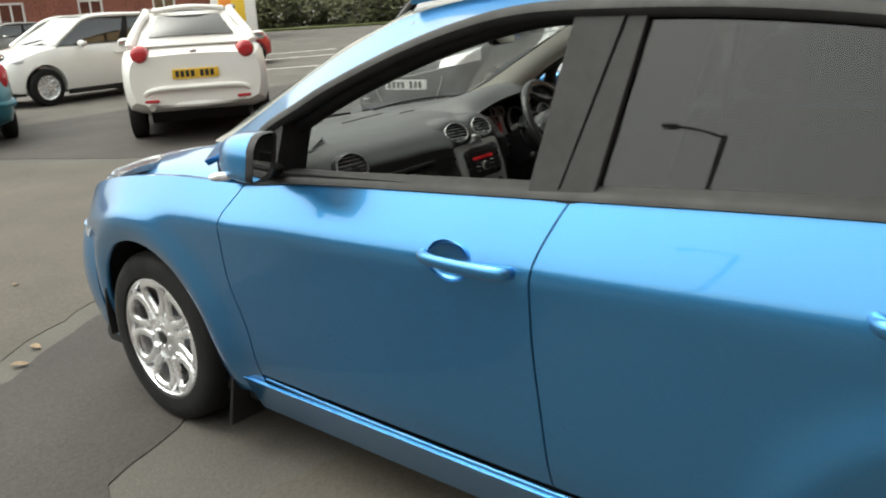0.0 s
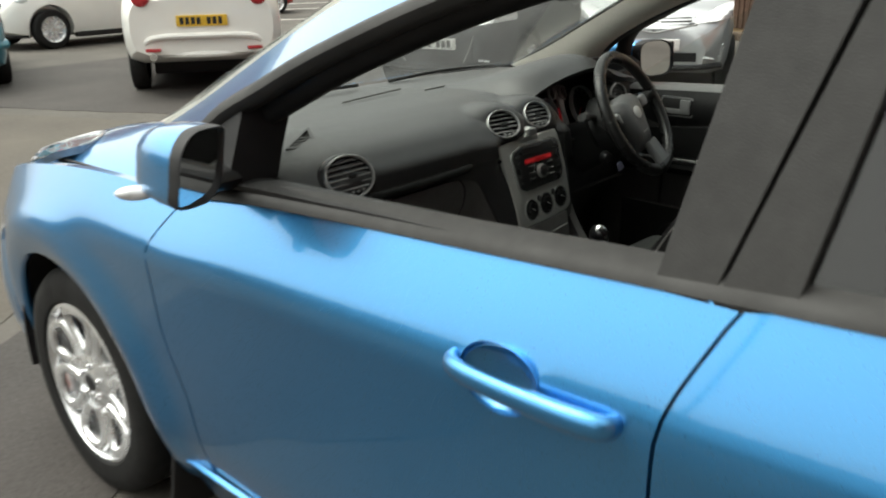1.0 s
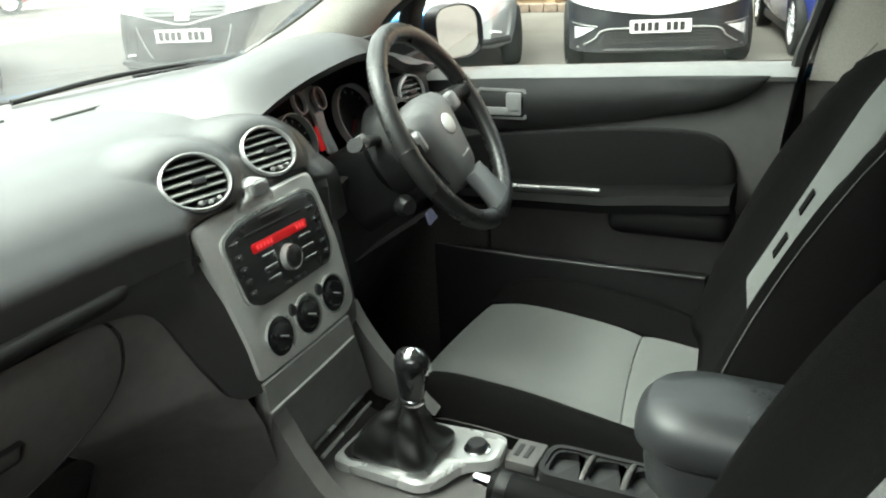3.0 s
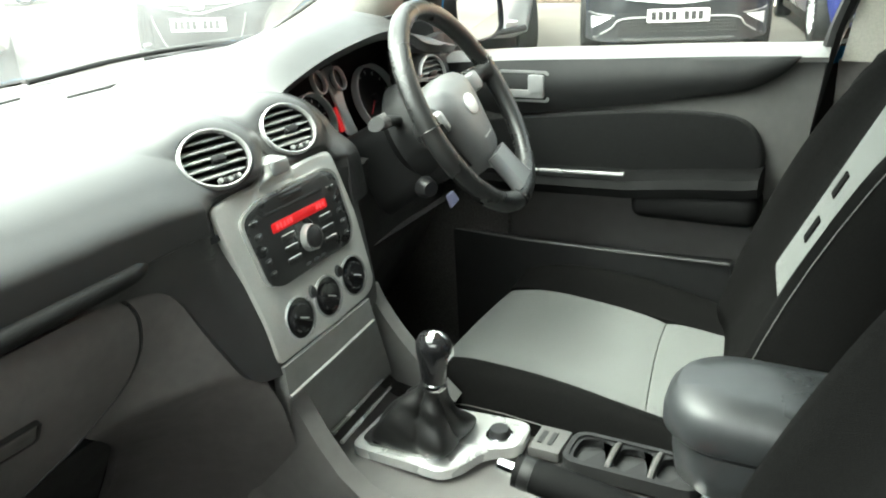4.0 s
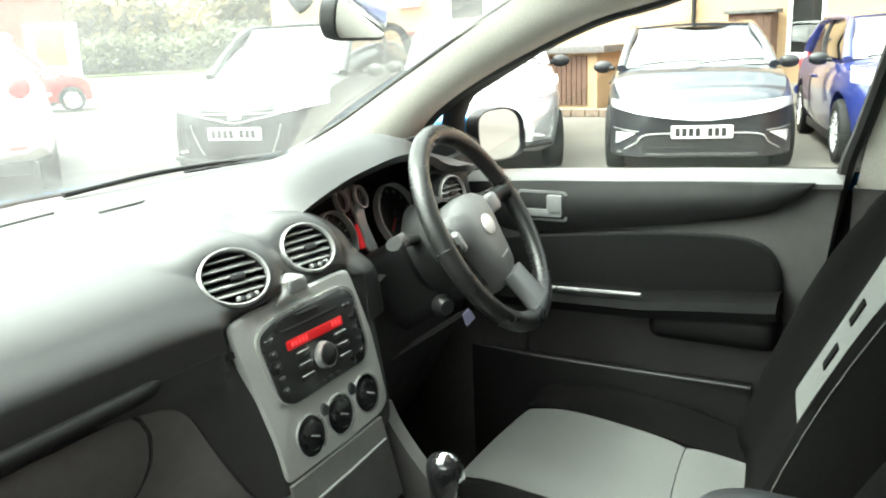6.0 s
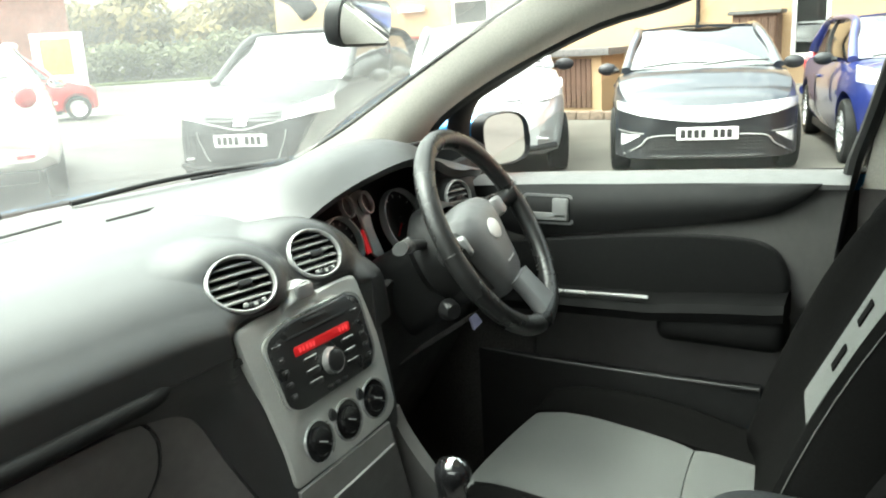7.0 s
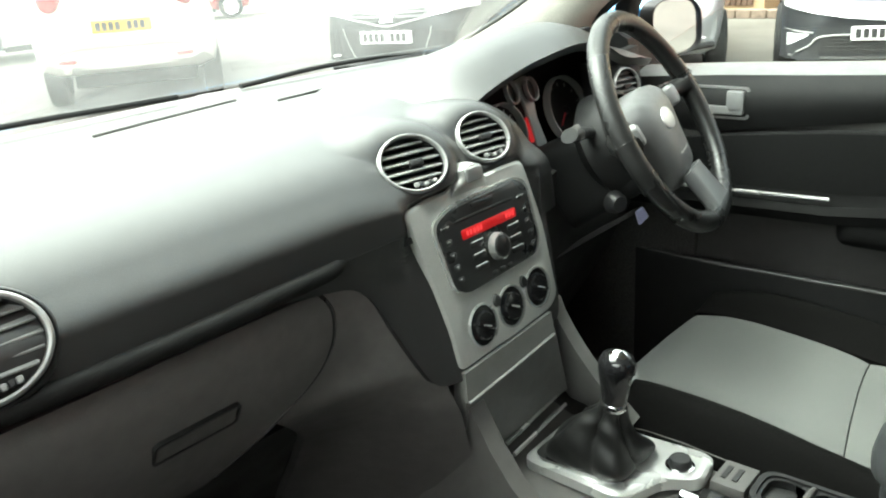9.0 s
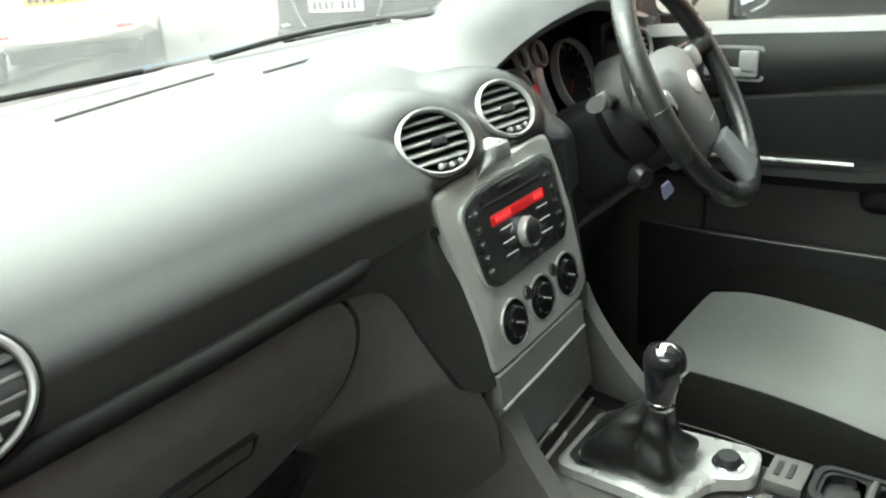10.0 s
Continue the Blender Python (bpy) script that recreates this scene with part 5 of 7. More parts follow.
part("pod_side", grid(pod_side_pt, 14, 40, back=(0, 0.012, 0)), DASH, dash)
left_edge = curve1([(0.742, -0.108), (0.746, -0.13), (0.752, -0.144), (0.76, -0.152), (0.788, -0.166), (0.838, -0.187), (0.87, -0.2), (0.885, -0.21), (0.899, -0.228), (0.907, -0.252), (0.911, -0.28), (0.925, -0.34), (0.95, -0.345)])
right_edge = curve1([(0.742, 0.11), (0.75, 0.12), (0.8, 0.132), (0.9, 0.14), (0.965, 0.135)])


def beard_y(x, z):
    """The dark panel round the fascia, which runs up into the dash pad."""
    t = ease(0.86, 0.945, z)
    return (stack_y(z) + 0.004 + 0.35 * max(0, abs(x) - 0.125) ** 1.2) * (1 - t) + (dash_pt(x, 1)[1] + 0.001) * t


def stack_pt(u, v):
    z = 0.742 + 0.205 * v
    x = left_edge(z) + (right_edge(z) - left_edge(z)) * u
    return (x, beard_y(x, z), z)


stack = part("centre_console_front", grid(stack_pt, 44, 44, back=(0, 0.06, 0)), DASH, car, "dark centre stack")
SM = Matrix.Translation((0, stack_y(0.855), 0.855)) @ Matrix.Rotation(radians(90 - 12.13), 4, "X") @ Matrix.Translation((0, 0, -0.013))  # local x right, y up the panel, z out


def on_stack(x, z):
    return (x, (z - 0.855) / math.cos(radians(12.13)))


def soft_outline(pts, n=64):
    pts3 = [(x, y, 0) for x, y in pts] + [(pts[0][0], pts[0][1], 0)]
    return [(p.x, p.y) for p in smooth_line(pts3, n)[:-1]]


def corner_outline(pts, r, n=4):
    """A polygon with rounded corners."""
    out = []
    for k, p in enumerate(pts):
        a, b = Vector(pts[k - 1]), Vector(pts[(k + 1) % len(pts)])
        p = Vector(p)
        d0, d1 = (a - p).normalized(), (b - p).normalized()
        rr = min(r, (a - p).length * 0.45, (b - p).length * 0.45)
        s0, s1 = p + d0 * rr, p + d1 * rr
        for i in range(n + 1):
            t = i / n
            q = s0 * (1 - t) ** 2 + p * 2 * t * (1 - t) + s1 * t * t
            out.append((q.x, q.y))
    return out


panel_o = corner_outline([on_stack(*p) for p in ((-0.139, 0.965), (-0.093, 0.971), (-0.05, 0.971), (-0.041, 0.996), (0.001, 0.996), (0.013, 0.9735), (0.065, 0.976), (0.104, 0.975), (0.115, 0.924), (0.122, 0.883), (0.123, 0.831), (0.123, 0.776), (0.1, 0.764), (0.009, 0.758), (-0.055, 0.7565), (-0.107, 0.755), (-0.109, 0.804), (-0.118, 0.853), (-0.127, 0.901), (-0.134, 0.929))], 0.013)
fascia = part("fascia", moved(plate(panel_o, 0.0, 0.013, 0.003), SM), FASCIA_T, car, "satin silver centre fascia")


def tab_pt(u, v):
    """The raised tab of the fascia between the two middle vents."""
    s, z = 2 * u - 1, 0.962 + 0.035 * v - 0.005 * v * (2 * u - 1) ** 2
    return (-0.019 + s * (0.036 - 0.014 * ease(0, 0.8, v)), stack_y(z) - 0.001 - 0.013 * ease(0, 0.55, v) * (1 - 0.5 * abs(s) ** 6), z)


part("fascia_tab", grid(tab_pt, 20, 12, back=(0, 0.02, 0)), FASCIA_T, fascia)
hz = on_stack(-0.019, 0.983)
part("hazard_switch", moved(plate(rounded(0.034, 0.019, 0.006), 0.012, 0.017, 0.002), SM @ Matrix.Translation((*hz, 0.0125))), LEVER_T, fascia, "pale hazard switch")
ro = corner_outline([on_stack(*p) for p in ((-0.102, 0.938), (-0.06, 0.952), (0.07, 0.955), (0.092, 0.944), (0.098, 0.868), (0.085, 0.848), (-0.065, 0.843), (-0.088, 0.853))], 0.016)
part("radio_surround", moved(frame_ring([(x * 1.045, y * 1.03 + 0.0004) for x, y in ro], [(x * 1.002, y * 1.002) for x, y in ro], 0.011, 0.0175), SM), BRIGHT_T, car, "chrome line round the radio")
radio = part("radio", moved(plate(ro, 0.012, 0.019, 0.002), SM), RADIO_B, car, "gloss black radio with a red display")


def on_radio(name, x, z, w, h, mat, t0=0.018, t1=0.021, r=0.003, label="", parent=radio):
    cx, cy = on_stack(x, z)
    return part(name, moved(plate(rounded(w, h, min(r, h * 0.45, w * 0.45), 3), t0, t1, 0.0008), SM @ Matrix.Translation((cx, cy, 0))), mat, parent, label)


on_radio("display", 0.0, 0.9145, 0.116, 0.0135, RED_GLOW, 0.018, 0.0195, label="lit red display")
for k, x in enumerate((-0.047, -0.04, -0.033, -0.026, -0.019, 0.036, 0.043, 0.05)):
    on_radio("bar", x, 0.9145, 0.0042, 0.0075, RED_MARK, 0.019, 0.0202, 0.001)
on_radio("disc_slot", -0.005, 0.933, 0.122, 0.005, INK, 0.018, 0.0195)
on_radio("top_button", -0.007, 0.9455, 0.046, 0.005, RADIO_B, 0.018, 0.0215)
cx, cy = on_stack(0.005, 0.883)
knob = part("volume_knob", moved(lathe([(0, 0.031), (0.012, 0.031), (0.0142, 0.0295), (0.0155, 0.022), (0.017, 0.018)], 28), SM @ Matrix.Translation((cx, cy, 0))), BUTTON, radio, "black volume knob")
part("knob_ring", moved(lathe([(0.0152, 0.0275), (0.0168, 0.0285), (0.0182, 0.024), (0.0186, 0.018)], 28), SM @ Matrix.Translation((cx, cy, 0))), BRIGHT_T, knob, "silver knob ring")
for sx in (-1, 1):
    for k, z in enumerate((0.8975, 0.882, 0.867)):
        on_radio("button", 0.0075 + sx * 0.0395, z, 0.028, 0.0085, RADIO_B, 0.018, 0.0202)
        on_radio("mark", 0.0075 + sx * 0.0395, z + 0.0035, 0.024, 0.0014, MARK, 0.0198, 0.0206, 0.0005)
    for k, z in enumerate((0.931, 0.913, 0.896, 0.88, 0.864)):
        on_radio("button", sx * (0.0855 - 0.0022 * k if sx < 0 else 0.073 + 0.004 * k ** 0.7), z, 0.013, 0.008, RADIO_B, 0.018, 0.0198)
        on_radio("mark", sx * (0.0855 - 0.0022 * k if sx < 0 else 0.073 + 0.004 * k ** 0.7), z + 0.001, 0.006 if k else 0.016, 0.0012, MARK, 0.0194, 0.0201, 0.0005)
for x in (-0.012, 0.004, 0.02):
    on_radio("button", x + 0.003, 0.852, 0.012, 0.006, RADIO_B, 0.018, 0.0198)
for x, z in ((-0.049, 0.7945), (0.014, 0.798), (0.077, 0.803)):
    cx, cy = on_stack(x, z)
    dial = part("heater_dial", moved(lathe([(0.0292, 0.012), (0.0286, 0.0155), (0.0268, 0.0155), (0.0262, 0.011)], 32), SM @ Matrix.Translation((cx, cy, 0))), BRIGHT_T, fascia, "heater dial with a silver ring")
    part("dial_knob", moved(joined(lathe([(0, 0.0135), (0.0265, 0.0135), (0.027, 0.011)], 28), lathe([(0, 0.019), (0.017, 0.0188), (0.019, 0.017), (0.0195, 0.013)], 28), moved(box(-0.003, 0.003, -0.017, 0.017, 0.017, 0.0215, 0.0015), Matrix.Rotation(radians(60), 4, "Z"))), SM @ Matrix.Translation((cx, cy, 0))), PIANO, dial, "gloss black knob")
    part("pointer", moved(box(-0.009, 0.007, -0.0007, 0.0007, 0.0212, 0.022), SM @ Matrix.Translation((cx, cy, 0)) @ Matrix.Rotation(radians(-25), 4, "Z")), MARK, dial)
for x, z in ((-0.014, 0.8155), (0.048, 0.82)):
    cx, cy = on_stack(x, z)
    part("heater_button", moved(lathe([(0, 0.017), (0.006, 0.0165), (0.0075, 0.012)], 16, None, 1, 1.3), SM @ Matrix.Translation((cx, cy, 0))), BUTTON, fascia)


def air_vent(c, yaw, pitch, rx, ry, roll=0, slats=5, name="air_vent", label="round air vent with a silver ring", skirt=0.0):
    """A broad ring round a dark well with tilted slats, a tab and a thumb wheel."""
    m = facing(c, yaw, pitch) @ Matrix.Rotation(radians(roll), 4, "Z")
    k = ry / rx
    ring = part(name, moved(lathe([(rx * 0.892, -0.012), (rx * 0.897, 0.003), (rx * 0.91, 0.0052), (rx * 0.945, 0.0058), (rx * 0.98, 0.0044), (rx, 0.001), (rx * 1.004, -0.014)], 56, None, 1, k), m), VENT_RING, car, label)
    part("vent_gap", moved(lathe([(rx * 1.0, -0.006), (rx * 1.045, -0.0005), (rx * 1.05, -0.008)], 56, None, 1, k), m), INK, ring)
    if skirt:
        part("vent_base", moved(lathe([(rx * 1.03, 0.0), (rx * 1.07, -0.003), (rx * 1.12, -0.012), (rx * (1.12 + skirt), -0.04)], 44, None, 1, k), m), DASH, ring)
    part("vent_well", moved(lathe([(rx * 0.88, 0.0), (rx * 0.84, -0.04), (0.0, -0.042)], 40, None, 1, k), m), INK, ring)
    for i in range(slats):
        t = (i + 0.6) / slats * 1.7 - 0.8
        half = rx * 0.885 * math.sqrt(max(0.02, 1 - t * t))
        part("slat", moved(box(-half, half, -0.0013, 0.0013, -0.02, 0.001, 0.0008, 1), m @ Matrix.Translation((0, t * ry * 0.86, -0.002)) @ Matrix.Rotation(radians(32), 4, "X")), SLAT, ring)
    part("vent_tab", moved(joined(box(-0.009, 0.009, -0.005, 0.003, -0.006, 0.0022, 0.0015), box(-0.009, 0.009, -0.011, -0.004, -0.012, -0.004, 0.0015)), m @ Matrix.Translation((rx * 0.12, 0.002, 0))), BUTTON, ring)
    for a in range(5):
        part("wheel_rib", moved(box(-0.0026, 0.0026, -0.003, 0.003, -0.006, 0.001, 0.001, 1), m @ Matrix.Translation((rx * 0.16 + 0.0062 * (a - 2), -ry * 0.72 + 0.0007 * abs(a - 2), 0))), BUTTON if a % 2 else SLAT, ring)
    return ring


VENT_RING = material("satin_vent_ring", (0.4, 0.4, 0.395), 0.34, 0.45, vary=0.05, stain=0.05, stain_scale=9)
for c, yaw, pitch, rx, ry in VENTS:
    air_vent(c, yaw, pitch, rx, ry, 3)
air_vent((-0.615, -0.8335, 0.988), 12, 28, 0.0575, 0.0465, 4, 6, skirt=0.1)
air_vent((0.512, -0.775, 1.006), 10, 10, 0.036, 0.034, 0, 5, skirt=0.1)
part("demister_vent", moved(joined(frame_ring([(-0.035, -0.03), (0.04, -0.03), (0.03, 0.045)], [(-0.025, -0.022), (0.03, -0.022), (0.024, 0.032)], -0.004, 0.004), box(-0.025, 0.028, -0.017, -0.013, -0.004, 0.003), box(-0.014, 0.027, -0.006, -0.002, -0.004, 0.003), box(-0.003, 0.025, 0.005, 0.009, -0.004, 0.003)), facing((-0.632, -0.7, 1.046), 30, 62) @ Matrix.Scale(0.9, 4)), DASH, dash, "small slatted demister vent")

# instruments
part("cluster_wall", joined(grid(lambda u, v: (0.142 + 0.023 * u, -0.775 + 0.105 * u, 0.9 + (0.13 + 0.03 * u) * v), 4, 6, 0.01), grid(lambda u, v: (0.165 + 0.42 * u, -0.66, 0.9 + 0.2 * v), 6, 4, 0.01)), DARK, car)
part("dash_right", grid(lambda u, v: (0.46 + 0.27 * u, -0.765 + 0.05 * u + 0.03 * math.sin(v * math.pi * 0.5), 0.9 + 0.15 * v), 10, 8, back=(0, 0.02, 0)), BLACK_T, dash)
RIM_D = material("dark_silver_rim", (0.66, 0.66, 0.66), 0.3, 0.2, vary=0.05)
for x, z, r in ((0.262, 0.968, 0.046), (0.446, 0.971, 0.06)):
    m = facing((x, -0.69, z), 0, 20)
    g = part("gauge", moved(lathe([(r * 0.95, 0.0), (r * 0.96, 0.014), (r, 0.014), (r * 1.015, 0.0)], 40), m), RIM_D, car, "dial with a silver rim")
    part("gauge_face", moved(lathe([(0, 0.0), (r * 0.94, 0.001), (r * 0.94, -0.004)], 32), m), INK, g)
    for k in range(11):
        part("tick", moved(box(r * 0.74, r * 0.84, -0.0009, 0.0009, 0.001, 0.002), m @ Matrix.Rotation(radians(-40 + 26 * k), 4, "Z")), MARK, g)
    part("needle", moved(box(-0.004, r * 0.6, -0.001, 0.001, 0.003, 0.005), m @ Matrix.Rotation(radians(222), 4, "Z")), RED_PAINT, g)
    part("needle_hub", moved(lathe([(0, 0.009), (0.007, 0.008), (0.008, 0.001)], 16), m), BUTTON, g)
for x, z in ((0.29, 1.026), (0.345, 1.023)):
    m = facing((x, -0.685, z), 0, 20)
    g = part("gauge", moved(lathe([(0.0134, 0.0), (0.0138, 0.008), (0.0152, 0.008), (0.0158, 0.0)], 24, None, 1, 1.35), m), RIM_D, car, "small dial with a silver rim")
    part("gauge_face", moved(lathe([(0, 0.0), (0.013, 0.001), (0.013, -0.004)], 20, None, 1, 1.35), m), INK, g)
part("cluster_panel", moved(plate(corner_outline([(-0.012, -0.045), (0.018, -0.05), (0.012, 0.0), (0.024, 0.06), (0.018, 0.075), (-0.016, 0.07), (-0.012, 0.02)], 0.008), 0.006, 0.011, 0.002), facing((0.34, -0.686, 0.972), 0, 20)), SILVER_T, car, "silver panel between the dials")
part("cluster_display", moved(plate([(-0.021, -0.022), (0.017, -0.022), (0.01, 0.02), (-0.014, 0.02)], 0.01, 0.0135), facing((0.337, -0.686, 0.957), 0, 20)), RED_GLOW, car, "red information display")

# steering wheel
SWM = facing((0.371, -0.9155, 0.985), -8, 29.5)
ring_pts = [(0.169 * math.cos(a), 0.169 * math.sin(a), 0.0) for a in [2 * math.pi * k / 64 for k in range(64)]]
wheel_ring = part("steering_wheel", moved(tube(ring_pts, 0.0165, 14, True, 0.95), SWM), WHEEL_L, car, "black leather steering wheel")
pad_o = soft_outline([(-0.06, 0.05), (0.0, 0.058), (0.062, 0.05), (0.079, 0.016), (0.06, -0.04), (0.038, -0.092), (0.0, -0.1), (-0.038, -0.092), (-0.06, -0.04), (-0.075, 0.02)], 48)
pad = loft([[(x * f * 1.02, y * f * 1.04, z) for x, y in pad_o] for f, z in ((0.96, -0.045), (1.0, -0.02), (1.0, 0.0), (0.95, 0.016), (0.8, 0.028), (0.5, 0.034), (0.2, 0.036))])
SWH = SWM @ Matrix.Translation((0.004, 0, -0.03)) @ Matrix.Rotation(radians(8), 4, "Z")
SPOKE_T = material("grey_spoke", (0.12, 0.122, 0.125), 0.38, 0.1, vary=0.05)
part("airbag_pad", moved(pad, SWH), PAD_T, wheel_ring, "black airbag cover")
part("wheel_badge", moved(lathe([(0, 0.0385), (0.017, 0.0382), (0.0195, 0.037), (0.0205, 0.034), (0.0205, 0.03)], 28, None, 1.15, 0.9), SWH @ Matrix.Translation((0, 0.0, 0))), SILVER_T, wheel_ring, "pale oval badge")
part("bar", moved(box(-0.018, 0.018, -0.002, 0.002, 0.031, 0.0335), SWH @ Matrix.Translation((0, -0.055, 0))), MARK, wheel_ring)
for s in (-1, 1):
    part("spoke", moved(tube([(s * 0.06, 0.012, -0.012), (s * 0.11, 0.016, -0.002), (s * 0.16, 0.012, 0.026)], [0.03, 0.021, 0.015], 10, flat=1.0, n=8), SWH), WHEEL_L, wheel_ring)
    part("spoke_insert", moved(plate(rounded(0.03, 0.034, 0.009), 0.0, 0.012, 0.004), SWH @ Matrix.Translation((s * 0.1, 0.014, 0.016)) @ Matrix.Rotation(radians(s * -28), 4, "Y")), LEVER_T, wheel_ring, "spoke switch")
    part("wheel_seam", moved(tube([(0.0185 * math.cos(a) + 0, 0, 0.0185 * math.sin(a)) for a in [2 * math.pi * k / 16 for k in range(16)]], 0.001, 5, True), SWM @ Matrix.Rotation(radians(98 - s * 82), 4, "Z") @ Matrix.Translation((0.169, 0, 0))), INK, wheel_ring)
part("lower_spoke", moved(loft([[(x, y, z) for x, z in rounded(w, 0.022, 0.009)] for w, y in ((0.06, -0.088), (0.062, -0.115), (0.066, -0.14), (0.074, -0.156))]), SWH @ Matrix.Translation((-0.004, 0, 0.012)) @ Matrix.Rotation(radians(-10), 4, "X")), SPOKE_T, wheel_ring, "grey lower spoke")
part("column_shroud", moved(loft([[(x, y, z) for x, y in rounded(w, h, 0.03)] for w, h, z in ((0.13, 0.13, -0.03), (0.125, 0.13, -0.09), (0.12, 0.15, -0.2))]), SWM @ Matrix.Translation((0, -0.02, 0))), BLACK_T, car, "black steering column shroud")
part("column_collar", moved(lathe([(0.07, -0.05), (0.085, -0.06), (0.09, -0.1), (0.07, -0.12)], 32), SWM), BLACK_T, car)
for s, dz in ((-1, 0.03), (1, 0.03)):
    st = part("stalk", moved(tube([(s * 0.05, dz, -0.085), (s * 0.11, dz + 0.01, -0.075), (s * 0.17, dz + 0.015, -0.065)], [0.008, 0.009, 0.012], 10, n=8), SWM), BLACK_T, car, "black column stalk")
    part("stalk_tip", moved(tube([(s * 0.14, dz + 0.012, -0.071), (s * 0.15, dz + 0.013, -0.069), (s * 0.178, dz + 0.016, -0.064)], [0.009, 0.0105, 0.0085], 14, flat=1.3, n=6), SWM), STALK_T, st)
    for k in range(3):
        part("stalk_ridge", moved(box(-0.0013, 0.0013, -0.011, 0.011, -0.003, 0.0125, 0.001, 1), SWM @ Matrix.Translation((s * (0.152 + 0.008 * k), dz + 0.0145, -0.068 + 0.0016 * k))), GREY_T, st)
part("ignition", moved(lathe([(0, 0.02), (0.012, 0.02), (0.016, 0.012), (0.018, 0.0)], 20), facing((0.29, -0.875, 0.87), 30, 0)), BUTTON, car, "black ignition lock")
part("key_tag", moved(plate(corner_outline([(-0.008, 0.013), (0.007, 0.014), (0.013, -0.011), (-0.008, -0.014)], 0.003, 3), 0, 0.004, 0.001), facing((0.33, -0.9, 0.84), 20, -10) @ Matrix.Rotation(radians(25), 4, "Z")), TAG, car, "pale blue key tag")
part("knee_panel", grid(lambda u, v: (0.12 + 0.6 * u, -0.79 + 0.2 * (1 - v) ** 1.5 + 0.06 * u, 0.46 + (0.45 - 0.075 * max(0, 1 - 3 * u) ** 2) * v), 14, 12, 0.012), KNEE_T, car)

# glove box and lower dash
glove_y = curve1([(0.44, -0.56), (0.56, -0.645), (0.66, -0.72), (0.70, -0.752), (0.75, -0.785), (0.8, -0.81), (0.85, -0.826), (0.89, -0.834), (0.912, -0.83)])
glove_r = curve1([(0.72, -0.41), (0.76, -0.335), (0.785, -0.303), (0.796, -0.288), (0.821, -0.268), (0.852, -0.259), (0.881, -0.262), (0.905, -0.272), (0.912, -0.28)])
glove = part("glove_box", grid(lambda u, v: (lambda z: (-0.715 + (glove_r(z) + 0.715) * u, glove_y(z), z))(0.72 + 0.192 * v), 20, 16, back=(0, 0.02, 0)), DASH_LOW, car, "grey glove box lid")
gm = facing((-0.437, glove_y(0.816) - 0.002, 0.816), 0, -28)
part("glove_latch", moved(plate(rounded(0.094, 0.025, 0.005), -0.006, 0.0005, 0.002), gm), DASH_LOW, glove, "recessed latch")
part("latch_gap", moved(frame_ring(rounded(0.101, 0.032, 0.007), rounded(0.095, 0.026, 0.005), -0.004, 0.0008), gm), INK, glove)
part("glove_gap", tube([(glove_r(z) + 0.0015, glove_y(z) + 0.001, z) for z in [0.725 + 0.0098 * k for k in range(19)]], 0.0022, 6), INK, glove)
# Continues the glove box downwards in a darker colour that stands for shade.
part("under_panel", grid(lambda u, v: (-0.725 + (0.725 - 0.26 + 0.06 * (1 - v)) * u, glove_y(0.46 + 0.27 * v) + 0.012, 0.46 + 0.27 * v), 16, 12, back=(0, 0.015, 0)), KNEE_T, car, "panel under the glove box, darkened for shade")


def lower_dash_pt(u, v):
    z = 0.44 + 0.474 * v
    x0 = glove_r(z) + 0.005 if z > 0.762 else curve1([(0.44, -0.2), (0.6, -0.225), (0.68, -0.25), (0.72, -0.282), (0.745, -0.308), (0.762, -0.327)])(z)
    x1 = (left_edge(z) + 0.012) if z > 0.76 else -0.131 + (0.76 - z) * 0.3
    y1 = beard_y(x1, z) + 0.005 if z > 0.745 else stack_y(z) + 0.012 + 0.3 * max(0, 0.7 - z)
    return (x0 + (x1 - x0) * u, glove_y(z) + (y1 - glove_y(z)) * u ** 1.6, z)


part("lower_dash", grid(lower_dash_pt, 16, 44, back=(0, 0.015, 0)), DASH_LOW, car, "grey lower dash beside the console")
part("bulkhead", box(-0.78, 0.78, -0.4, -0.38, 0.25, 1.0), DARK, car)
part("footwell", joined(grid(lambda u, v: (-0.75 + 0.66 * u, -0.72 + 0.42 * v ** 0.7, 0.70 - 0.45 * v), 8, 8, 0.01), grid(lambda u, v: (0.18 + 0.56 * u, -0.70 + 0.4 * v ** 0.7, 0.72 - 0.45 * v), 8, 8, 0.01)), CARPET, car)
for s in (-1, 1):
    part("kick_panel", grid(lambda u, v: (s * (0.7 + 0.05 * ease(0.45, 1.0, u)), -0.38 - 0.43 * u, 0.25 + 0.69 * v), 20, 6, back=(s * 0.03, 0, 0)), CARPET, car)
part("carpet", box(-0.76, 0.76, -1.95, -0.28, 0.25, 0.285, 0.01), CARPET, car, "black carpet")
for x, w in ((0.24, 0.05), (0.34, 0.06), (0.45, 0.07)):
    part("pedal", moved(box(x - w / 2, x + w / 2, -0.01, 0.01, -0.04, 0.04, 0.006), Matrix.Translation((0, -0.5, 0.4)) @ Matrix.Rotation(radians(-35), 4, "X")), RUBBER, car)

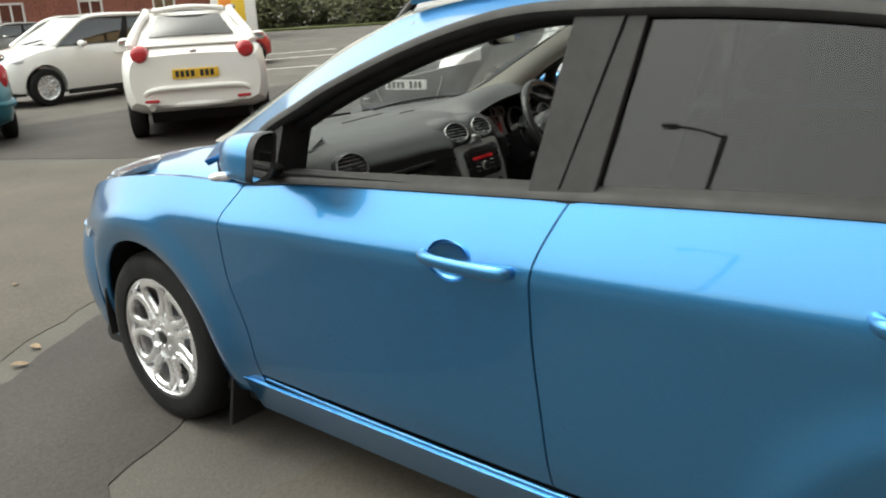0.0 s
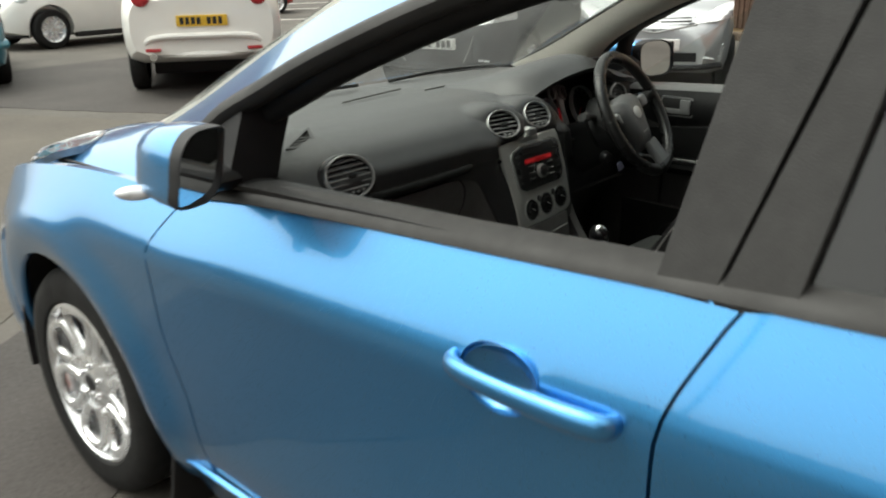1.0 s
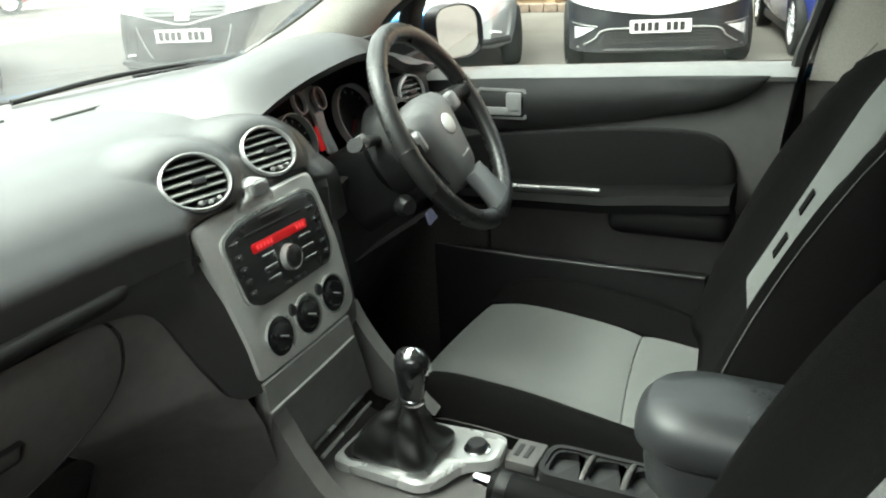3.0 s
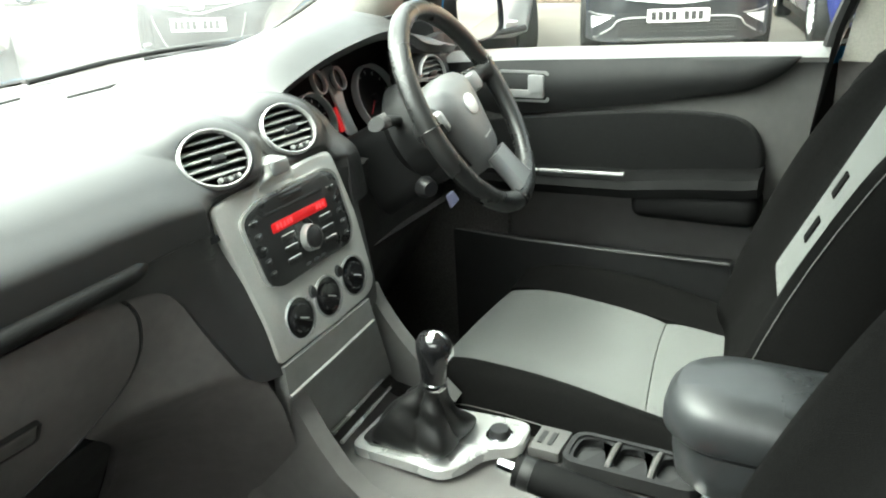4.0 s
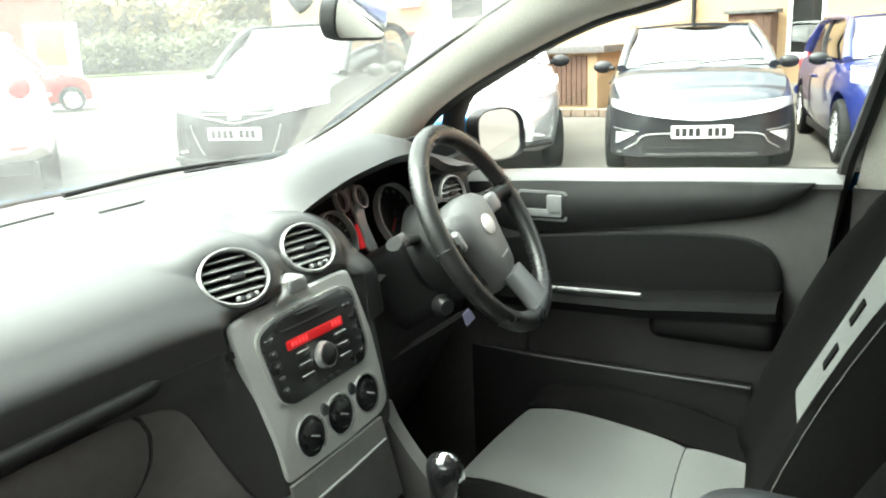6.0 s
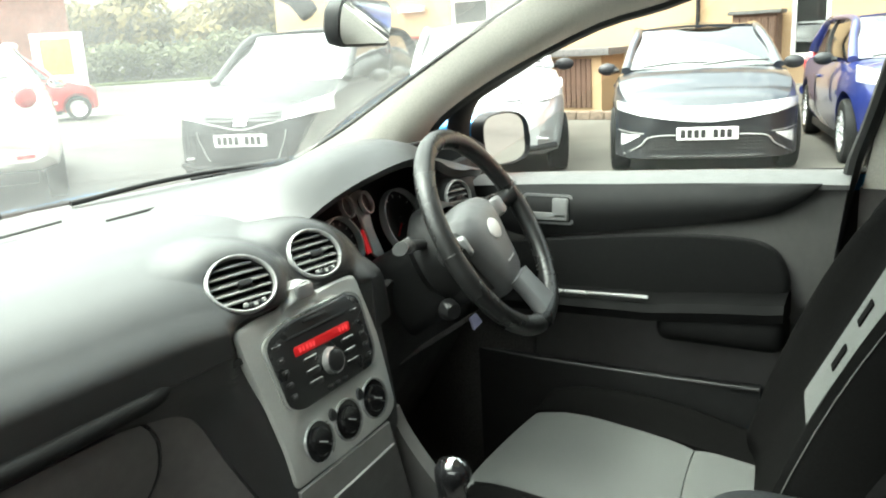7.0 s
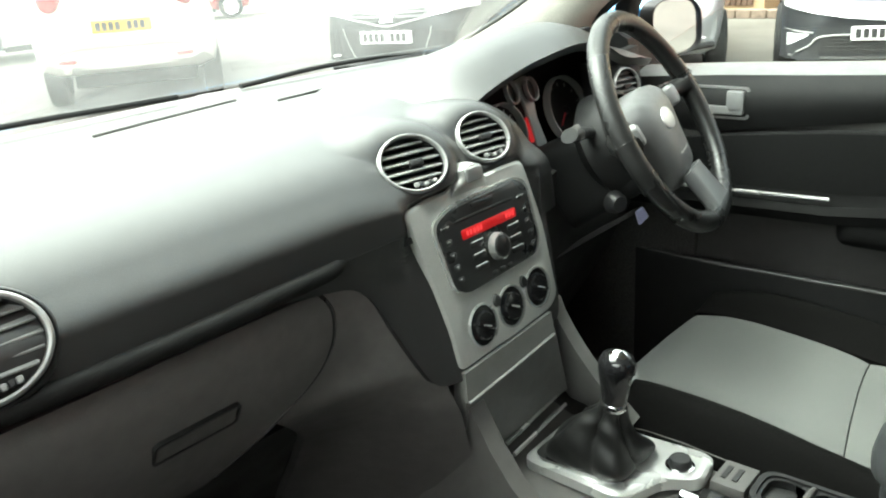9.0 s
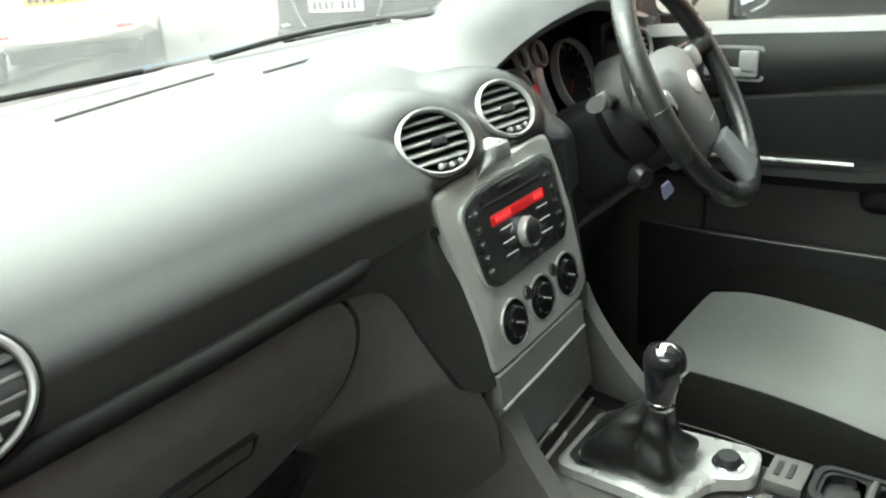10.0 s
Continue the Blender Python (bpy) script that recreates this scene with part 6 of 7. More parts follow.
# console
CONSOLE_D = material("charcoal_console", (0.115, 0.109, 0.105), 0.55, vary=0.08, bump=0.25, bump_scale=800, stain=0.06, stain_scale=7)
PLATE_S = material("pale_silver_plate", (0.6, 0.6, 0.59), 0.3, 0.4, vary=0.04, stain=0.05, stain_scale=9)
# Edge bar of the tray, paler than the tray itself.
CONSOLE_E = material("pale_tray_edge", (0.34, 0.335, 0.325), 0.4, 0.1, vary=0.06)
CONSOLE_T = material("mid_grey_console", (0.22, 0.216, 0.21), 0.42, 0.1, vary=0.08, bump=0.2, bump_scale=800, stain=0.06, stain_scale=7)
tunnel = part("console", joined(
    loft([[(-0.1, y, 0.28), (-0.095, y, z - 0.06), (-0.085, y, z - 0.02), (-0.07, y, z - 0.012), (0.165, y, z - 0.012), (0.18, y, z - 0.02), (0.19, y, z - 0.07), (0.195, y, 0.28)] for y, z in ((-0.78, 0.60), (-0.86, 0.565), (-0.95, 0.558), (-1.1, 0.552), (-1.3, 0.55), (-1.9, 0.55))]),
    grid(lambda u, v: (lambda y: (-0.1 + 0.012 * v, y, 0.29 + (curve1([(-1.9, 0.54), (-1.3, 0.54), (-1.05, 0.552), (-0.97, 0.57), (-0.93, 0.605), (-0.9, 0.65), (-0.872, 0.695), (-0.8, 0.71), (-0.66, 0.72)])(y) - 0.29) * v))(-0.66 - 1.24 * u), 40, 12, back=(0.03, 0, 0))), CONSOLE_D, car, "grey centre console")
part("console_wing", grid(lambda u, v: (0.12 + 0.06 * v + 0.02 * u, -0.87 - 0.1 * v ** 1.5 + 0.12 * u, 0.76 - 0.2 * v), 4, 12, 0.02), CONSOLE_T, tunnel, "grey console wing")
part("console_tray", grid(lambda u, v: (-0.1 + 0.2 * u + 0.055 * v * u + 0.02 * v, -0.884 + 0.024 * v, 0.742 + 0.006 * u - 0.156 * v), 8, 8, back=(0, 0.02, 0)), CONSOLE_T, tunnel, "grey fold-down tray")
part("tray_lid", grid(lambda u, v: (-0.104 + 0.2 * u, -0.8865 - 0.003 * v + 0.002 * u, 0.752 + 0.008 * u - (0.041 - 0.006 * u) * v), 8, 4, back=(0, 0.012, 0)), CONSOLE_T, tunnel)
part("tray_edge", tube([(-0.104, -0.8905, 0.711), (0.0, -0.8905, 0.719), (0.096, -0.8885, 0.7265)], 0.0022, 8, n=8), CONSOLE_E, tunnel)
for y, z in ((-0.864, 0.59), (-0.878, 0.579)):
    part("tray_bar", tube([(0.0, y - 0.003, z - 0.004), (0.145, y + 0.004, z + 0.004)], 0.0032, 8), BRIGHT_T if y > -0.88 else SILVER_T, tunnel, "bright trim bar")
deck = corner_outline([(0.012, -0.885), (0.15, -0.885), (0.168, -1.105), (0.1, -1.115), (0.078, -1.07), (0.03, -1.055), (0.008, -1.035)], 0.02, 5)
plate_ob = part("gear_plate", moved(plate(deck, 0.55, 0.568, 0.004), Matrix.Translation((0, 0, 0))), PLATE_S, car, "silver gear lever surround")
part("gaiter_frame", frame_ring(corner_outline([(0.016, -0.9), (0.148, -0.9), (0.142, -1.028), (0.022, -1.032)], 0.02, 5), corner_outline([(0.026, -0.908), (0.14, -0.908), (0.132, -1.018), (0.032, -1.022)], 0.018, 5), 0.56, 0.5745), CHROME, plate_ob, "chrome frame")
rings = []
base_o = [(math.cos(a) / k, math.sin(a) / k) for a, k in [(a, (abs(math.cos(a) / 0.055) ** 7 + abs(math.sin(a) / 0.056) ** 7) ** (1 / 7)) for a in [2 * math.pi * i / 96 for i in range(96)]]]
for k in range(25):
    f = k / 24
    cxk, cyk = 0.083 + (0.0455 - 0.083) * f ** 0.85, -0.964 + (-1.012 + 0.964) * f ** 0.9
    blend = ease(0.1, 0.95, f)
    swell = 1 + 0.1 * math.sin(math.pi * min(1, f * 1.25))
    ring = []
    for i, (bx, by) in enumerate(base_o):
        a = math.atan2(by, bx)
        pleat = 0.013 * math.sin(math.pi * min(1, f * 1.02)) ** 0.8 * (abs(math.sin(2.5 * a + 1.6 * f + 0.5)) ** 0.6 - 0.6) + 0.005 * math.sin(math.pi * f) * abs(math.sin(7 * f + 1.5 * a)) + 0.006 * math.exp(-((f - 0.72) / 0.08) ** 2) * (0.6 + 0.4 * math.cos(a - 2.6))
        rr = 0.0185
        x, y = bx * (1 - blend) * swell + rr * math.cos(a) * blend, by * (1 - blend) * swell + rr * math.sin(a) * blend
        ring.append((cxk + x + pleat * math.cos(a), cyk + y + pleat * math.sin(a), 0.564 + 0.116 * (f ** 1.15) + 0.012 * math.sin(math.pi * f) * math.cos(a - 2.2)))
    rings.append(ring)
gaiter = part("gaiter", loft(rings), LEATHER, plate_ob, "folded black leather gaiter", 60)
knob_m = Matrix.Translation((0.045, -1.013, 0.676)) @ Matrix.Rotation(radians(7), 4, "X") @ Matrix.Rotation(radians(-6), 4, "Y")
lever = part("gear_knob", moved(lathe([(0.015, 0.006), (0.017, 0.016), (0.0195, 0.036), (0.0228, 0.056), (0.023, 0.068), (0.019, 0.079), (0.01, 0.085), (0, 0.086)], 28, None, 0.95, 1.1), knob_m), PIANO, car, "gloss black gear knob with a chrome top")
part("knob_collar", moved(lathe([(0.015, -0.004), (0.018, 0.0), (0.018, 0.006), (0.0155, 0.009)], 24), knob_m), CHROME, lever, "chrome collar")
part("knob_cap", moved(grid(lambda u, v: (0.0165 * (v * 2 - 1) * 0.62, -0.0262 * math.sin(u * 1.9 - 0.5), 0.0485 + 0.041 * math.cos(u * 1.9 - 0.5) - 0.005 * (v * 2 - 1) ** 2), 14, 6, 0.002), knob_m), CHROME, lever, "chrome cap")
part("rotary_switch", lathe([(0.026, 0.0), (0.0255, 0.006), (0.021, 0.007)], 28, Matrix.Translation((0.113, -1.077, 0.567)) @ Matrix.Scale(0.78, 4)), CHROME, plate_ob, "chrome ringed rotary switch")
part("switch_knob", joined(lathe([(0, 0.02), (0.017, 0.02), (0.02, 0.016), (0.021, 0.002)], 24, Matrix.Translation((0.113, -1.077, 0.567)) @ Matrix.Scale(0.78, 4))), BUTTON, plate_ob)
part("coin_slot", box(0.115, 0.175, -1.165, -1.118, 0.545, 0.562, 0.004), GREY_T, tunnel)
for y in (-1.13, -1.145):
    part("slot", box(0.13, 0.16, y - 0.004, y + 0.003, 0.56, 0.5635), INK, tunnel)
well = part("cup_holder", joined(frame_ring(corner_outline([(0.1, -1.17), (0.178, -1.17), (0.178, -1.36), (0.1, -1.36)], 0.025, 4), corner_outline([(0.108, -1.178), (0.171, -1.178), (0.171, -1.352), (0.108, -1.352)], 0.02, 4), 0.545, 0.566), *[frame_ring(corner_outline([(0.105, y + 0.03), (0.174, y + 0.03), (0.174, y - 0.03), (0.105, y - 0.03)], 0.006, 3), corner_outline([(0.112, y + 0.024), (0.167, y + 0.024), (0.167, y - 0.024), (0.112, y - 0.024)], 0.018, 5), 0.5515, 0.5625) for y in (-1.207, -1.265, -1.323)]), BLACK_T, tunnel, "black cup holder with three wells")
part("well_floor", box(0.102, 0.176, -1.358, -1.172, 0.5505, 0.5515), INK, tunnel)
for y in (-1.236, -1.294):
    part("cup_rib", tube([(0.107, y, 0.561), (0.125, y, 0.567), (0.155, y, 0.567), (0.172, y, 0.561)], 0.0045, 8, n=10), GREY_T, tunnel)
hb = part("handbrake", tube([(-0.02, -1.16, 0.625), (-0.015, -1.22, 0.615), (0.0, -1.34, 0.585), (0.01, -1.5, 0.545)], [0.02, 0.022, 0.021, 0.016], 14, n=16), ARMREST_B, car, "black handbrake lever")
part("handbrake_button", tube([(-0.021, -1.138, 0.629), (-0.02, -1.165, 0.625)], [0.008, 0.01], 12), CHROME, hb, "chrome release button")
part("handbrake_trim", tube([(-0.02, -1.168, 0.625), (-0.019, -1.182, 0.622)], 0.0215, 14), LEATHER, hb)
part("rear_trim", tube([(0.03, -1.34, 0.565), (0.1, -1.375, 0.567), (0.15, -1.365, 0.568), (0.178, -1.33, 0.568)], 0.01, 8, flat=0.6, n=12), BRIGHT_T, tunnel, "silver trim edge")
ARM_V = material("grey_armrest_vinyl", (0.032, 0.034, 0.036), 0.33, bump=0.2, bump_scale=700, stain=0.06, stain_scale=8)
arm = part("armrest", loft([[(0.115 + x * f, -1.495 + y * f2, z) for x, y in rounded(0.165, 0.37, 0.072, 8)] for f, f2, z in ((0.96, 0.975, 0.672), (1.0, 1.0, 0.678), (1.0, 1.0, 0.697), (0.955, 0.98, 0.714), (0.82, 0.92, 0.727), (0.5, 0.68, 0.733))]), ARM_V, car, "grey vinyl armrest lid")
part("armrest_base", loft([[(0.115 + x * f, -1.502 + y * f2, z) for x, y in rounded(0.165, 0.37, 0.072, 8)] for f, f2, z in ((0.76, 0.88, 0.598), (0.9, 0.95, 0.612), (0.95, 0.97, 0.64), (0.95, 0.97, 0.668))]), ARM_V, arm)
part("armrest_post", box(0.05, 0.17, -1.68, -1.42, 0.5, 0.62, 0.02), BLACK_T, arm)

# seats
def seat(cx, s, y0=0.0, name="driver_seat", label="", hinge=-1.345, lean=24, twist=0, dz=0.0):
    """A front seat: cushion with a pale insert and raised bolsters, leaning back, head restraint. s: 1 where the door is to the right."""
    base = part(name, loft([[(cx + x * f, -1.19 + y0 + y * f, z) for x, y in rounded(0.5, 0.6, 0.09, 6)] for f, z in ((0.9, 0.3), (0.97, 0.34), (1.0, 0.4 + dz), (0.99, 0.46 + dz), (0.93, 0.49 + dz))]), FABRIC_B, car, label)
    ins_z = lambda y: 0.553 + dz + 0.02 * math.cos((y + 0.98) * 3) - 0.10 * max(0, -(y - y0 + 1.0)) ** 1.1 - 0.3 * max(0, y - y0 + 0.955) ** 1.2

    def skew(u):
        """The seam across the cushion bows back towards the middle of the car."""
        return (1 - u if s > 0 else u) ** 1.4

    def top(x, y):
        a = abs(x)
        roll = 0.045 * math.exp(-((a - 0.215) / 0.045) ** 2)
        edge = max(0, a - 0.215) / 0.04
        return ins_z(y) + roll * (0.55 + 0.45 * math.sin(min(1, max(0, (-(y - y0) - 0.9) / 0.45)) * math.pi)) - 0.07 * edge ** 2
    for sx in (-1, 1):
        part("bolster", grid(lambda u, v: (cx + sx * (0.152 + 0.103 * u), -0.905 + y0 + 0.02 * (1 - u) - 0.56 * v, top(0.152 + 0.103 * u, -0.905 + y0 - 0.56 * v) - 0.03 * (u > 0.95)), 12, 20, back=(0, 0, -0.05)), FABRIC_B, base, "black side bolster", 60)
        part("cushion_side", grid(lambda u, v: (cx + sx * (0.253 - 0.004 * v), -0.93 + y0 - 0.52 * u, top(0.25, -0.93 + y0 - 0.52 * u) - 0.02 - 0.17 * v), 16, 6, 0.02), FABRIC_B, base, "", 60)
    part("seat_insert", grid(lambda u, v: (cx + 0.006 + 0.164 * (2 * u - 1), -0.89 + y0 - (0.305 + 0.045 * skew(u)) * v, ins_z(-0.89 + y0 - (0.305 + 0.045 * skew(u)) * v) + 0.004 + 0.006 * (1 - (2 * u - 1) ** 2) - 0.006 * (abs(2 * u - 1) ** 8) - 0.008 * v ** 10), 16, 16, back=(0, 0, -0.05)), FABRIC_G, base, "light grey fabric insert", 60)
    part("seat_insert", grid(lambda u, v: (cx + 0.006 + 0.164 * (2 * u - 1), -1.197 + y0 - 0.045 * skew(u) - 0.19 * v, ins_z(-1.197 + y0 - 0.045 * skew(u) - 0.19 * v) + 0.004 + 0.006 * (1 - (2 * u - 1) ** 2) - 0.006 * (abs(2 * u - 1) ** 8) - 0.008 * (1 - v) ** 10), 16, 12, back=(0, 0, -0.05)), FABRIC_G, base, "light grey fabric insert", 60)
    part("cushion_front", grid(lambda u, v: (cx + 0.25 * (2 * u - 1), -0.885 + y0 - 0.035 * (2 * u - 1) ** 4 - 0.02 * v, 0.535 + dz - 0.17 * v - 0.02 * (2 * u - 1) ** 4), 16, 8, back=(0, -0.04, 0)), FABRIC_B, base, "", 60)
    for sx in (-1, 1):
        part("seam", tube([(cx + sx * 0.247, -0.925 + y0 - 0.06 * k, top(0.247, -0.925 + y0 - 0.06 * k) + 0.001) for k in range(9)], 0.0008, 5), THREAD, base)
    # the back leans: local x across, y up the back, z out of its front
    back_m = Matrix.Translation((cx, hinge + y0, 0.55 + dz)) @ Matrix.Rotation(radians(twist), 4, "Z") @ Matrix.Rotation(radians(90 + lean), 4, "X") @ Matrix.Rotation(radians(180), 4, "Y")

    def bz(x, y):
        a = abs(x)
        return 0.058 * math.exp(-((a - 0.212) / 0.036) ** 2) * (0.4 + 0.6 * math.sin(min(1, max(0, y / 0.55)) * math.pi * 0.9)) - 0.05 * max(0, (a - 0.21) / 0.05) ** 2 - 0.25 * max(0, y - 0.5) ** 1.3
    wide_b = curve1([(0, 0.235), (0.2, 0.262), (0.4, 0.255), (0.52, 0.225), (0.6, 0.17)])
    back = part("backrest", joined(moved(grid(lambda u, v: (lambda y: (wide_b(y) * (2 * u - 1), y, bz(wide_b(y) * (2 * u - 1), y)))(0.62 * v), 36, 24), back_m), moved(grid(lambda u, v: (lambda y: (wide_b(y) * (2 * u - 1), y, -0.1 - 0.03 * (1 - (2 * u - 1) ** 2) + 0.05 * (2 * u - 1) ** 6))(0.62 * v), 36, 24), back_m)), FABRIC_B, base, "black backrest", 60, True)
    bmx = bmesh.new()
    bmx.from_mesh(back.data)
    bmesh.ops.bridge_loops(bmx, edges=[e for e in bmx.edges if e.is_boundary])
    bmesh.ops.recalc_face_normals(bmx, faces=bmx.faces)
    bmx.to_mesh(back.data)
    bmx.free()
    for p in back.data.polygons:
        p.use_smooth = True
    ins = part("backrest_insert", moved(grid(lambda u, v: (lambda y: (lambda x: (x, y, bz(x, y) + 0.006 - 0.004 * abs(2 * u - 1) ** 6))(-0.128 + 0.188 * u if s > 0 else 0.105 * (2 * u - 1)))((0.17 if s > 0 else 0.03) + (0.44 if s > 0 else 0.56) * v), 16, 20, back=(0, 0, -0.02)), back_m), FABRIC_G, base, "light grey mesh insert", 60)
    for k, (x, y) in enumerate(((-0.04, 0.27), (-0.055, 0.345)) if s > 0 else ((-0.075, 0.31), (0.075, 0.31))):
        part("insert_patch", moved(box(x - 0.014, x + 0.014, y - 0.02, y + 0.02, bz(x, y) + 0.006, bz(x, y) + 0.009, 0.001), back_m), FABRIC_B, base)
    for sx in (-1, 1):
        part("seam", moved(tube([(sx * 0.226, 0.02 + 0.056 * k, bz(0.226, 0.02 + 0.056 * k) + 0.002) for k in range(11)], 0.0008, 5), back_m), THREAD, base)
    part("head_restraint", moved(loft([[(x * f, y * f, z) for x, y in rounded(0.26, 0.19, 0.07, 6)] for f, z in ((0.8, -0.08), (0.97, -0.05), (1.0, 0.0), (0.95, 0.03), (0.75, 0.045))]), back_m @ Matrix.Translation((0, 0.745, -0.03))), FABRIC_B, base, "black head restraint")
    for x in (-0.07, 0.07):
        part("restraint_post", moved(tube([(x, 0.55, -0.05), (x, 0.68, -0.045)], 0.007, 8), back_m), CHROME, base)
    part("recline_lever", tube([(cx - s * 0.268, -1.42 + y0, 0.6 + dz), (cx - s * 0.283, -1.45 + y0, 0.65 + dz), (cx - s * 0.283, -1.49 + y0, 0.72 + dz)], [0.014, 0.013, 0.01], 10, flat=0.7, n=8), BLACK_T, base, "black recline lever")
    part("recliner", moved(lathe([(0, 0.012), (0.03, 0.012), (0.038, 0.0)], 24), Matrix.Translation((cx - s * 0.26, -1.43 + y0, 0.55 + dz)) @ Matrix.Rotation(radians(-90 * s), 4, "Y")), BLACK_T, base)
    return base


seat(0.44, 1, 0.0, "driver_seat", "black driver's seat with light grey fabric inserts", -1.325, 26, 9)
seat(-0.44, -1, -0.12, "passenger_seat", "black passenger seat with light grey fabric inserts", -1.287, 26, 0, 0.085)
bk = part("seat_belt_buckle", moved(box(-0.03, 0.03, -0.022, 0.022, -0.045, 0.045, 0.008), Matrix.Translation((-0.042, -1.37, 0.563)) @ Matrix.Rotation(radians(-30), 4, "X")), BLACK_T, car, "seat belt buckle with a red button")
part("buckle_button", moved(box(-0.018, 0.018, -0.011, 0.011, 0.04, 0.05, 0.003), Matrix.Translation((-0.036, -1.37, 0.563)) @ Matrix.Rotation(radians(-30), 4, "X")), RED_PLASTIC, bk)

# driver's door trim (and the passenger's)
for s in (-1, 1):
    pad_top = curve1([(-1.75, 1.03), (-1.45, 1.021), (-1.356, 1.018), (-1.171, 1.012), (-1.013, 1.005), (-0.837, 0.998), (-0.52, 0.978)])
    trim = part("door_trim", grid(lambda u, v: (s * (0.775 - 0.012 * math.sin(v * math.pi)), -0.52 - (0.855 if s > 0 else 1.12) * u - (0.03 * u * v if s > 0 else 0), 0.745 + (pad_top(-0.52 - 0.87 * u) - 0.008 - 0.745) * v), 30, 14, 0.03), GREY_T, car, "grey door trim")
    # Same trim continued, its colour darkened for the shade below the armrest.
    part("lower_trim", grid(lambda u, v: (s * (0.775 - 0.012 * math.sin(v * math.pi)), -0.5 - (0.87 if s > 0 else 1.14) * u, 0.33 + 0.416 * v), 30, 12, 0.03), KNEE_T, trim, "lower door trim, darkened for armrest shade")
    part("door_top", grid(lambda u, v: (lambda y: (s * (0.75 + 0.1 * v), y, pad_top(y) - 0.006 * (1 - v) ** 4 + 0.012 * math.sin(min(1, v * 1.3) * math.pi * 0.5) - 0.012 * max(0, v - 0.6)))(-0.55 - (0.858 if s > 0 else 1.1) * u), 24, 10, 0.01), DOOR_TOP if s > 0 else BLACK_T, trim, "grey door top lightened for sky sheen" if s > 0 else "black door top")
    low = curve1([(-1.368, 1.016), (-1.358, 1.0), (-1.34, 0.984), (-1.318, 0.969), (-1.273, 0.95), (-1.175, 0.932), (-1.015, 0.909), (-0.897, 0.894), (-0.52, 0.85)])
    part("door_pad", grid(lambda u, v: (lambda y: (s * (0.75 - 0.014 * math.sin(v * math.pi) * min(1, (1 - u) * 12)), y, low(y) + (pad_top(y) - 0.004 - low(y)) * v))(-0.52 - 0.846 * u), 48, 10, back=(s * 0.03, 0, 0)), BLACK_T, trim, "black upper door pad", 60)
    ins_o = soft_outline([(-0.55, 0.79), (-0.55, 0.83), (-0.75, 0.868), (-0.95, 0.892), (-1.1, 0.906), (-1.22, 0.908), (-1.285, 0.895), (-1.315, 0.855), (-1.318, 0.81), (-1.28, 0.79), (-1.0, 0.782), (-0.75, 0.778)], 60)
    part("door_insert", loft([[(s * x, cy0 + (y - cy0) * f, cz0 + (z - cz0) * f) for y, z in ins_o] for cy0, cz0 in ((-0.95, 0.84),) for x, f in ((0.775, 1.0), (0.752, 1.0), (0.745, 0.985), (0.742, 0.95))]), DOOR_CLOTH, trim, "black cloth door insert")
    rest = part("door_armrest", loft([[(s * x, y, zc + z) for x, z in ((0.78, 0.045), (0.72, 0.045), (0.69, 0.037), (0.682, 0.022), (0.688, 0.004), (0.715, -0.004), (0.78, -0.004))] for y, zc in ((-0.6, 0.735), (-0.8, 0.738), (-1.08, 0.745), (-1.2, 0.758), (-1.3, 0.766), (-1.322, 0.77))]), ARMREST_B, trim, "black door armrest")
    part("armrest_cup", box(min(s * 0.69, s * 0.78), max(s * 0.69, s * 0.78), -1.325, -1.09, 0.708, 0.775, 0.03, 4), ARMREST_B, rest)
    part("armrest_strip", tube([(s * 0.692, -0.64, 0.786), (s * 0.688, -0.85, 0.789), (s * 0.688, -1.08, 0.796)], 0.0036, 8, n=12), BRIGHT_T, rest, "bright strip")
    part("door_pocket", grid(lambda u, v: (s * (0.735 - 0.02 * math.sin(u * math.pi)), -0.56 - 0.72 * u, 0.34 + (0.285 + 0.0 * u) * v), 16, 8, 0.02), BLACK_T, trim, "black door pocket")
    part("pocket_edge", tube([(s * 0.735, -0.58, 0.622), (s * 0.718, -0.9, 0.624), (s * 0.73, -1.28, 0.624)], 0.0035, 8, n=12), GREY_T, trim)
    hm = Matrix.Translation((s * 0.745, -0.855, 0.945)) @ Matrix(((0, 0, -s, 0), (-s, 0, 0, 0), (0, 1, 0, 0), (0, 0, 0, 1)))
    hnd = part("inner_handle", moved(frame_ring(rounded(0.11, 0.062, 0.008), rounded(0.1, 0.052, 0.006), -0.01, 0.006), hm), LEVER_T, trim, "grey door release in a black recess")
    part("handle_recess", moved(plate(rounded(0.1, 0.052, 0.006), -0.012, -0.004), hm), INK, hnd)
    part("handle_pull", moved(joined(box(-0.05, 0.045, -0.022, -0.006, -0.002, 0.014, 0.004), box(0.012, 0.047, -0.02, 0.024, -0.002, 0.014, 0.006)), hm), LEVER_T, hnd, "grey release lever")
    part("door_seal", tube([(0.80, -1.355, 0.5), (0.80, -1.372, 0.82), (0.795, -1.405, 1.02), (0.765, -1.435, 1.12), (0.69, -1.5, 1.36)] if s > 0 else [(s * 0.80, -1.68, 0.5), (s * 0.80, -1.69, 1.0), (s * 0.69, -1.78, 1.38)], 0.014, 8, n=14), INK, car)
    oy = 0.035 if s > 0 else -0.29
    part("inner_pillar", joined(grid(lambda u, v: (s * (0.81 - 0.02 * u), -1.455 + oy - 0.16 * u, 0.3 + 0.7 * v), 4, 10, 0.02)), DASH_LOW, car, "grey lower pillar trim")
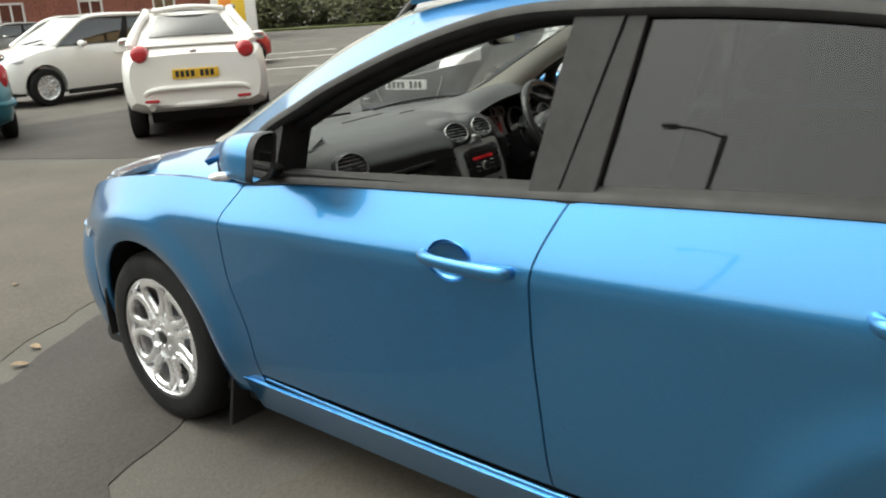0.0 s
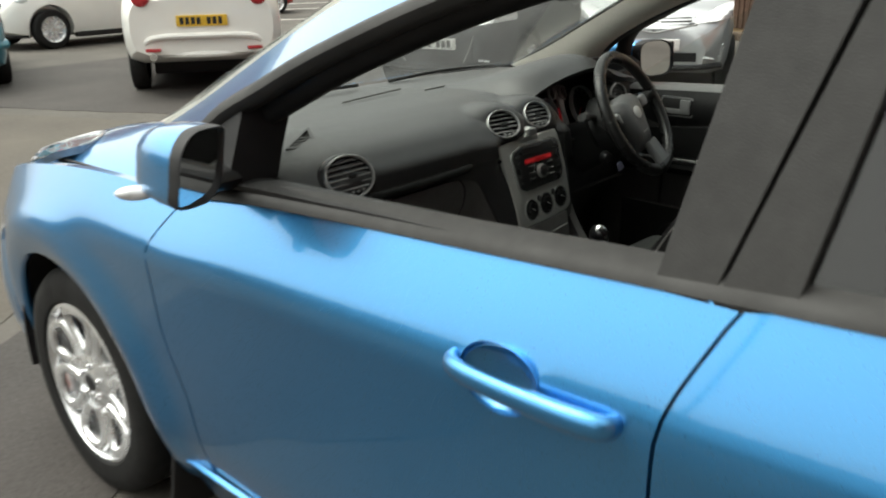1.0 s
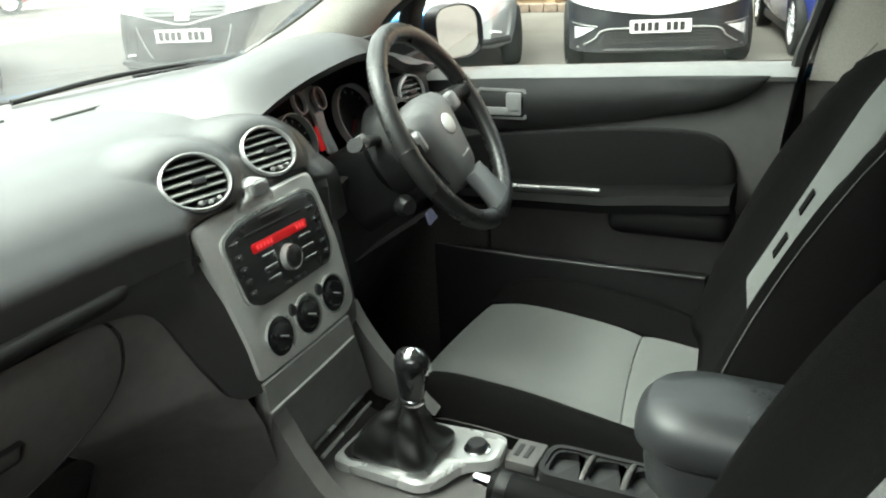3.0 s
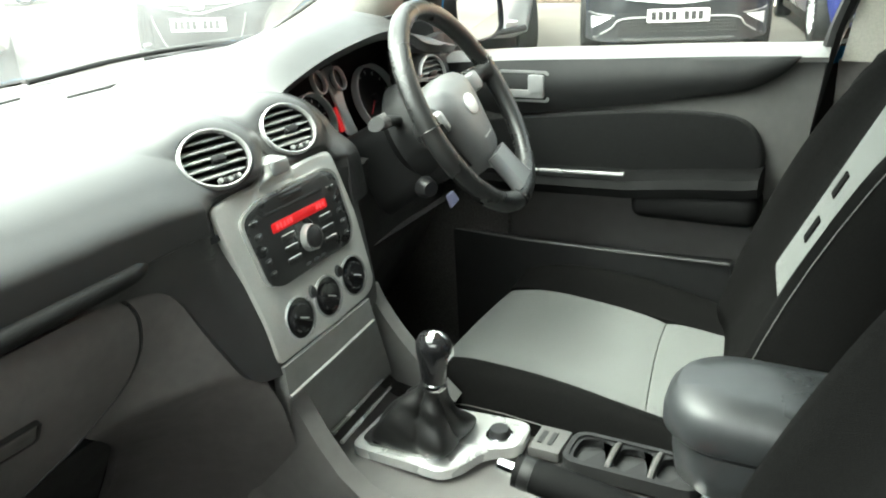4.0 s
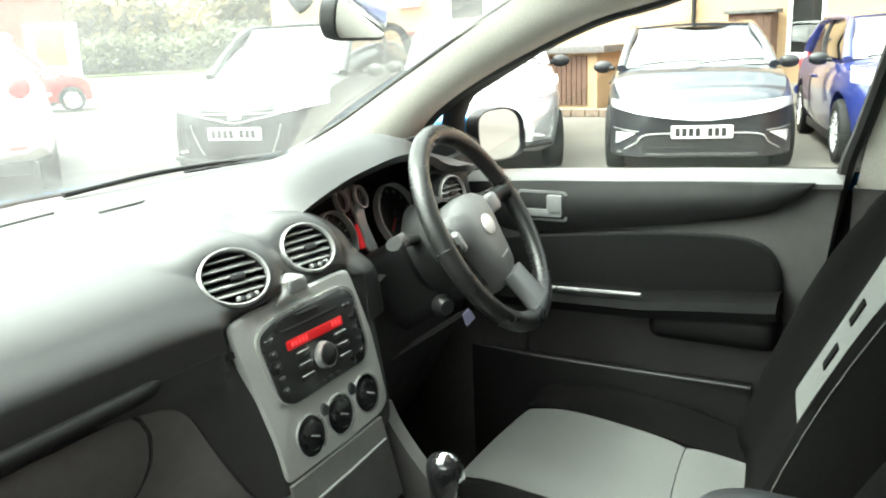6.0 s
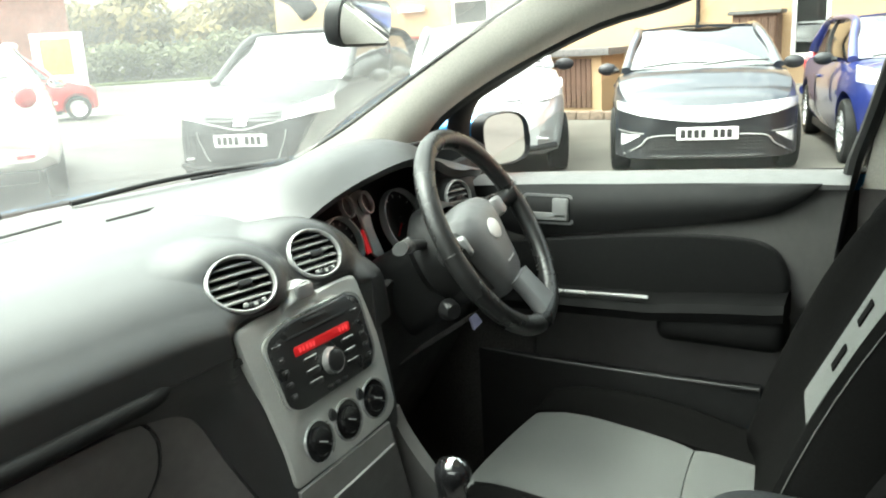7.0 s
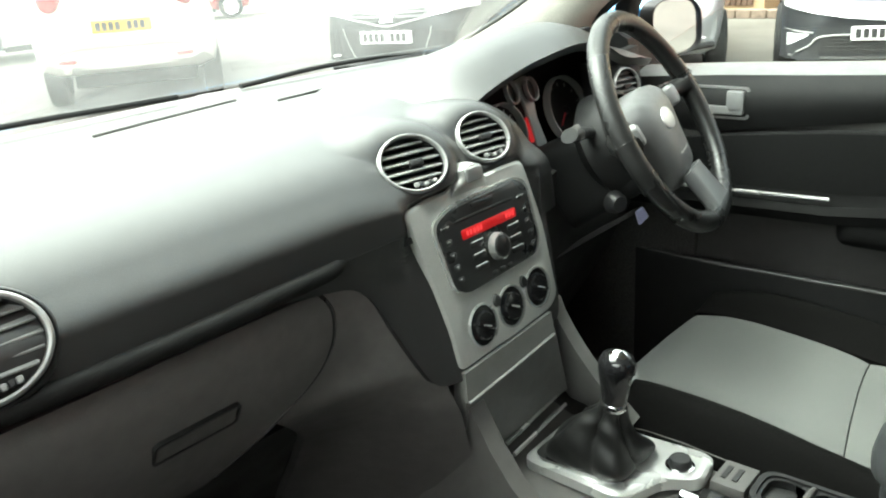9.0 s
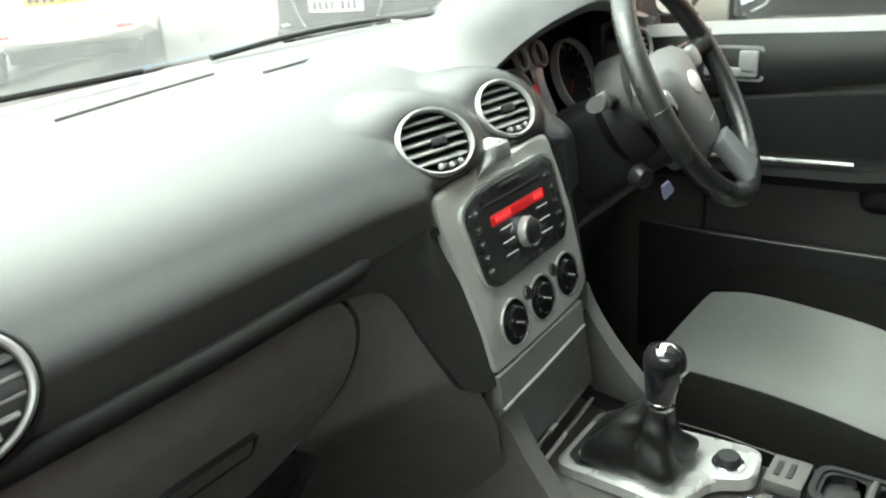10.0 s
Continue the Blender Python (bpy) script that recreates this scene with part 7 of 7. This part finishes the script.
    part("pillar_trim", grid(lambda u, v: (s * (0.80 - 0.015 * u - 0.36 * 0.42 * v * 0.85), -1.46 + oy - 0.15 * u - 0.07 * v, 1.0 + 0.42 * v), 4, 10, 0.02), LINING, car, "pale upper pillar trim")
    if s > 0:
        part("window_glass", grid(lambda u, v: (pane_x(0.985 + 0.415 * v) - 0.006, (-0.6 - 0.99 * u) * (1 - v) + (-1.3 - 0.42 * u) * v, 0.985 + 0.415 * v), 8, 6, 0.004), GLASS, car, "clear driver's window")
    # front pillar lining
    gl = smooth_line([(s * 0.70, -0.265, 1.035), (s * 0.68, -0.43, 1.107), (s * 0.665, -0.582, 1.188), (s * 0.645, -0.757, 1.28), (s * 0.625, -0.889, 1.345), (s * 0.58, -1.08, 1.42)], 24)
    wl_ = smooth_line([(s * 0.765, -0.55, 1.0), (s * 0.755, -0.60, 1.06), (s * 0.74, -0.70, 1.135), (s * 0.72, -0.84, 1.222), (s * 0.70, -1.0, 1.3), (s * 0.665, -1.22, 1.38)], 24)
    if s > 0:
        wl_ = smooth_line([(0.765, -0.52, 1.0), (0.765, -0.54, 1.06), (0.763, -0.555, 1.1), (0.76, -0.597, 1.143), (0.757, -0.68, 1.195), (0.746, -0.795, 1.25), (0.725, -0.97, 1.318), (0.7, -1.1, 1.345), (0.665, -1.25, 1.388)], 24)
    part("front_pillar_trim", grid(lambda u, v: tuple(gl[round(u * 24)].lerp(wl_[round(u * 24)], v) + Vector((-s * 0.03, -0.035, -0.015)) * math.sin(v * math.pi) + Vector((-s * 0.022, 0.012, 0.006)) * (1 - v)), 24, 8, 0.012), LINING, car, "pale front pillar trim")
    part("screen_seal", tube([tuple(p + Vector((-s * 0.024, 0.016, 0.008))) for p in gl], 0.006, 8), INK, car)
    part("pillar_seal", tube([tuple(p + Vector((s * 0.008, -0.004, -0.012))) for p in wl_], 0.012, 8), INK, car)
    part("quarter_trim", loft([[(s * x, y, z) for y, z in ((-0.5, 0.97), (-0.61, 0.99), (-0.61, 1.03), (-0.6, 1.05), (-0.57, 1.03))] for x in (0.80, 0.77)]), BLACK_T, car)
    part("grab_seal", tube([tuple(p) for p in smooth_line([(s * 0.665, -1.22, 1.38), (s * 0.65, -1.6, 1.42), (s * 0.65, -2.2, 1.41)], 12)], 0.018, 8), LINING, car)
part("head_lining", grid(lambda u, v: (lambda a, y: (0.64 * a, y - 0.1 * a * a * (1 - v), curve1([(-3.0, 1.32), (-2.5, 1.42), (-1.9, 1.455), (-1.4, 1.44), (-1.02, 1.415)])(y) - 0.02 * a * a))(2 * u - 1, -1.03 - 1.95 * v), 16, 16, 0.01), LINING, car, "pale roof lining")

# interior mirror, wipers, sun visor, rear bench
im = part("interior_mirror", moved(loft([[(x * f, y * f, z) for x, y in rounded(0.235, 0.072, 0.03, 6)] for f, z in ((0.7, -0.03), (0.95, -0.015), (1.0, 0.0), (1.0, 0.008))]), facing((0.3, -0.74, 1.322), -15, -8)), BLACK_T, car, "black interior mirror")
part("mirror_glass", moved(plate(rounded(0.225, 0.062, 0.026, 6), 0.006, 0.0095), facing((0.3, -0.74, 1.322), -15, -8)), MIRROR, im)
part("mirror_stem", tube([(0.15, -0.66, 1.40), (0.19, -0.7, 1.36), (0.2, -0.72, 1.335)], [0.022, 0.014, 0.016], 10, n=8), BLACK_T, im)
part("rear_bench", joined(box(-0.62, 0.62, -2.55, -2.0, 0.35, 0.55, 0.06, 3), moved(box(-0.62, 0.62, -0.08, 0.08, 0, 0.6, 0.06, 3), Matrix.Translation((0, -2.58, 0.45)) @ Matrix.Rotation(radians(18), 4, "X"))), FABRIC_B, car, "black rear bench")
for x0, y0, x1, y1 in ((-0.62, -0.12, -0.02, -0.19), (0.12, -0.1, 0.66, -0.22)):
    part("wiper", tube([(x0, y0 - 0.1, 1.04), (x0 * 0.6 + x1 * 0.4, (y0 + y1) / 2 - 0.055, 1.05), (x1, y1 - 0.02, 1.045)], 0.0055, 8, n=10), INK, car, "black wiper")
